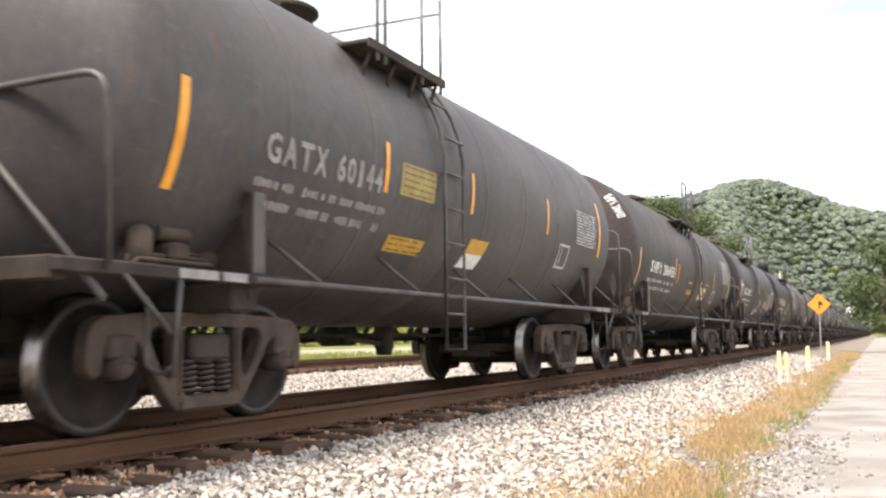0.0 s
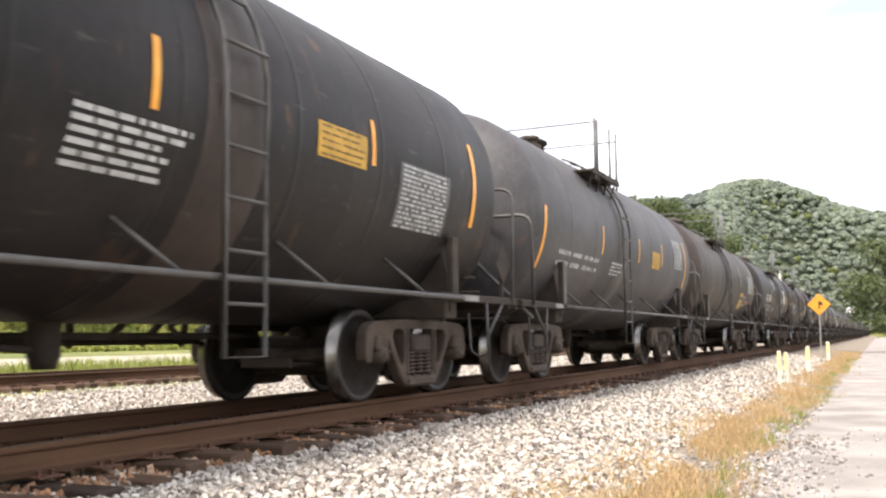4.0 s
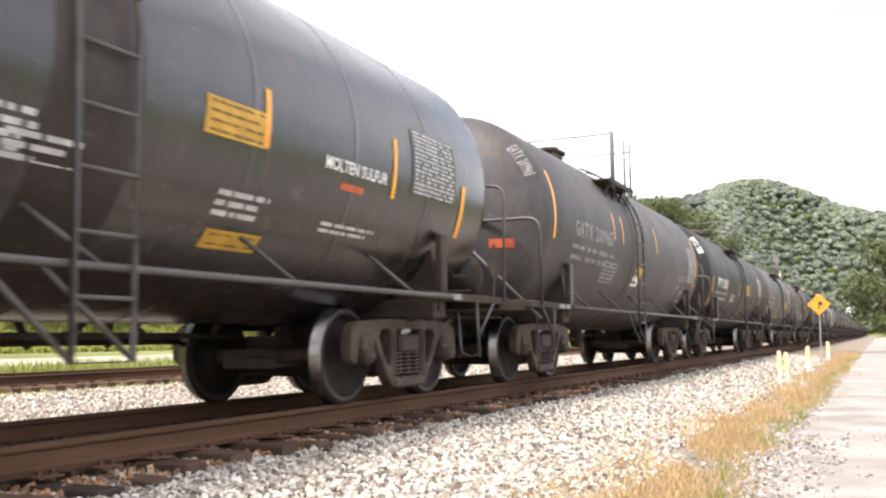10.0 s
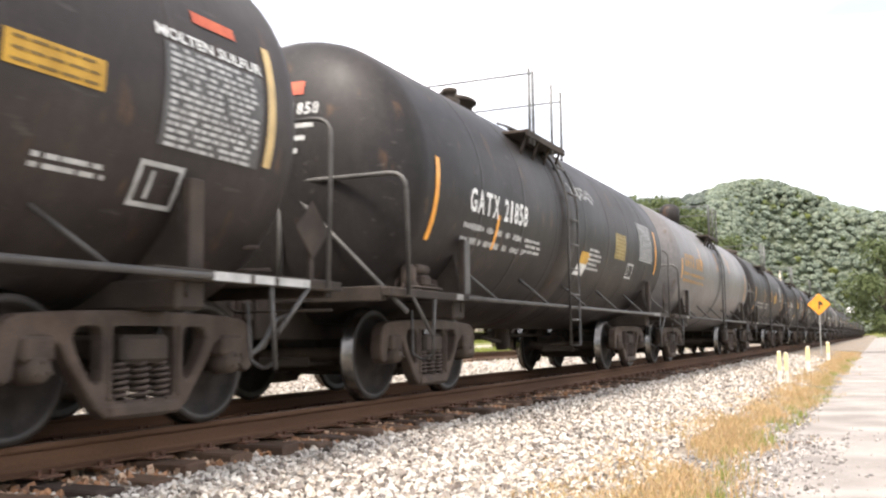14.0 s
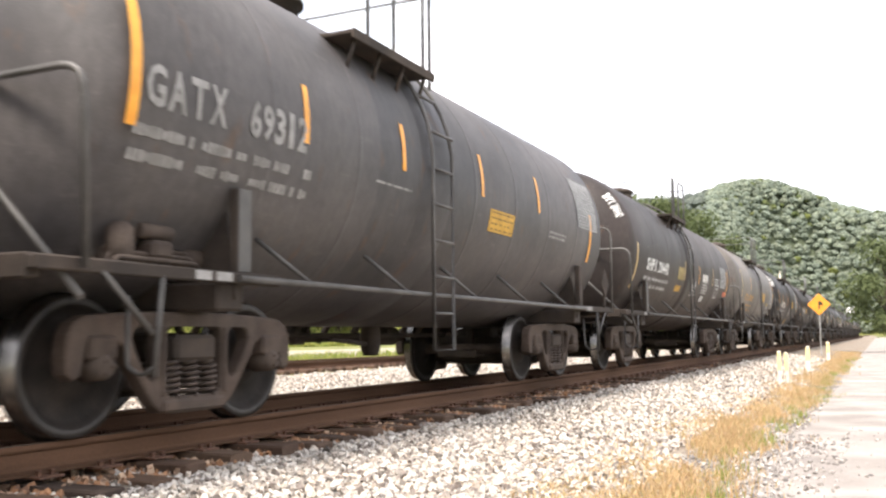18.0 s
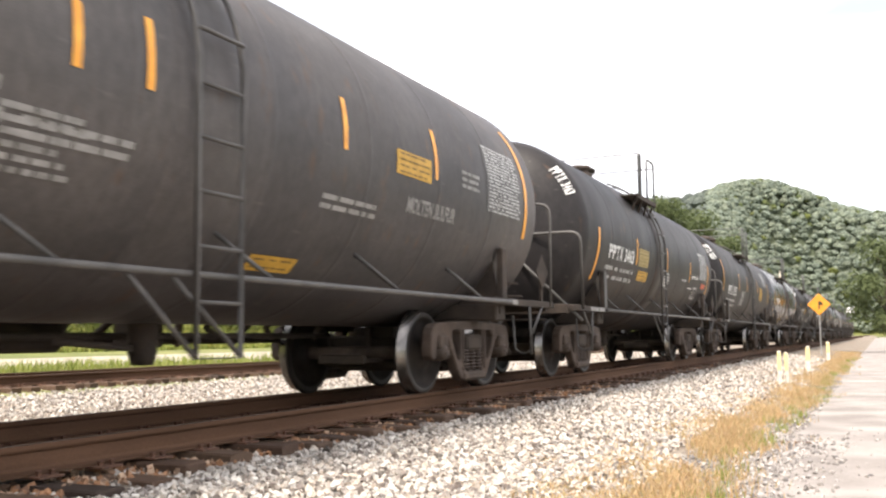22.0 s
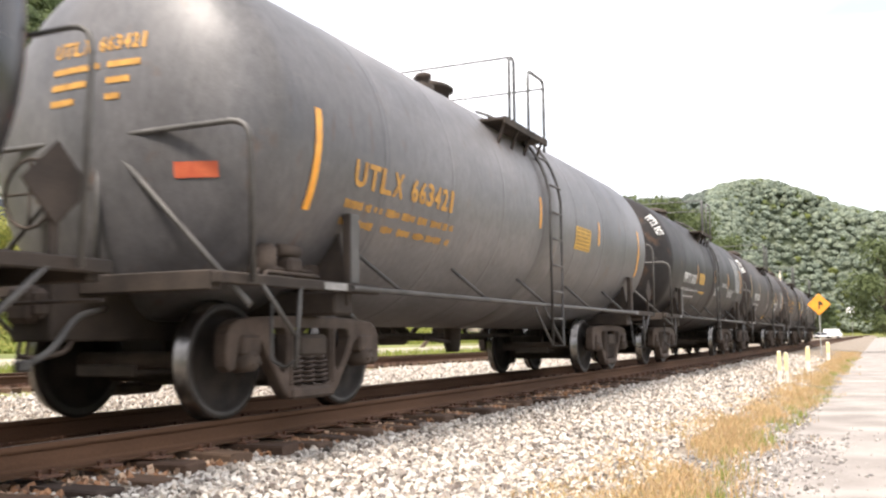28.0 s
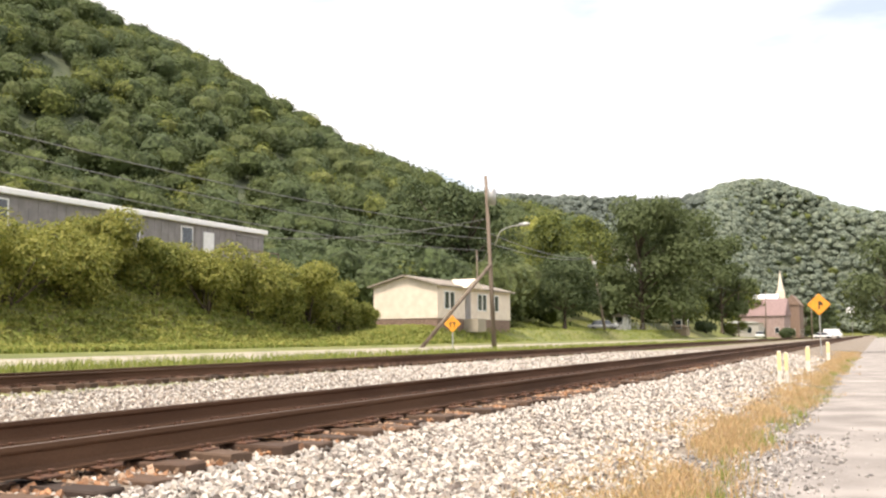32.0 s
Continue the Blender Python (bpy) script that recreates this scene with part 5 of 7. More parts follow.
# ---- woods and trees ----
def leaf_cloud(centres, radii, count, size, squash=0.8, shell=0.55, jitter=0.42, up=0.2):
    """Small irregular leaf clumps spread through lobes: returns verts, faces."""
    idx = np.repeat(np.arange(len(centres)), count)
    n = len(idx)
    d = rng.normal(size=(n, 3))
    d /= np.linalg.norm(d, axis=1, keepdims=True)
    d[:, 2] = np.where((d[:, 2] < -0.35) & (rng.uniform(0, 1, n) < 0.6), -d[:, 2], d[:, 2])
    rad = radii[idx] * (shell + (1 - shell) * rng.uniform(0, 1, n) ** 0.6) * rng.uniform(0.82, 1.12, n)
    c = centres[idx] + d * rad[:, None] * np.array([1, 1, squash])
    nrm = d + rng.normal(0, jitter, (n, 3)) + np.array([0, 0, up])
    nrm /= np.linalg.norm(nrm, axis=1, keepdims=True)
    u = np.cross(nrm, rng.normal(size=(n, 3)))
    u /= np.linalg.norm(u, axis=1, keepdims=True)
    w = np.cross(nrm, u)
    s = (size[idx] if np.ndim(size) else size) * rng.uniform(0.55, 1.25, n)
    ang = np.array([0, 1.5, 3.1, 4.7])
    v = []
    for a in ang:
        k = (s * rng.uniform(0.6, 1.1, n))[:, None]
        v.append(c + k * (math.cos(a) * u + math.sin(a) * w) + nrm * (s * rng.uniform(-0.18, 0.18, n))[:, None])
    v = np.stack(v, 1).reshape(-1, 3)
    b = 4 * np.arange(n)[:, None]
    f = np.stack([b + np.array([0, 1, 2]), b + np.array([0, 2, 3])], 1).reshape(-1, 3)
    return v, f, idx


def crown_dirs(level):
    bm = bmesh.new()
    bmesh.ops.create_icosphere(bm, subdivisions=level, radius=1.0)
    d, f = np.array([v.co[:] for v in bm.verts]), np.array([[v.index for v in q.verts] for q in bm.faces])
    bm.free()
    return d, f


def crown_masses(centres, radii, level, squash):
    """Lumpy closed crowns: returns verts, faces."""
    d, f = crown_dirs(level)
    n, k = len(centres), 9
    lobe = rng.normal(size=(n, k, 3))
    lobe[:, :, 2] = np.abs(lobe[:, :, 2]) * 0.9
    lobe /= np.linalg.norm(lobe, axis=2, keepdims=True)
    near = np.einsum("vj,nkj->nvk", d, lobe)
    r = 0.56 + 0.30 * np.clip((near - 0.72) / 0.28, 0, 1).max(2) ** 0.6 + rng.uniform(-0.07, 0.07, (n, len(d)))
    v = centres[:, None] + d[None] * (r * radii[:, None])[:, :, None] * np.array([1, 1, squash])
    return v.reshape(-1, 3), (f[None] + len(d) * np.arange(n)[:, None, None]).reshape(-1, 3)


def woods(name, count, a0, a1, r0, r1, size, level, clumps, leaf, label, tones, jitter=0.3, squash=0.95, up=0.35, spots=None):
    """A wooded slope: lumpy crowns side by side, each clad in small leaf clumps."""
    a = np.radians(rng.uniform(a0, a1, count))
    r = np.sqrt(rng.uniform(r0 ** 2, r1 ** 2, count))
    x, y = -np.sin(a) * r, np.cos(a) * r
    if spots is not None:
        x, y = spots
        r = np.hypot(x, y)
    keep = ((x < -36) | (r > 300)) & ((np.abs(x + 7) > 18) | (y > 640))
    x, y = x[keep], y[keep]
    n = len(x)
    rad = rng.uniform(*size, n)
    c = np.column_stack([x, y, land(x, y) + rad * rng.uniform(0.6, 1.25, n)])
    tone = rng.choice(5, n, p=tones)
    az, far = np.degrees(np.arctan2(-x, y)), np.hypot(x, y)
    tone[(far > 560) & (az > 9.0) | (far > 742)] = 5      # the ridge behind, by bearing from the camera; haze is in its tone
    dark = (az > 22) & (az < 36) & (far < 175) & (rng.uniform(0, 1, n) < 0.75)
    tone[dark] = 1      # a stand of evergreens at the foot of the slope
    v0, f0 = crown_masses(c, rad, level, squash)
    v1, f1, idx = leaf_cloud(c, rad * rng.uniform(0.97, 1.08, n), clumps, leaf, squash, 0.74, jitter, up)
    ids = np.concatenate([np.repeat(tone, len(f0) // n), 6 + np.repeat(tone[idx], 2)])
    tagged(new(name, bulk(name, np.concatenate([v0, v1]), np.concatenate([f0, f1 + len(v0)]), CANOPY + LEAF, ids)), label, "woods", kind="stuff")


woods("hillside_woods", 1800, 18, 56, 96, 292, (1.9, 4.3), 2, 230, 0.31, "dense green woods on the near hillside", [0.62, 0.26, 0.12, 0.0, 0.0], 0.5)
woods("valley_woods", 260, 9.5, 20, 150, 330, (2.6, 4.8), 2, 320, 0.33, "green trees at the foot of the hill", [0.48, 0.26, 0.24, 0.0, 0.02], 0.5)
# nearly all of the hazed tone; up-turned leaves even out the shading
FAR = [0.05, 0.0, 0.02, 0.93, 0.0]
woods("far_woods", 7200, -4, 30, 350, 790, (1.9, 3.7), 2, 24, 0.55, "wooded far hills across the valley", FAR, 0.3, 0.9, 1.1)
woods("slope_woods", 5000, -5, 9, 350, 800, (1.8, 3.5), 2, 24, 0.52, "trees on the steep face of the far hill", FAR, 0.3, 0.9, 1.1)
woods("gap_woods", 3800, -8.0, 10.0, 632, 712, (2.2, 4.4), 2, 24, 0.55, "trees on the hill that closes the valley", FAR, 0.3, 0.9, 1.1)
n = 3000      # steep sides of the notch that keeps the straight track clear of the hill
side, k = rng.choice([-1, 1], n), rng.uniform(0, 1, n)
woods("cutting_woods", n, 0, 1, 0, 1, (2.0, 3.8), 2, 24, 0.5, "trees on the steep sides of the notch for the track", FAR, 0.3, 0.9, 1.1, (-5 + side * (20 + 70 * k), rng.uniform(345, 652, n)))


def tree(label, x, y, height, spread, trunk, tone, leaves, leaf, base=0.28, lobes=16, seed=1, squash=0.8, group=""):
    z0 = float(land(x, y)) - 0.05
    t = thing("tree", label, "tree", pose(x, y, z0), group)
    r = random.Random(seed)
    bm = bmesh.new()
    top = height * 0.72
    tube(bm, [(0, 0, -0.1), (0.03, 0, 0.25), (0.05, 0.03, height * base), (-0.05, 0.05, height * 0.5), (0.02, 0, top)], [trunk * 1.35, trunk, trunk * 0.85, trunk * 0.55, trunk * 0.15], 10)
    cs, rs = [], []
    for k in range(lobes):
        a = r.uniform(0, math.tau)
        h = base + (0.92 - base) * (k + 0.5) / lobes
        reach = spread * (1 - abs(h - 0.52) ** 1.6 * 1.9) * r.uniform(0.45, 0.95)
        c = Vector((reach * math.cos(a), reach * math.sin(a), h * height))
        s = Vector((0, 0, max(height * base * 0.9, (h - 0.2) * height)))
        tube(bm, [s, s.lerp(c, 0.5) + Vector((0, 0, 0.12 * height * 0.3)), c], [trunk * 0.4, trunk * 0.25, trunk * 0.08], 6)
        cs.append(c)
        rs.append(spread * r.uniform(0.34, 0.56))
    part("trunk", bm, M_BARK, t, "grey-brown trunk and limbs")
    v, f, idx = leaf_cloud(np.array(cs), np.array(rs), leaves // lobes, leaf, squash, 0.35)
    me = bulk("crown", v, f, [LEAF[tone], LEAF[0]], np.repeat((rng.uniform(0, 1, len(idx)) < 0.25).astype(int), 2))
    hang("crown", me, t, None, "leafy green crown")
    return t


tree("round dark green tree on the lawn", -32.7, 103.0, 8.6, 4.0, 0.30, 1, 17000, 0.14, 0.29, 30, 3)
tree("tall broad green tree behind the lawn", -31.8, 138.0, 20.0, 7.8, 0.5, 0, 14000, 0.30, 0.16, 26, 5)
tree("tall green tree behind the lawn", -31.7, 170.0, 22.7, 7.8, 0.5, 0, 13000, 0.34, 0.16, 24, 6)
tree("slim green tree by the roadside", -29.5, 200.0, 20.0, 6.3, 0.4, 0, 9000, 0.36, 0.16, 18, 7)
tree("young green tree beside the lane", 0.55, 66.0, 7.2, 2.3, 0.14, 0, 9000, 0.11, 0.22, 20, 8, 1.0)
tree("green tree beside the lane", 4.2, 84.0, 9.0, 3.4, 0.2, 0, 6000, 0.15, 0.2, 18, 9)
tree("light green tree behind the house", -44.0, 132.0, 14.0, 6.0, 0.35, 2, 10000, 0.24, 0.18, 20, 10)
tree("bright yellow-green tree behind the lawn", -43.0, 150.0, 16.0, 6.0, 0.35, 2, 10000, 0.26, 0.18, 20, 13)
tree("dark evergreen tree behind the house", -45.0, 104.0, 16.0, 5.0, 0.35, 1, 9000, 0.24, 0.12, 20, 11, 1.1)
tree("dark evergreen tree behind the house", -49.5, 103.0, 17.0, 5.5, 0.35, 1, 9000, 0.24, 0.12, 20, 12, 1.1)
for k, (x, y, h) in enumerate([(-21, 318, 11), (-20.5, 410, 14), (-31, 245, 12), (5, 250, 12), (9, 190, 13), (-36, 190, 14), (6.5, 330, 13), (-24, 470, 14), (-27, 540, 13), (10, 420, 14), (14, 500, 15), (-25, 610, 14), (9, 590, 15)]):
    tree("green tree by the village street", x, y, h, h * 0.36, 0.3, k % 3, 4000, 0.36, 0.16, 16, 20 + k, group="trees along the village street")


def bush(x, y, w, h, tone, seed, leaves=13200):
    r = random.Random(seed)
    z0 = float(land(x, y))
    t = thing("bush", "tall rounded bush with yellow-green leaves on the bank" if tone == 2 else "dense green bush on the bank", "bush", pose(x, y, z0 - 0.1), "bushes on the bank")
    bm = bmesh.new()
    cs, rs = [], []
    for k in range(12):
        a = r.uniform(0, math.tau)
        c = Vector((w * 0.55 * r.uniform(0.1, 1) * math.cos(a), w * 0.75 * r.uniform(0.1, 1) * math.sin(a), h * r.uniform(0.16, 0.80)))
        tube(bm, [(0.1 * k % 0.4, 0, 0), c * 0.5, c], [0.06, 0.04, 0.015], 5)
        cs.append(c)
        rs.append(min(w, h) * r.uniform(0.26, 0.42))
    part("stems", bm, M_BARK, t)
    v, f, idx = leaf_cloud(np.array(cs), np.array(rs), leaves // 12, 0.085, 0.85, 0.62, 0.5, 0.45)
    hang("foliage", bulk("foliage", v, f, [LEAF[4], LEAF[2]], np.repeat((rng.uniform(0, 1, len(idx)) < (0.25 if tone == 2 else 0.6)).astype(int), 2)), t)


k = 0
for x, y, w, h, tone in [(-33.5, 21, 3.2, 4.0, 0), (-32.2, 24.5, 2.8, 3.6, 0), (-32.4, 28.4, 3.9, 6.0, 2), (-32.6, 31.6, 3.6, 5.7, 2), (-34.0, 35.4, 3.2, 5.4, 2), (-33.2, 38.2, 2.8, 4.6, 0),
                         (-32.3, 41.2, 3.5, 5.6, 2), (-32.0, 44.8, 3.2, 5.2, 2), (-31.6, 47.6, 2.6, 4.4, 0), (-31.6, 50.4, 3.4, 6.0, 2), (-31.2, 53.4, 2.8, 5.2, 0), (-31.0, 56.0, 2.0, 3.0, 0)]:
    k += 1
    bush(x - 1.6, y, w * 0.98, h * 0.74, tone, 40 + k)
# low weeds on the bank below the bushes
n = 5200
y = 11 + 52 * rng.uniform(0, 1, n)
x = -27.9 - 9.5 * rng.uniform(0, 1, n)
v, f, idx = leaf_cloud(np.column_stack([x, y, land(x, y) + 0.15]), rng.uniform(0.3, 0.65, n), 22, 0.085, 0.3, 0.3, 0.5, 0.8)
tagged(new("bank_weeds", bulk("bank_weeds", v, f, [LEAF[4], M_GRASS], np.repeat((rng.uniform(0, 1, n) < 0.5).astype(int)[idx], 2))), "bright green weeds covering the bank", "weeds", kind="stuff")


# ---- houses ----
def window(parent, x, y0, y1, z0, z1, facing):
    """A framed pane on a wall; facing: +1 towards +x, 0 towards -y (x and y swap)."""
    w = hang("window", None, parent)
    for nm, mat, d, e in (("window_frame", M_TRIM, 0.05, 0.09), ("pane", M_GLASS, 0.06, 0.0)):
        bm = bmesh.new()
        a = (y0 - e, y1 + e, z0 - e, z1 + e)
        if facing:
            box(bm, x, x + d, a[0], a[1], a[2], a[3])
        else:
            box(bm, a[0], a[1], x - d, x, a[2], a[3])
        part(nm, bm, mat, w)


def cream_house():
    x0, x1, y0, y1 = -34.8, -29.4, 62.0, 77.0
    z = 2.0
    h = thing("house", "cream single-storey house with brick skirt and low gable roof", "house", pose(0, 0, 0))
    bm = bmesh.new()
    box(bm, x0 + 0.05, x1 - 0.05, y0 + 0.05, y1 - 0.05, z - 0.8, z + 0.72)
    part("brick_skirt", bm, M_BRICK, h, "brown brick skirt")
    bm = bmesh.new()
    z0, ze, zr = z + 0.72, z + 3.15, z + 3.85
    box(bm, x0, x1, y0, y1, z0, ze)
    xm = (x0 + x1) / 2
    plate_v = [(x0, ze), (x1, ze), (xm, zr)]
    for y in (y0, y1):
        bm.faces.new([bm.verts.new((x, y, zz)) for x, zz in plate_v])
    part("wall", bm, [M_CREAM], h, "cream vinyl siding")
    for s, xa in ((-1, x0), (1, x1)):
        bm = bmesh.new()
        a, b = Vector((xm, 0, zr + 0.03)), Vector((xa + s * 0.35, 0, ze - 0.06))
        vs = [bm.verts.new((p.x, y, p.z + dz)) for dz in (0, 0.12) for p, y in ((a, y0 - 0.35), (b, y0 - 0.35), (b, y1 + 0.35), (a, y1 + 0.35))]
        for f in ((0, 1, 2, 3), (7, 6, 5, 4), (0, 4, 5, 1), (1, 5, 6, 2), (2, 6, 7, 3), (3, 7, 4, 0)):
            bm.faces.new([vs[i] for i in f])
        part("roof", bm, M_ROOF, h, "low grey-brown shingle roof")
    # porch gable on the long side
    bm = bmesh.new()
    yc = 67.6
    vs = [(x1 - 0.1, yc - 1.8, ze - 0.05), (x1 + 0.7, yc - 1.8, ze - 0.05), (x1 + 0.7, yc + 1.8, ze - 0.05), (x1 - 0.1, yc + 1.8, ze - 0.05), (x1 - 1.4, yc, ze + 0.75), (x1 + 0.7, yc, ze + 0.75)]
    v = [bm.verts.new(p) for p in vs]
    for f in ((1, 2, 5), (0, 1, 5, 4), (2, 3, 4, 5)):
        bm.faces.new([v[i] for i in f])
    part("porch_gable", bm, [M_CREAM], h)
    for a, b in ((63.2, 63.9), (64.2, 64.9), (69.6, 70.3), (70.6, 71.3), (73.2, 74.0)):
        window(h, x1, a, b, z0 + 0.75, z0 + 2.0, 1)
    bm = bmesh.new()
    box(bm, x1, x1 + 0.06, 67.1, 68.0, z0 + 0.02, z0 + 2.05)
    part("door", bm, M_TAUPE, h, "dark front door")
    bm = bmesh.new()
    box(bm, x1, x1 + 1.2, 66.8, 68.4, z - 0.3, z0)
    part("step", bm, M_CONCRETE, h)


def mobile_home():
    x0, x1, y0, y1 = -43.0, -38.5, 8.0, 53.0
    zf, zt = 6.0, 8.55
    h = thing("mobile_home", "long taupe mobile home with white metal roof", "mobile home", pose(0, 0, 0))
    bm = bmesh.new()
    box(bm, x0, x1, y0, y1, zf - 1.5, zt)
    part("wall", bm, M_TAUPE, h, "taupe ribbed siding")
    bm = bmesh.new()
    box(bm, x0 - 0.2, x1 + 0.25, y0 - 0.2, y1 + 0.2, zt - 0.06, zt + 0.26, 0.03)
    part("roof", bm, M_METALROOF, h, "white metal roof edge")
    for y in np.arange(y0, y1, 0.6):
        bm = bmesh.new()
        box(bm, x1, x1 + 0.02, y, y + 0.05, zf - 1.4, zt - 0.02)
        part("siding_rib", bm, M_TAUPE, h)
    for a, b in ((29.2, 30.2), (31.4, 31.9), (40.0, 40.9), (44.6, 45.5)):
        window(h, x1, a, b, zf + 1.0, zf + 2.2, 1)
    bm = bmesh.new()
    box(bm, x1, x1 + 0.07, 46.6, 47.6, zf + 0.1, zf + 2.1)
    part("door", bm, M_TRIM, h, "white door")
    bm = bmesh.new()
    box(bm, x1 + 0.02, x1 + 2.0, 46.0, 52.0, zf - 0.1, zf + 0.05)
    for y in np.arange(46.0, 52.1, 1.0):
        box(bm, x1 + 1.92, x1 + 2.0, y - 0.04, y + 0.04, zf + 0.05, zf + 1.0)
    box(bm, x1 + 1.9, x1 + 2.02, 46.0, 52.0, zf + 0.95, zf + 1.03)
    for y in (46.2, 49, 51.8):
        box(bm, x1 + 1.8, x1 + 1.95, y - 0.07, y + 0.07, zf - 3.5, zf - 0.1)
    part("deck", bm, M_POLE, h, "wooden deck with railing")


cream_house()
mobile_home()


def plain_house(label, x0, x1, y0, y1, h, roof_h, wall_m, roof_m, along_x=False, name="house", category="house"):
    z0 = float(land((x0 + x1) / 2, (y0 + y1) / 2)) - 0.3
    t = thing(name, label, category, pose(0, 0, 0))
    bm = bmesh.new()
    box(bm, x0, x1, y0, y1, z0, z0 + h)
    part("wall", bm, wall_m, t)
    bm = bmesh.new()
    e = 0.35
    if along_x:
        ym = (y0 + y1) / 2
        a = [(x0 - e, y0 - e, z0 + h), (x1 + e, y0 - e, z0 + h), (x1 + e, y1 + e, z0 + h), (x0 - e, y1 + e, z0 + h), (x0 - e, ym, z0 + h + roof_h), (x1 + e, ym, z0 + h + roof_h)]
        fs = ((0, 1, 5, 4), (2, 3, 4, 5), (0, 4, 3), (1, 2, 5), (3, 2, 1, 0))
    else:
        xm = (x0 + x1) / 2
        a = [(x0 - e, y0 - e, z0 + h), (x1 + e, y0 - e, z0 + h), (x1 + e, y1 + e, z0 + h), (x0 - e, y1 + e, z0 + h), (xm, y0 - e, z0 + h + roof_h), (xm, y1 + e, z0 + h + roof_h)]
        fs = ((0, 1, 4), (2, 3, 5), (1, 2, 5, 4), (3, 0, 4, 5), (3, 2, 1, 0))
    v = [bm.verts.new(p) for p in a]
    for f in fs:
        bm.faces.new([v[i] for i in f])
    bmesh.ops.recalc_face_normals(bm, faces=bm.faces[:])
    part("roof", bm, roof_m, t)
    n = max(1, int((x1 - x0) / 3))
    for k in range(n):
        c = x0 + (x1 - x0) * (k + 0.5) / n
        window(t, y0, c - 0.45, c + 0.45, z0 + 1.2, z0 + 2.5, 0)
    for k in range(max(1, int((y1 - y0) / 4))):
        c = y0 + 2 + 4 * k
        window(t, x1, c - 0.45, c + 0.45, z0 + 1.2, z0 + 2.5, 1)
    return t, z0


plain_house("pale grey two-storey house behind the round tree", -45.5, -40.5, 118, 126, 4.0, 2.0, M_BOARDS, M_ROOF)
plain_house("small white shed on the lawn", -35.4, -33.5, 135, 138, 2.3, 0.5, M_TRIM, M_ROOF, name="shed", category="shed")
plain_house("white gabled house behind the trees", -53, -47, 190, 200, 6.5, 3.2, M_TRIM, M_ROOF)
plain_house("tan plank shed by the street", -30.4, -28.0, 152, 155, 1.4, 0.35, M_PLANK, M_PLANK, name="shed", category="shed")
plain_house("pinkish old boarded house by the street", -30.4, -20.6, 238, 256, 5.4, 4.4, M_PINK, M_PINKROOF, True)
plain_house("low white building with flat porch roof", -31.8, -24.0, 216, 226, 3.4, 0.5, M_BOARDS, M_TRIM)
plain_house("pale-roofed house behind the pink house", -35.5, -25.5, 272, 286, 8.5, 2.6, M_CREAM, M_METALROOF, True)
plain_house("brown brick building by the street", -24.2, -20.3, 284, 300, 9.5, 3.0, M_BRICK, M_BRICK)
ch, cz = plain_house("cream church with a pointed steeple", -34, -27, 318, 336, 7.0, 4.5, M_CREAM, M_ROOF, name="church", category="church")
bm = bmesh.new()
box(bm, -29.4, -26.8, 316.5, 319.1, cz, cz + 13.6)
part("tower", bm, M_CREAM, ch)
bm = bmesh.new()
lathe(bm, [(0, 0.0), (0, 1.1), (6.6, 0.03), (6.6, 0.0)], "Z", 8, smooth=False)
part("steeple", bm, M_CREAM, ch, "pointed cream steeple", m=pose(-28.1, 317.8, cz + 13.6))


def hedge(label, x, y, w, h, tone, seed):
    """A clipped, dense shrub on the level."""
    z0 = float(land(x, y))
    t = thing("bush", label, "bush", pose(x, y, z0 - 0.1))
    r = random.Random(seed)
    cs = np.array([(w * r.uniform(-0.36, 0.36), w * r.uniform(-0.3, 0.3), h * r.uniform(0.3, 0.7)) for _ in range(10)])
    bm = bmesh.new()
    for c in cs:
        tube(bm, [(0, 0, 0), Vector(c) * 0.6, Vector(c)], [0.08, 0.05, 0.02], 5)
    part("stems", bm, M_BARK, t)
    v, f, idx = leaf_cloud(cs, np.full(10, h * 0.42), 420, 0.16, 0.85, 0.6, 0.5, 0.4)
    hang("foliage", bulk("foliage", v, f, [LEAF[tone]]), t)


hedge("clipped yellow-green shrub before the porch", -28.4, 209.0, 5.0, 3.4, 2, 71)
hedge("dark green shrub by the street", -29.5, 180.0, 3.2, 2.4, 1, 72)
hedge("dark green shrub beside the brick building", -19.6, 232.0, 3.6, 2.6, 1, 73)


def wire_fence(label, x, y0, y1):
    t = thing("fence", label, "fence", pose(x, 0, 0))
    ys = np.arange(y0, y1 + 0.1, 3.0)
    for y in ys:
        bm = bmesh.new()
        z = float(land(x, y))
        tube(bm, [(0, y, z - 0.1), (0, y, z + 1.15)], 0.04, 6)
        part("post", bm, M_GALV, t)
    for h in (0.35, 0.75, 1.1):
        bm = bmesh.new()
        tube(bm, [(0, y, float(land(x, y)) + h) for y in ys], 0.02, 4)
        part("rail", bm, M_GALV, t)


wire_fence("thin grey wire fence along the lawn", -31.5, 122.0, 164.0)


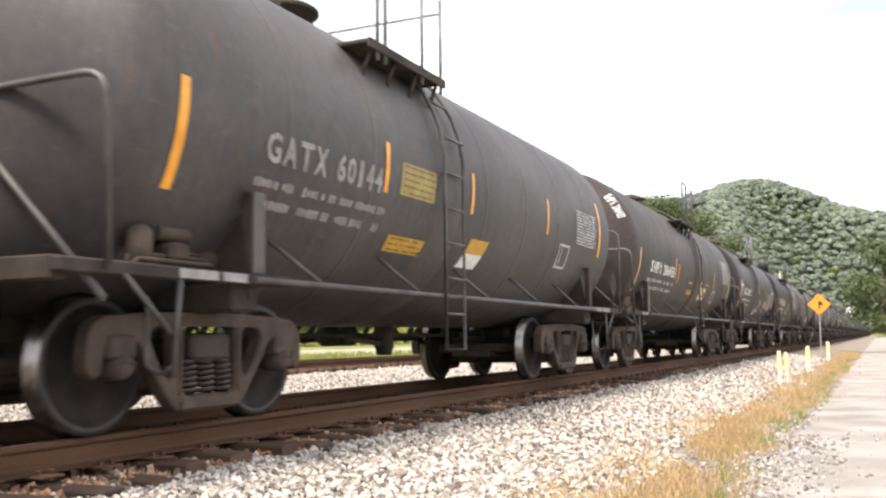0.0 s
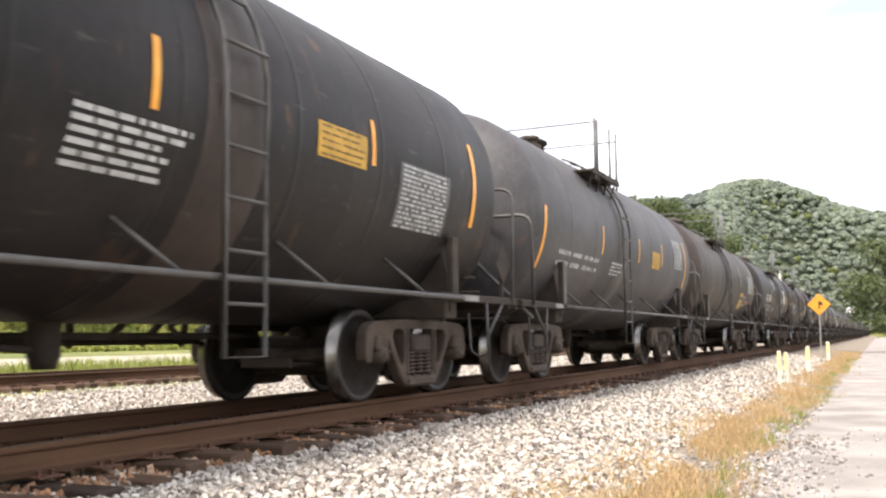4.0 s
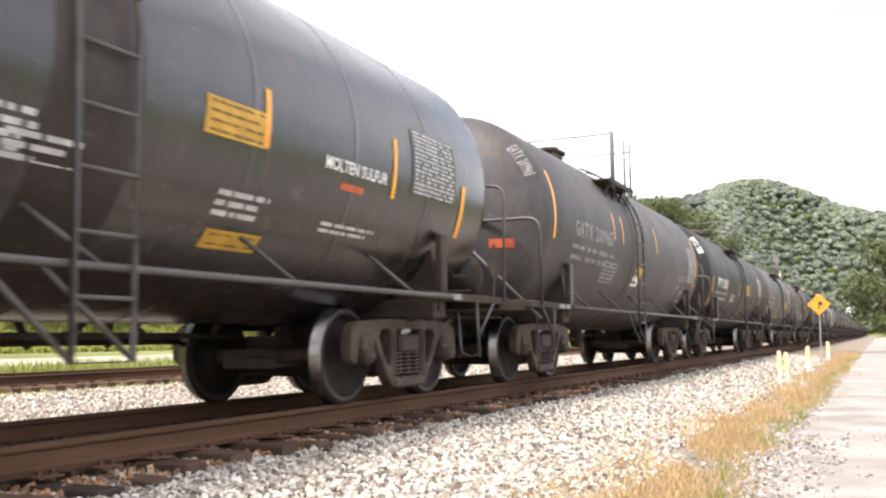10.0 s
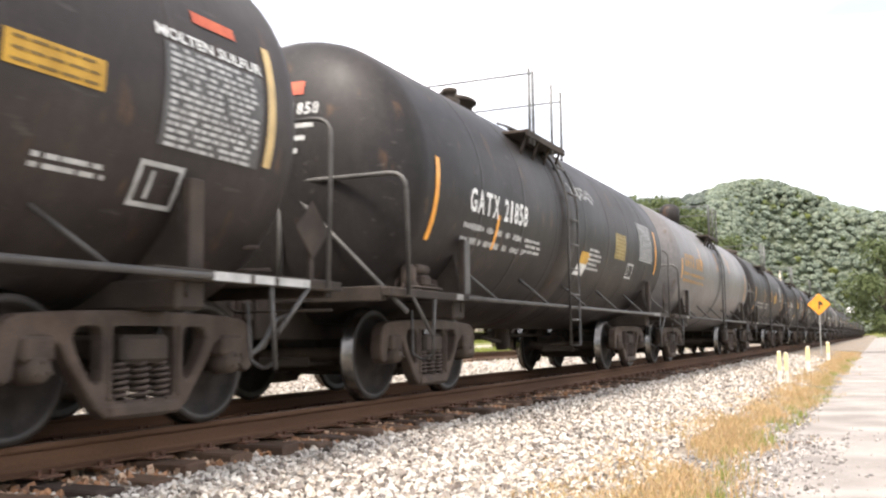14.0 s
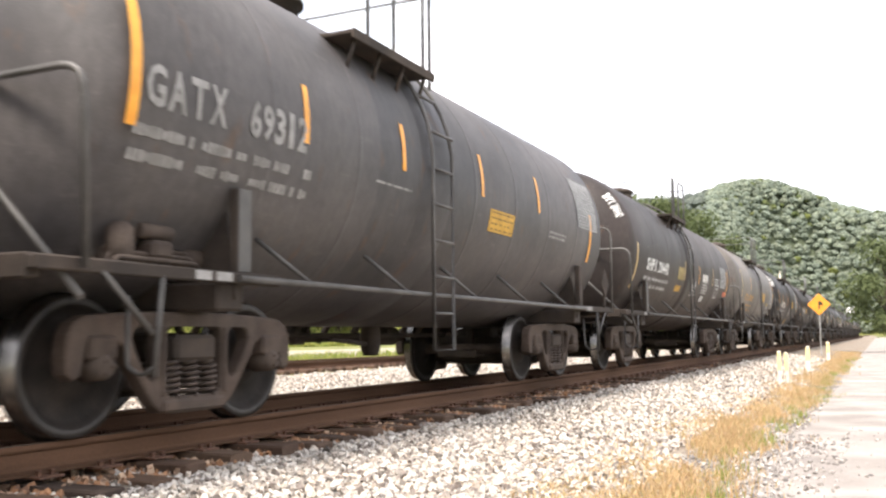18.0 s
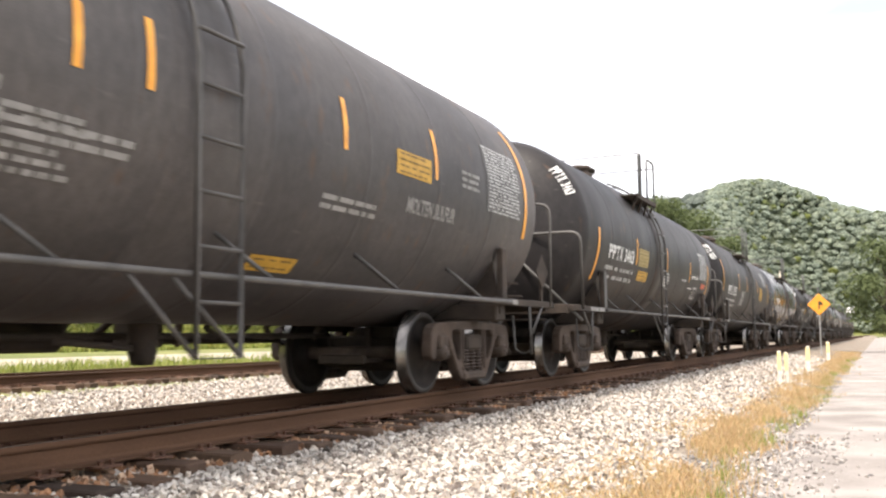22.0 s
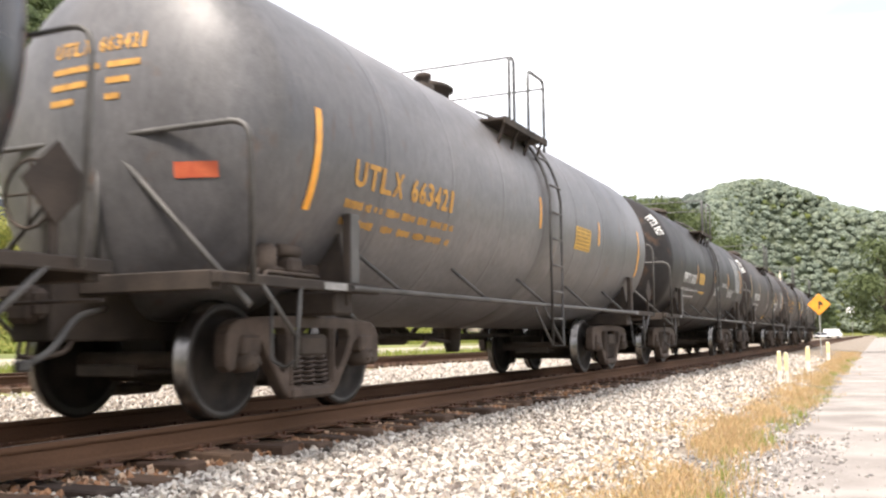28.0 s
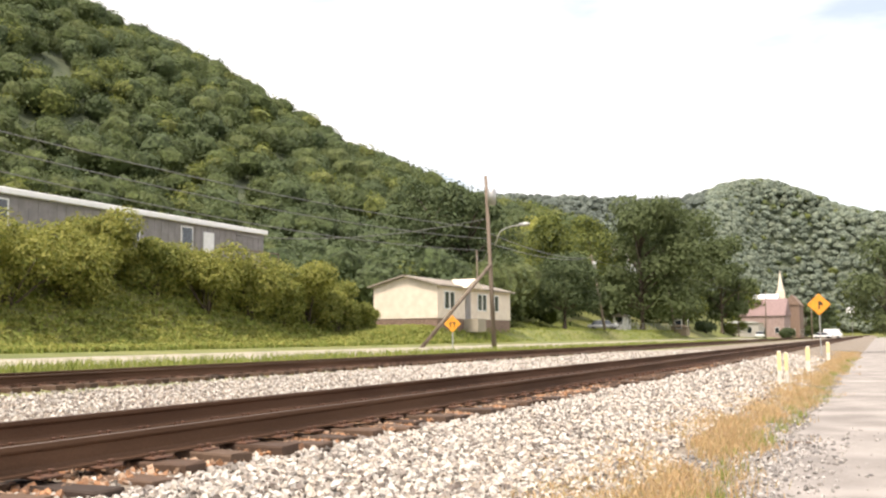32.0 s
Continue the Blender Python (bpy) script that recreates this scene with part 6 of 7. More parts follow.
# ---- poles, wires, signs ----
def utility_pole(label, x, y, h, lean=(0, 0), arm=False, can=False, lamp=False, r=0.15):
    z0 = float(land(x, y)) - 0.1
    t = thing("utility_pole", label, "utility pole", pose(x, y, z0))
    top = Vector((lean[0], lean[1], h))
    bm = bmesh.new()
    tube(bm, [(0, 0, -0.2), top * 0.5, top], [r, r * 0.85, r * 0.65], 10)
    part("pole", bm, M_POLE, t)
    if arm:
        bm = bmesh.new()
        box(bm, top.x - 1.1, top.x + 1.1, top.y - 0.06, top.y + 0.06, h - 0.7, h - 0.58, 0.01)
        for q in (-1, -0.4, 0.4, 1):
            lathe_at = (top.x + q, top.y, h - 0.58)
            tube(bm, [lathe_at, (lathe_at[0], lathe_at[1], h - 0.42)], 0.05, 6)
        part("cross_arm", bm, M_POLE, t)
    if can:
        bm = bmesh.new()
        lathe(bm, [(-0.5, 0.0), (-0.5, 0.24), (0.4, 0.26), (0.46, 0.2), (0.5, 0.0)], "Z", 16)
        part("transformer", bm, M_GALV, t, "pale grey transformer can", m=pose(top.x + 0.42, top.y - 0.1, h - 1.3))
    if lamp:
        bm = bmesh.new()
        tube(bm, bent([(0.1, 0, h * 0.60), (0.5, -0.1, h * 0.68), (1.2, -0.2, h * 0.70), (1.9, -0.3, h * 0.705)], 0.3), 0.035, 6)
        part("lamp_arm", bm, M_GALV, t)
        bm = bmesh.new()
        lathe(bm, [(-0.35, 0.0), (-0.3, 0.09), (0.1, 0.13), (0.3, 0.08), (0.35, 0.0)], "X", 12)
        part("lamp_head", bm, M_GALV, t, "grey street-lamp head", m=pose(2.1, -0.32, h * 0.705))
    return Vector((x, y, z0)) + top


def wire(label, a, b, sag, r=0.03, m=None):
    bm = bmesh.new()
    a, b = Vector(a), Vector(b)
    pts = [a.lerp(b, t) - Vector((0, 0, sag * 4 * t * (1 - t))) for t in np.linspace(0, 1, 22)]
    tube(bm, pts, r, 5)
    me = mesh_of("wire", bm, M_WIRE)
    tagged(new("wire", me), label, "wire", "overhead wires")


P0 = utility_pole("weathered wooden utility pole with transformer and street lamp", -20.5, 51.0, 10.6, (-0.45, 0.1), False, True, True)
P1 = utility_pole("leaning wooden utility pole beside the lawn", -29.5, 109.0, 9.5, (-1.7, 0.4), False, True, False, 0.15)
P2 = utility_pole("leaning wooden utility pole by the trees", -29.3, 150.0, 12.2, (-1.5, 0.4), False, False, False)
P3 = utility_pole("thin pale pole behind the house", -35.5, 84.0, 8.0, (0, 0), False, False, False, 0.09)
PL = utility_pole("weathered wooden utility pole on the bank", -29.0, 4.0, 11.0, (0, 0), True, False, False)
P4 = utility_pole("wooden utility pole by the street", -19.6, 187.0, 9.3, (0.4, 0), False)
# here the transformer can stands in for the pale lamp
P5 = utility_pole("tall thin wooden pole with a pale lamp", -26.3, 201.0, 12.0, (0.3, 0), False, True, False, 0.12)
# placed between the tracks to fit the camera's view
P6 = utility_pole("pale wooden pole between the tracks", -12.1, 200.0, 8.3, (0.1, 0), False, False, False, 0.14)
for dz, sg in ((-3.2, 0.9), (-3.8, 1.1), (-4.5, 1.3)):
    wire("thin sagging overhead wire", PL + Vector((0, 0, dz * 0.6)), P0 + Vector((0, 0, dz)), sg, 0.022)
for dz in (-3.4, -4.0):
    wire("thin sagging overhead wire", P0 + Vector((0, 0, dz)), P1 + Vector((0, 0, -0.3)), 0.6)
    wire("thin sagging overhead wire", P1 + Vector((0, 0, -0.4)), P2 + Vector((0, 0, -1.5)), 0.8)
    wire("thin sagging overhead wire", P2 + Vector((0, 0, -1.5)), P4 + Vector((0, 0, -0.5)), 1.0)
wire("service wire to the house", P0 + Vector((0, 0, -4.6)), P3 + Vector((0, 0, -0.6)), 0.5, 0.025)
wire("service wire to the house", P0 + Vector((0, 0, -2.6)), Vector((-38.6, 50.0, 8.2)), 0.6, 0.025)
# push brace against the pole
bm = bmesh.new()
a = Vector((-24.2, 48.6, float(land(-24.2, 48.6)) - 0.1))
tube(bm, [a, Vector((-20.62, 51.0, 5.6))], [0.12, 0.1], 8)
tagged(new("pole_brace", mesh_of("pole_brace", bm, M_POLE)), "sloping dark wooden brace against the utility pole", "pole brace")


def diamond_sign(label, x, y, post, side, turn, mark):
    z0 = float(max(land(x, y), 0.0 if x > -4 else 0.36)) - 0.05
    t = thing("road_sign", label, "road sign", pose(x, y, z0, 0, 0, turn), "diamond warning signs")
    bm = bmesh.new()
    box(bm, -0.03, 0.03, 0.012, 0.05, -0.2, post + side * 0.6, 0.005)
    part("post", bm, M_GALV, t)
    bm = bmesh.new()
    box(bm, -side / 2, side / 2, -0.004, 0.004, -side / 2, side / 2, 0.003)
    board = part("board", bm, M_SIGN, t, "orange-yellow diamond board", m=pose(0, 0, post + side * 0.707, 0, 45, 0))
    bm = bmesh.new()
    if mark == "arrows":
        for s in (-1, 1):
            tube(bm, bent([(s * 0.10, -0.006, -0.14), (s * 0.10, -0.006, 0.02), (s * 0.05, -0.006, 0.10)], 0.06), 0.022, 6)
            box(bm, s * 0.1 - 0.06, s * 0.1 + 0.06, -0.012, -0.006, 0.0, 0.06)
    else:
        box(bm, -0.03, 0.03, -0.012, -0.006, -0.26, 0.12)
        box(bm, -0.11, 0.11, -0.012, -0.006, 0.06, 0.16, m=pose(0, 0, 0, 0, 45, 0))
        box(bm, 0.02, 0.2, -0.012, -0.006, -0.04, 0.02)
    part("symbol", bm, M_BLACK, board, m=pose(0, 0, 0, 0, -45, 0))
    bm = bmesh.new()
    tube(bm, [(0, -0.012, post + side * 0.3), (0, 0.02, post + side * 0.3)], 0.012, 6)
    part("bolt", bm, M_GALV, t)


diamond_sign("orange-yellow diamond warning sign on a grey post by the verge", -2.72, 51.5, 2.24, 0.80, 0, "bend")
diamond_sign("orange-yellow diamond warning sign on a thin post by the road", -18.66, 41.0, 1.15, 0.60, 10, "arrows")


def marker_post(x, y, h, w):
    z0 = float(bed_height(x)) - 0.03
    t = thing("marker_post", "white and yellow marker post in the dry verge", "marker post", pose(x, y, z0), "marker posts along the verge")
    bm = bmesh.new()
    box(bm, -w / 2, w / 2, -0.02, 0.02, -0.1, h, 0.012)
    part("post", bm, M_POSTW, t)
    bm = bmesh.new()
    box(bm, -w / 2 - 0.004, w / 2 + 0.004, -0.026, 0.026, h * 0.45, h - 0.03, 0.008)
    part("sleeve", bm, M_POSTY, t, "yellow reflective sleeve")


for x, y, h, w in ((-2.05, 22.1, 0.80, 0.075), (-1.93, 22.4, 0.78, 0.07), (-2.0, 30.5, 0.80, 0.11), (-1.98, 42.5, 0.85, 0.13)):
    marker_post(x, y, h, w)


def parked_car(label, x, y, turn, mat, z0=None, tall=False):
    z0 = (float(bed_height(x)) if x > -20 else float(land(x, y))) if z0 is None else z0
    t = thing("van" if tall else "car", label, "van" if tall else "car", pose(x, y, z0, 0, 0, turn), "parked vehicles in the village")
    top, roof = (1.2, 2.3) if tall else (0.85, 1.45)
    bm = bmesh.new()
    box(bm, -0.88, 0.88, -2.2, 2.2, 0.3, top, 0.12)
    part("body", bm, mat, t)
    bm = bmesh.new()      # glazed cabin, drawn in towards the roof
    low = [(-0.82, -1.4 if not tall else -1.9, top - 0.02), (0.82, -1.4 if not tall else -1.9, top - 0.02), (0.82, 1.7 if not tall else 2.15, top - 0.02), (-0.82, 1.7 if not tall else 2.15, top - 0.02)]
    high = [(px_ * 0.82, py_ * (0.62 if not tall else 0.86) + 0.15, roof - 0.05) for px_, py_, _ in low]
    v = [bm.verts.new(p) for p in low + high]
    for f in ((0, 1, 5, 4), (1, 2, 6, 5), (2, 3, 7, 6), (3, 0, 4, 7), (4, 5, 6, 7)):
        bm.faces.new([v[i] for i in f])
    cabin = part("cabin", bm, mat if tall else M_GLASS, t, "" if tall else "dark glazed cabin")
    bm = bmesh.new()
    box(bm, -0.68, 0.68, high[0][1], high[2][1], roof - 0.06, roof, 0.02)
    part("roof", bm, mat, cabin)
    for sx in (-0.8, 0.8):
        for sy in (-1.35, 1.35):
            bm = bmesh.new()
            lathe(bm, [(-0.1, 0.0), (-0.1, 0.3), (0.1, 0.3), (0.1, 0.0)], "X", 16)
            part("tyre", bm, M_TYRE, t, m=pose(sx, sy, 0.3))


parked_car("white car parked by the village street", -22.5, 205, 0, M_CAR)
# next two stand between the tracks, where they fit the camera's view
parked_car("white van standing between the tracks", -10.4, 250, 80, M_CAR, None, True)
parked_car("white car standing between the tracks", -11.9, 236, 75, M_CAR)
parked_car("silver car parked beside the lawn", -34.9, 128, 95, M_GREYCAR)
# white sign board on its post down the line
t = thing("sign_board", "plain white sign board on a steel post", "sign board", pose(-9.8, 420.0, 0.2))
bm = bmesh.new()
tube(bm, [(0, 0, -0.1), (0, 0, 12.4)], 0.16, 8)
part("post", bm, M_GALV, t)
bm = bmesh.new()
box(bm, -2.1, 2.1, -0.35, -0.17, 9.7, 12.4, 0.03)
part("board", bm, M_TRIM, t)
# flat piece of dark board on the lane's edge
bm = bmesh.new()
box(bm, -0.17, 0.17, -0.05, 0.05, 0.0, 0.025, 0.006)
part("scrap_board", bm, M_TIE, None, "", m=pose(-0.9, 11.1, 0.012, 0, 0, 4))
tagged(bpy.data.objects["scrap_board"], "dark scrap of wood lying on the lane's edge", "scrap wood")

# cars from front to tail; the first two added unseen, for shadow and reflections
tank_car(-17.00, 8.90, "", "grey", "S -5.2 0.1 -0.76|S -2.3 0.12 -0.33|S 0.2 0.15 -0.3|S 2.2 0.2 -0.25|Py 1.3 2.0 0.0 -0.33|Pg 3.4 4.4 0.45 -0.2|Pt -1.6 -0.8 -0.4 -0.65|T -4.4 -2.5 -0.05 -0.3", "white")
tank_car(-3.60, 8.90, "", "grey", "S -5.2 0.1 -0.76|S -2.3 0.12 -0.33|S 0.2 0.15 -0.3|S 2.2 0.2 -0.25|Py 1.3 2.0 0.0 -0.33|Pg 3.4 4.4 0.45 -0.2|Pt -1.6 -0.8 -0.4 -0.65|T -4.4 -2.5 -0.05 -0.3", "white")
tank_car(9.74, 8.55, "GATX 60144", "grey", "T -4.23 -2.45 -0.13 -0.36|S -5.13 0.04 -0.71|S -2.39 0.12 -0.34|S -0.42 0.14 -0.31|S 2.15 0.19 -0.28|Pd -2.11 -1.37 -0.01 -0.32|Py -2.09 -1.33 -0.71 -0.88|Pw -0.30 0.21 -0.57 -0.93|Pg 3.42 4.51 0.22 -0.30|Po 2.77 3.38 -0.35 -0.71", "faint", gear=True, ladder_at=-1.27)
tank_car(23.03, 10.04, "SHPX 206433", "brown", "T -4.80 -2.45 -0.17 -0.40|S -5.72 -0.01 -0.86|S -2.33 0.03 -0.41|S -2.01 -0.07 -0.49|Pt -0.62 -0.14 -0.38 -0.45|Py -0.62 -0.05 -0.59 -0.70|S 1.01 0.01 -0.45|Pk 1.05 1.85 -0.46 -0.78|S 2.88 0.00 -0.44|Po 2.90 3.56 -0.47 -0.82|Pg 4.32 5.53 0.47 -0.20|Pt 1.62 2.23 -0.34 -0.38|S 5.56 0.17 -0.59", "white", hung=1, style=1, tank_end="yes", gear=True, ladder_at=0.18)
tank_car(36.41, 8.51, "GATX 60387", "black", "T -4.28 -2.47 -0.08 -0.32|S -5.06 0.11 -0.76|S -2.22 0.16 -0.31|S -0.02 0.19 -0.27|Pt -0.08 1.18 -0.35 -0.83|Pw -0.43 -0.05 -0.77 -0.98|Pc -4.93 -4.47 0.13 -0.36|S 2.45 0.08 -0.37|Py 1.92 2.44 -0.38 -0.62|Pg 3.04 4.01 -0.05 -0.71|Pt 2.54 2.92 -0.41 -0.63|Pc 4.32 4.68 0.18 -0.23|S 4.84 0.14 -0.71|Pr 4.33 4.66 -0.36 -0.46|Pt 2.06 2.39 -0.72 -0.83", "white", low=True, ladder_at=-1.19)
tank_car(49.36, 9.11, "GATX  21861", "black", "T -4.60 -2.48 -0.02 -0.32|S -5.31 0.03 -0.84|S -3.51 -0.25 -0.70|S -1.63 -0.25 -0.70|S 2.03 -0.29 -0.72|S 4.96 0.26 -0.53|Py -1.00 -0.20 -0.91 -1.06|Pg 2.94 4.70 0.63 -0.38|Pt -1.39 -0.70 -0.49 -0.71|Pg 1.94 2.79 0.08 -0.22|Pz -0.99 -0.11 -0.11 -0.44", "white", dome=True, style=1, low=True, gear=True, ladder_at=0.06)
tank_car(62.20, 8.46, "GATX  60378", "grey", "T -5.01 -3.09 0.02 -0.20|S -5.13 0.49 -0.41|S -2.23 0.44 -0.05|S 0.49 0.42 -0.09|S 2.47 0.49 -0.03|Pd -0.24 0.54 -0.07 -0.42|Pg 3.51 4.61 0.43 -0.17|Pw 0.35 1.01 -0.54 -0.92|Pt -2.27 -1.43 -0.20 -0.36", "faint", gear=True, ladder_at=-1.22)
tank_car(74.72, 8.64, "GATX 60075", "black", "T -4.26 -2.39 -0.03 -0.30|S -5.01 0.15 -0.73|S -2.33 0.20 -0.25|S -0.26 0.23 -0.24|S 2.48 0.27 -0.14|Py 1.58 2.63 0.09 -0.20|Pg 3.00 4.96 -0.01 -0.63|Pt -0.87 0.42 -0.30 -0.71", "white", style=1, low=True, ladder_at=0.36)
tank_car(87.10, 8.60, "", "grey", "S -5.2 0.1 -0.76|S -2.3 0.12 -0.33|S 0.2 0.15 -0.3|S 2.2 0.2 -0.25|Py 1.3 2.0 0.0 -0.33|Pg 3.4 4.4 0.45 -0.2|Pt -1.6 -0.8 -0.4 -0.65|T -4.4 -2.5 -0.05 -0.3", "white")
tank_car(99.56, 8.80, "", "brown", "S 1.80 0.53 -0.13|S 4.84 0.68 -0.26|Py 1.98 2.65 -0.51 -0.83|Py 1.99 2.69 -0.30 -0.42|Pg 3.60 4.71 0.33 -0.25|Po 2.88 3.34 -0.39 -0.70|Pr 3.66 4.01 -0.52 -0.64", "white")
tank_car(113.11, 8.98, "GATX  30548", "black", "T -4.13 -2.35 -0.03 -0.33|S -1.96 0.17 -0.30|Pl 3.12 4.32 0.40 -0.25|Pg 1.99 2.75 -0.00 -0.28|S 1.14 0.25 -0.23|Pt -1.36 -0.71 -0.51 -0.65|Pt -1.22 -0.92 -0.15 -0.27|Po 3.09 3.74 -0.35 -0.62|S 4.79 0.20 -0.56|Pz -1.35 -0.29 0.68 0.18|Py -0.65 0.13 -1.01 -1.06", "white", dome=False, ladder_at=0.22)
tank_car(126.00, 8.86, "TILX 135326", "black", "T -4.44 -3.25 -0.07 -0.31|S -5.42 0.50 -0.43|S -2.26 0.31 -0.17|Pt -2.71 -1.41 -0.29 -0.61|S 0.89 0.19 -0.26|S 2.43 0.23 -0.23|Py 1.42 2.21 -0.40 -0.66|Pg 3.55 4.55 0.07 -0.55|Po 3.09 3.48 -0.33 -0.63|Wm 3.72 4.50 0.40 0.30|Pr 3.83 4.37 0.65 0.52|Pt 3.85 4.37 0.22 0.10|S 4.70 0.54 -0.43|Pt 0.09 0.58 -0.41 -0.48|Pt 0.19 0.60 -0.58 -0.69", "white", belt=(-3.2, 1.3), ladder_at=-1.23)
tank_car(138.90, 8.97, "GATX  22105", "black", "T -4.37 -2.47 -0.04 -0.30|S -5.44 -0.05 -0.85|S -2.60 -0.30 -0.71|S 0.42 -0.26 -0.68|Pg 1.27 2.03 0.08 -0.27|Pg 2.73 4.04 0.44 -0.26|Pw 0.44 1.15 -0.49 -0.86|Po 2.57 3.26 -0.36 -0.65|Pt -2.48 -1.72 -0.47 -0.70", "white", ladder_at=-1.23)
tank_car(151.94, 8.60, "GATX 60481", "grey", "T -4.95 -3.15 0.09 -0.18|S -5.01 0.20 -0.68|S -2.05 0.01 -0.44|S 0.64 0.04 -0.41|S 2.72 0.06 -0.42|Py 1.77 2.57 -0.16 -0.47|Pg 3.72 4.86 0.63 -0.34|Po 3.51 4.07 -0.15 -0.48|Pt -3.11 -2.27 0.02 -0.15", "faint", gear=True, ladder_at=-1.1)
tank_car(165.92, 9.19, "TCIX 6230", "brown", "T -4.31 -2.94 -0.00 -0.26|S -3.64 0.07 -0.37|S -1.56 0.11 -0.35|S 1.19 0.14 -0.30|Po -2.79 -2.52 0.00 -0.27|Py -1.74 -1.01 -0.76 -0.94|Py 0.94 1.85 -0.33 -0.72|Po 2.03 2.62 -0.22 -0.54|Po 2.89 3.57 -0.22 -0.57|Pl 4.03 5.14 0.14 -0.45|S 3.82 0.19 -0.20|S 5.43 0.82 -0.36", "white", hung=1, ladder_at=-0.42)
tank_car(179.73, 9.40, "PPTX 3645", "gloss", "T -4.80 -2.95 -0.01 -0.28|S -5.44 0.35 -0.55|S -3.84 0.21 -0.25|S -1.49 0.27 -0.22|Pt -1.16 -0.32 -0.41 -0.69|Py 0.88 1.57 -0.02 -0.28|S 1.57 0.17 -0.27|Wm 2.38 3.42 -0.17 -0.28|Pr 2.65 3.03 -0.36 -0.42|Pg 3.90 4.90 0.36 -0.27|S 3.55 0.18 -0.38|Pt 1.18 1.83 -0.61 -0.84|Py 1.23 1.87 -0.93 -1.09|Pt 2.54 3.54 -0.70 -0.82|S 5.10 -0.05 -0.61|Pt -0.60 -0.01 -0.53 -0.73", "white", hung=1, style=1, ladder_at=-0.26)
tank_car(193.47, 9.35, "GATX 209965", "mid", "T -4.55 -2.40 0.07 -0.17|S -5.50 0.67 -0.30|S -2.28 0.44 -0.04|S -1.72 0.43 -0.07|S 1.03 0.50 -0.01|Pw -0.59 -0.09 -0.39 -0.76|Pt -2.75 -1.67 -0.41 -0.81|Pg 4.36 5.23 0.40 -0.42|Wm 3.39 4.22 -0.27 -0.46|Pt 3.82 4.29 -0.16 -0.19|Pt 3.98 4.33 -0.54 -0.56|Po 3.95 4.30 -0.67 -0.93|S 5.35 0.63 -0.28|Pr 5.09 5.40 -0.42 -0.50|Pt 3.35 3.77 -0.52 -0.65", "faint", hung=1, tank_end="yes", low=True, ladder_at=-0.87)
tank_car(207.23, 9.76, "PPTX 3281", "black", "T -4.80 -3.04 -0.05 -0.31|S -5.62 -0.05 -0.91|S -2.90 -0.00 -0.45|S -0.33 0.03 -0.41|Py 1.38 2.21 0.01 -0.34|S 2.68 0.11 -0.37|Pg 4.46 5.85 0.43 -0.25|Pt -2.00 -1.13 -0.40 -0.67", "white", style=1, tank_end="yes", ladder_at=0.24)
tank_car(220.67, 8.50, "GATX 60157", "grey", "T -4.83 -3.07 0.07 -0.17|S -5.04 0.20 -0.67|S -3.01 0.02 -0.42|S -0.64 0.06 -0.39|S 1.04 0.10 -0.37|Py 2.16 3.00 -0.14 -0.44|Py -0.63 0.12 -0.82 -0.98|Pg 3.62 4.75 0.57 -0.11", "faint", dome=False, ladder_at=0.19)
tank_car(233.84, 9.32, "GATX 210033", "mid", "T -4.54 -2.48 0.04 -0.19|S -5.49 0.60 -0.35|S -2.38 0.41 -0.04|Pt -2.62 -1.57 -0.39 -0.81|S -1.34 0.23 -0.14|S 1.06 0.38 -0.07|Py 1.91 2.61 0.06 -0.15|S 2.73 0.42 -0.07|Pw -0.31 0.08 -0.46 -0.84|Pt 0.88 1.90 -0.48 -0.68|Wm 3.05 4.11 -0.23 -0.27|Pg 4.17 4.77 0.39 -0.45|S 5.32 0.96 -0.56|Po 3.66 4.09 -0.61 -0.81|Pt 2.77 4.06 -0.47 -0.57|Pt -1.66 -1.25 -0.50 -0.69|Py 0.29 0.95 -1.15 -1.28", "faint", hung=1, tank_end="yes", ladder_at=-0.8)
tank_car(247.19, 8.35, "TILX 135471", "brown", "T -4.00 -2.27 -0.01 -0.26|S -2.27 0.24 -0.22|S -0.14 0.27 -0.19|Po -2.04 -1.79 0.02 -0.26|Pz -2.47 -1.16 -0.37 -0.89|Pt -1.06 -0.40 -0.55 -0.93|Py 2.61 3.31 -0.05 -0.23|S 4.93 0.50 -0.41|Pg 3.80 4.82 0.23 -0.44|Wm 3.73 4.93 0.33 0.25|Pr 4.12 4.57 0.54 0.45|Po 3.71 4.11 -0.55 -0.86|Pt 2.92 3.55 -0.63 -0.75", "white", style=2, ladder_at=0.47)
tank_car(260.25, 8.94, "GATX 21858", "black", "T -4.45 -2.59 -0.01 -0.28|S -5.28 0.17 -0.69|S -3.56 -0.23 -0.65|Pw -0.15 0.32 -0.37 -0.75|Pt 0.29 1.04 -0.28 -0.65|Pd 1.78 2.47 0.09 -0.34|Pg 3.48 5.20 0.47 -0.26|Po 2.72 3.37 -0.36 -0.64|Pz -0.67 0.63 0.68 0.40|Pt -2.50 -1.82 -0.40 -0.61", "white", gear=True, ladder_at=-1.06)
tank_car(273.67, 9.65, "GATX 6020", "cool", "T -5.43 -2.95 0.25 -0.06|S -5.72 0.10 -0.35|S -3.18 0.55 0.06|S -0.54 0.63 0.10|S 1.71 0.82 0.17", "orange", dome=True, style=2, ladder_at=-0.15)
tank_car(287.22, 9.00, "", "black", "S -5.2 0.1 -0.76|S -2.3 0.12 -0.33|S 0.2 0.15 -0.3|S 2.2 0.2 -0.25|Py 1.3 2.0 0.0 -0.33|Pg 3.4 4.4 0.45 -0.2|Pt -1.6 -0.8 -0.4 -0.65|T -4.4 -2.5 -0.05 -0.3", "white")
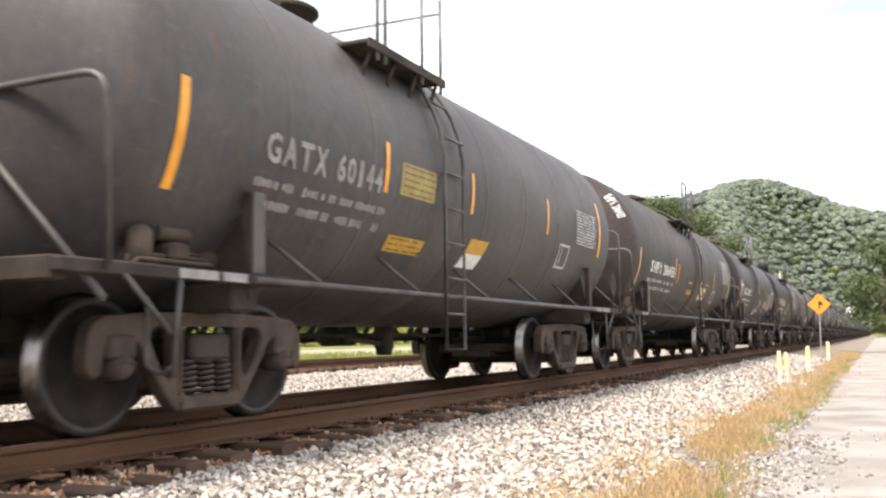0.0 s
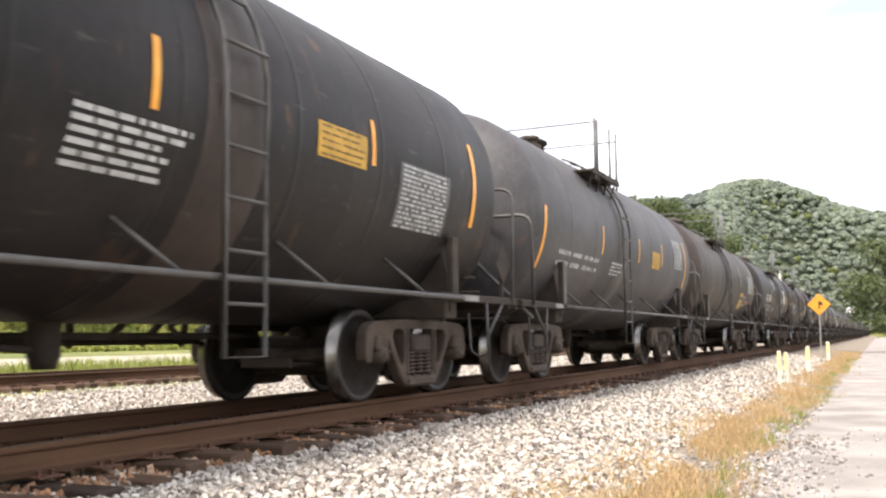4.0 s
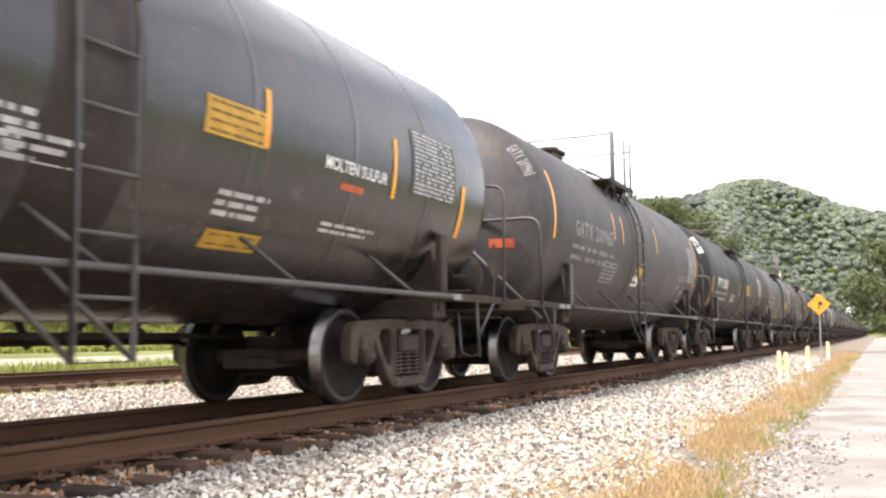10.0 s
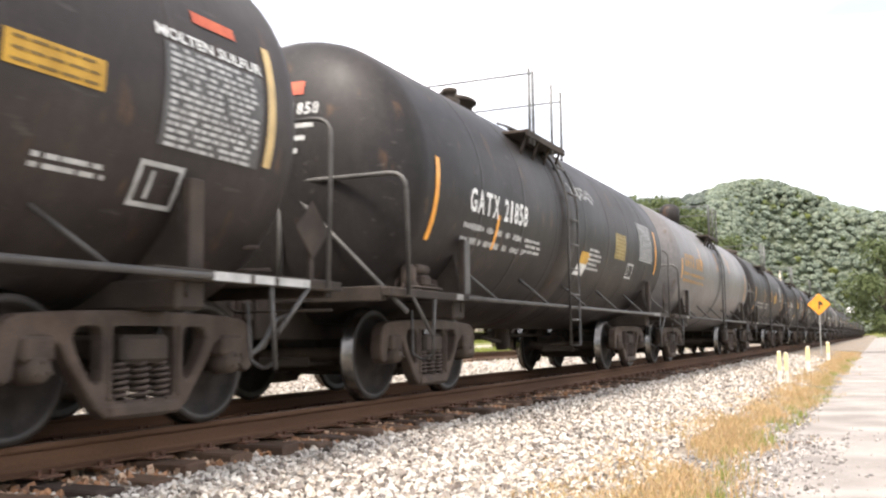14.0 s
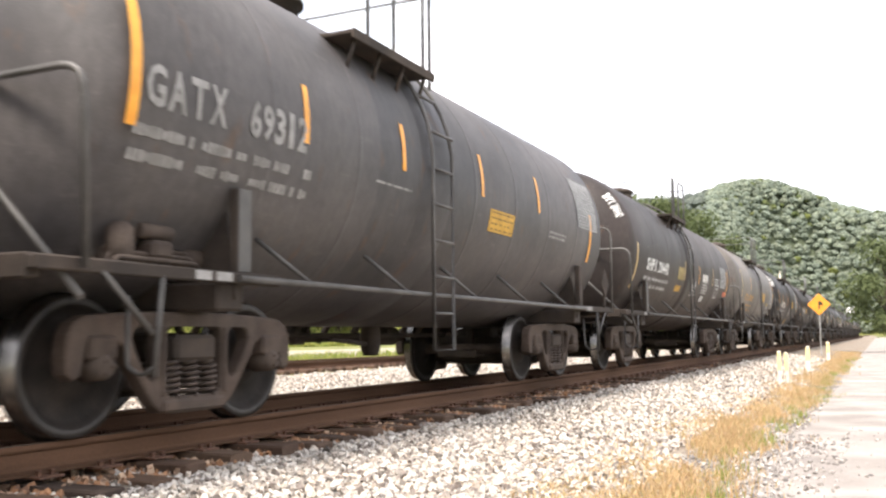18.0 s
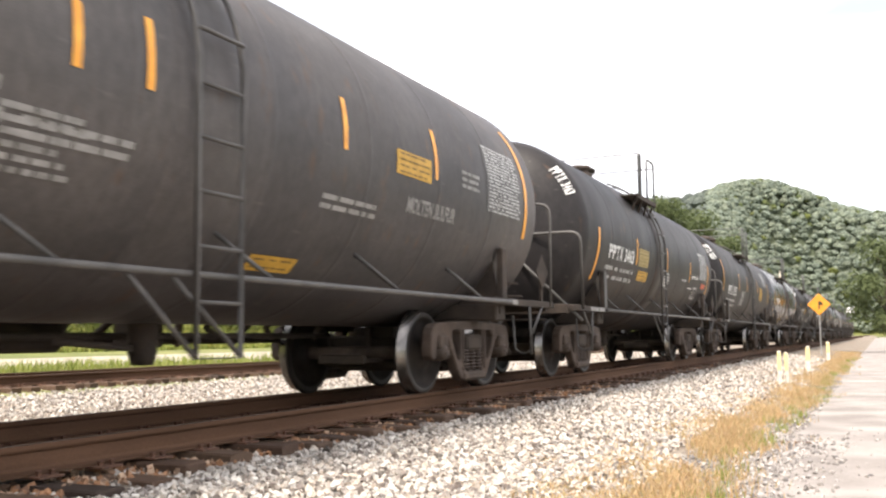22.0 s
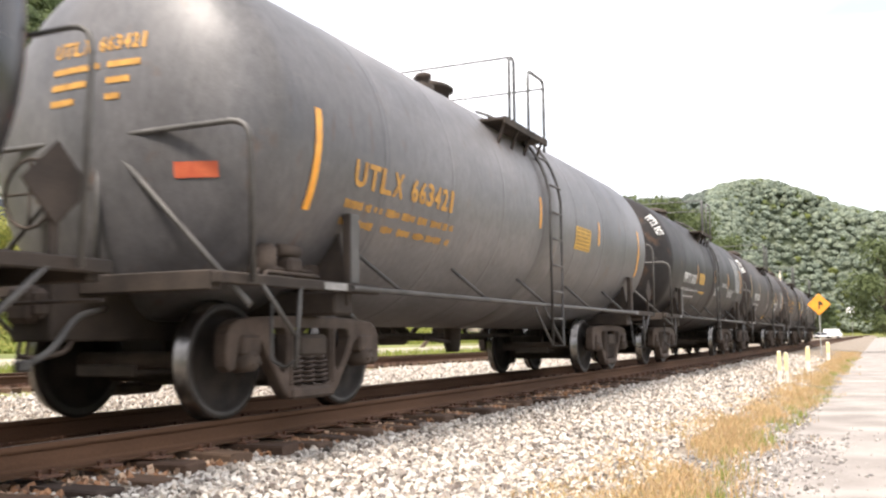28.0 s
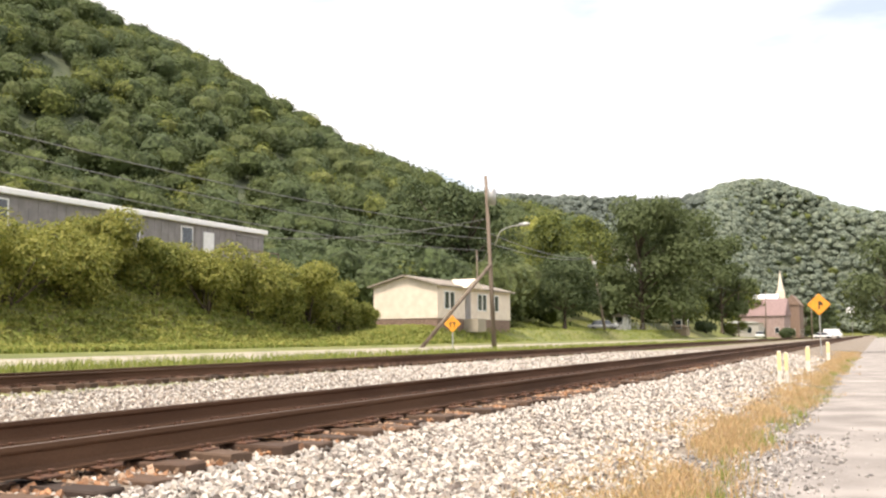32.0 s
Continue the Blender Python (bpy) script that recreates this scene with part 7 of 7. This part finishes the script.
tank_car(300.54, 9.18, "GATX 21825", "black", "T -4.43 -2.75 -0.07 -0.30|S -5.27 0.13 -0.75|S -2.53 0.17 -0.29|S 0.36 0.25 -0.25|Py 0.53 1.29 0.07 -0.24|Pw -0.65 -0.27 -0.60 -0.92|Pt -2.58 -1.90 -0.46 -0.82|Pg 2.64 3.61 0.28 -0.41|S 5.02 0.13 -0.76|Po 2.70 3.16 -0.41 -0.77|Pr 3.79 4.20 0.47 0.35|Pt 3.79 4.14 0.19 0.01|Pb 4.50 5.01 0.48 0.34|Pb 3.72 4.22 -0.20 -0.30", "white", ladder_at=-1.24)
tank_car(313.85, 9.50, "GATX 30566", "black", "T -4.44 -2.56 -0.03 -0.28|S -5.45 0.16 -0.74|S -1.94 0.22 -0.26|S 1.20 0.29 -0.02|Pg 1.82 2.66 0.18 -0.23|Pl 3.05 4.28 0.41 -0.17|Po 2.90 3.59 -0.37 -0.67|Pt -1.55 -0.79 -0.48 -0.70|S 5.09 0.33 -0.44", "white", style=1, ladder_at=0.26)
tank_car(327.01, 8.20, "GATX  69312", "grey", "T -5.15 -3.36 0.05 -0.22|S -5.23 0.43 -0.37|S -3.38 0.33 -0.14|S -1.73 0.36 -0.09|S 0.19 0.41 -0.08|S 2.11 0.44 -0.04|Py 0.45 1.28 -0.18 -0.44|Pt -2.23 -1.53 -0.24 -0.28|Pt 2.58 3.38 -0.21 -0.33|Pg 3.83 4.95 0.87 -0.04", "faint", style=1, gear=True, ladder_at=-1.21)
tank_car(340.48, 9.95, "SHPX 206442", "brown", "T -4.99 -2.94 -0.14 -0.38|S -5.81 0.07 -0.79|S -1.11 0.03 -0.40|Pd -1.86 -1.22 -0.12 -0.40|Py -1.88 -1.31 -0.54 -0.68|Pt 0.02 0.57 -0.35 -0.74|S 0.80 0.04 -0.38|Pl 1.28 2.14 -0.11 -0.30|Pt 1.33 2.17 -0.27 -0.62|Pb 1.54 1.97 -0.67 -0.82|S 2.85 0.10 -0.33|Po 3.40 3.92 -0.37 -0.65|Pt 3.19 4.00 -0.10 -0.33|Pg 4.08 5.16 0.26 -0.33|Pr 4.85 5.44 -0.42 -0.55", "white", style=2, tank_end="yes", ladder_at=-0.82)
tank_car(353.99, 8.20, "UTLX 573012", "light", "T -3.74 -1.73 -0.27 -0.49|S -4.64 0.54 -0.40|S -2.32 0.33 -0.08|Py 1.16 1.94 -0.08 -0.40|Pg 3.57 4.51 0.23 -0.43|Po 2.96 3.34 -0.56 -0.84|S 4.77 0.56 -0.34|S 2.57 0.11 -0.18|Pb 3.71 3.87 -0.75 -0.87|Pd 2.61 3.26 -0.42 -0.53", "orange", hung=1, style=2, ladder_at=-0.05)
tank_car(366.99, 8.42, "WAGX 3020", "black", "T -4.14 -2.20 -0.14 -0.40|S -5.13 0.37 -0.51|S -3.12 0.19 -0.22|S -0.87 0.27 -0.22|Py 1.42 2.27 -0.00 -0.33|Pg 3.43 4.78 0.56 -0.32|Py 0.38 1.08 -0.97 -1.19|Pt 0.26 1.00 -0.30 -0.78", "white", style=1, tank_end="yes", gear=True, ladder_at=-0.54)
tank_car(380.70, 9.18, "PPTX 3621", "black", "T -4.59 -2.74 -0.11 -0.37|S -5.46 0.07 -0.74|S -3.56 0.14 -0.46|Py -2.14 -1.38 -0.11 -0.37|S -1.24 0.14 -0.37|Py -1.73 -0.94 -1.02 -1.07|Pt -2.14 -1.33 -0.72 -0.77|S 1.29 0.21 -0.27|S 3.05 0.21 -0.37|Pt 0.81 2.47 -0.44 -0.69|Pt 2.54 3.69 -0.33 -0.70|Pg 3.98 5.32 0.81 -0.09", "white", hung=1, gear=True, ladder_at=-0.01)
tank_car(394.53, 9.49, "GATX 209994", "mid", "T -4.58 -2.43 0.06 -0.18|S -5.52 0.63 -0.31|Pt -2.77 -1.67 -0.40 -0.81|S -1.89 0.25 -0.14|S -1.31 0.33 -0.13|S 1.00 0.37 -0.08|Py 1.92 2.65 0.10 -0.13|S 2.77 0.45 -0.07|Pt 0.77 1.70 -0.46 -0.62|Wm 2.21 4.08 -0.28 -0.47|Pg 4.12 5.32 0.58 -0.22|Pt 3.41 3.93 0.15 -0.07|Pt -2.18 -1.31 -0.45 -0.61|Py 0.22 0.85 -1.09 -1.25|S 5.39 1.06 -0.43", "faint", hung=1, style=1, tank_end="yes", ladder_at=-0.92)
tank_car(408.54, 9.51, "PPTX 3463", "black", "T -4.54 -2.80 -0.12 -0.36|S -5.18 0.08 -0.78|S -2.59 0.13 -0.35|Pd -2.42 -1.64 -0.03 -0.36|Py -2.30 -1.52 -0.44 -0.63|S 0.15 0.17 -0.31|Pt 0.01 0.58 -0.33 -0.64|S 2.77 0.06 -0.39|Pt 1.90 2.63 -0.36 -0.43|Pg 3.99 5.08 0.40 -0.28|Wm 3.07 3.87 -0.22 -0.31|Po 3.47 3.96 -0.50 -0.80|Pr 4.41 4.95 -0.37 -0.49|Pt 3.97 4.50 0.39 0.30|S 5.23 0.13 -0.62|Pt 2.80 3.56 -0.51 -0.59", "white", hung=1, style=2, tank_end="yes", ladder_at=-0.81)
tank_car(422.71, 10.20, "PPTX 3257", "black", "T -5.14 -3.32 -0.16 -0.44|S -6.09 0.58 -0.43|S -2.86 0.29 -0.21|S -0.88 0.30 -0.21|S 2.03 0.37 -0.14|Py 2.71 4.08 0.08 -0.38|Pt -2.14 -1.40 -0.23 -0.71|Pg 3.89 5.76 0.78 0.20", "white", style=1, tank_end="yes", ladder_at=-0.01)
tank_car(436.72, 9.63, "PPTX 3417", "gloss", "T -4.89 -3.23 -0.04 -0.28|S -5.54 0.23 -0.64|S -3.99 0.17 -0.26|S -2.08 0.21 -0.23|Py 0.52 1.43 0.14 -0.21|Py -1.28 -0.54 -0.96 -1.12|Pg 4.26 5.37 0.42 -0.23|Pt -1.29 -0.57 -0.42 -0.70", "white", style=1, ladder_at=0.11)
tank_car(451.13, 9.60, "PPTX 3546", "black", "T -4.43 -2.64 -0.16 -0.38|S -5.16 0.05 -0.40|Pb -5.00 -4.83 -0.42 -0.77|S -3.50 0.08 -0.36|Py -2.12 -1.41 -0.09 -0.44|S -1.24 0.13 -0.32|Pt -2.08 -1.37 -0.66 -0.86|S 1.32 0.17 -0.31|Pb 1.50 2.82 -0.11 -0.25|S 3.20 0.19 -0.28|Pt 0.74 1.56 -0.43 -0.81|Pt 1.70 2.77 -0.47 -0.78|Pb 1.04 2.22 -0.81 -0.92|Po 2.66 3.37 -0.39 -0.72|Pg 3.99 5.21 1.52 -0.30", "white", hung=1, style=1, tank_end="yes", gear=True, ladder_at=-0.72)
tank_car(465.20, 10.20, "SHPX 206420", "brown", "T -5.13 -2.71 -0.14 -0.38|S -6.11 0.44 -0.50|S -4.09 0.22 -0.25|S -1.15 0.30 -0.20|S 2.09 0.34 -0.15|Py 0.91 1.87 -0.07 -0.37|Pg 4.48 6.08 0.59 -0.18", "white", style=1, tank_end="yes", ladder_at=0.47)
tank_car(480.08, 9.60, "", "black", "S -5.2 0.1 -0.76|S -2.3 0.12 -0.33|S 0.2 0.15 -0.3|S 2.2 0.2 -0.25|Py 1.3 2.0 0.0 -0.33|Pg 3.4 4.4 0.45 -0.2|Pt -1.6 -0.8 -0.4 -0.65|T -4.4 -2.5 -0.05 -0.3", "white")
tank_car(494.25, 8.80, "371", "gloss", "T -3.62 -3.20 -0.09 -0.30|S -2.08 0.15 -0.30|Py -0.37 0.29 0.10 -0.26|Pt -1.86 -1.21 -0.50 -0.73|Py -1.81 -1.11 -0.85 -1.01|Pt -0.40 0.31 -0.28 -0.56|Pt 1.70 2.76 -0.69 -0.91|Pg 3.86 4.94 0.33 -0.34|S 2.77 0.25 -0.21|S 4.98 0.40 -0.47|Pl 1.68 2.85 -0.12 -0.26", "white", ladder_at=-1.0)
tank_car(508.14, 9.86, "UTLX 663421", "cool", "T -4.97 -2.88 -0.13 -0.36|S -5.56 0.18 -0.65|Py 1.42 2.29 -0.03 -0.37|S -0.17 0.18 -0.23|S 2.66 0.15 -0.22", "orange", hung=1, style=2, low=True, gear=True, ladder_at=0.08)
tank_car(522.51, 9.45, "PPTX 3427", "black", "T -4.37 -2.85 -0.19 -0.42|S -2.72 0.05 -0.39|Py -2.41 -1.70 -0.11 -0.38|Py -2.15 -1.42 -0.56 -0.61|Pt -2.62 -2.23 -0.54 -0.59|S -0.05 0.08 -0.24|Pt 0.10 0.75 -0.31 -0.58|S 2.40 0.14 -0.31|Pt 1.31 2.30 -0.16 -0.30|Pt 2.47 3.79 -0.30 -0.54|Pg 3.81 5.38 0.76 -0.34|S 5.16 0.41 -0.32", "white", style=2, tank_end="yes", ladder_at=-0.22)
tank_car(536.52, 10.00, "PPTX 3418", "brown", "T -4.93 -3.54 -0.17 -0.40|S -5.88 0.44 -0.48|S -3.41 0.23 -0.23|S -0.70 0.10 -0.33|Pt -0.62 -0.25 -0.45 -0.60|Pt -0.55 -0.32 -0.65 -0.75|Py -0.56 0.08 -0.93 -1.08|Pt 1.04 1.60 0.60 0.23|Pk 1.19 1.86 -0.16 -0.52|S 2.48 0.20 -0.29|Po 3.12 3.52 -0.15 -0.49|Pb 1.98 2.96 -0.53 -0.67|Pg 4.47 5.38 0.24 -0.44|S 5.49 0.13 -0.64", "white", style=1, tank_end="yes", words=(("MOLTEN SULFUR", 2.02, -0.42, 0.9, 0.13),), ladder_at=0.25)
tank_car(550.24, 8.38, "UTLX 672993", "brown", "T -3.79 -1.71 0.06 -0.17|S -4.85 0.66 -0.30|S -1.56 0.34 -0.15|S -0.10 0.43 -0.03|Py 1.64 2.43 0.14 -0.26|Pg 3.59 4.56 0.27 -0.29|Py 3.46 4.65 -0.33 -0.45|Pr 3.65 3.96 -0.54 -0.62|Pr 3.92 4.08 -0.75 -0.82|Pb 3.67 3.97 -0.96 -1.00|S 4.78 0.66 -0.32", "orange", hung=1, style=1, belt=(-2.4, 0.9), ladder_at=0.1)
tank_car(563.12, 8.89, "GATX 60384", "grey", "T -5.13 -3.22 0.14 -0.14|S -5.23 0.30 -0.61|S -3.18 0.08 -0.35|S -0.54 0.10 -0.38|Py 1.28 2.42 0.05 -0.40|S 2.68 0.14 -0.34|Pg 3.04 4.09 0.56 -0.18", "white", words=(("MOLTEN", 2.9, 0.36, 0.62, 0.13), ("SULFUR", 2.9, 0.18, 0.62, 0.13)), style=1, ladder_at=0.26)


def travelled(t):
    """How far the train has come by t seconds."""
    return 17.4954 * t + 0.008313 * t * t


def motions():
    for car, mid in CARS:
        walk(car, [(t, pose(TX, mid - travelled(t), RH)) for t in range(0, 33, 2)])
    # the wheels roll, a row for each thirtieth of a second
    turns = [(k / FPS, math.degrees(travelled(k / FPS) / 0.457)) for k in range(32 * FPS + 1)]
    for (x, y, turn), alike in ROLLING.items():
        walk(alike[0], [(t, pose(x, y, 0.457, a if turn == 0 else -a, 0, turn)) for t, a in turns])
        keys = alike[0].animation_data
        for ob in alike[1:]:      # the same roll for each wheel in that place
            ob.rotation_mode = "QUATERNION"
            ob.animation_data_create().action = keys.action
            ob.animation_data.action_slot = keys.action_slot


motions()
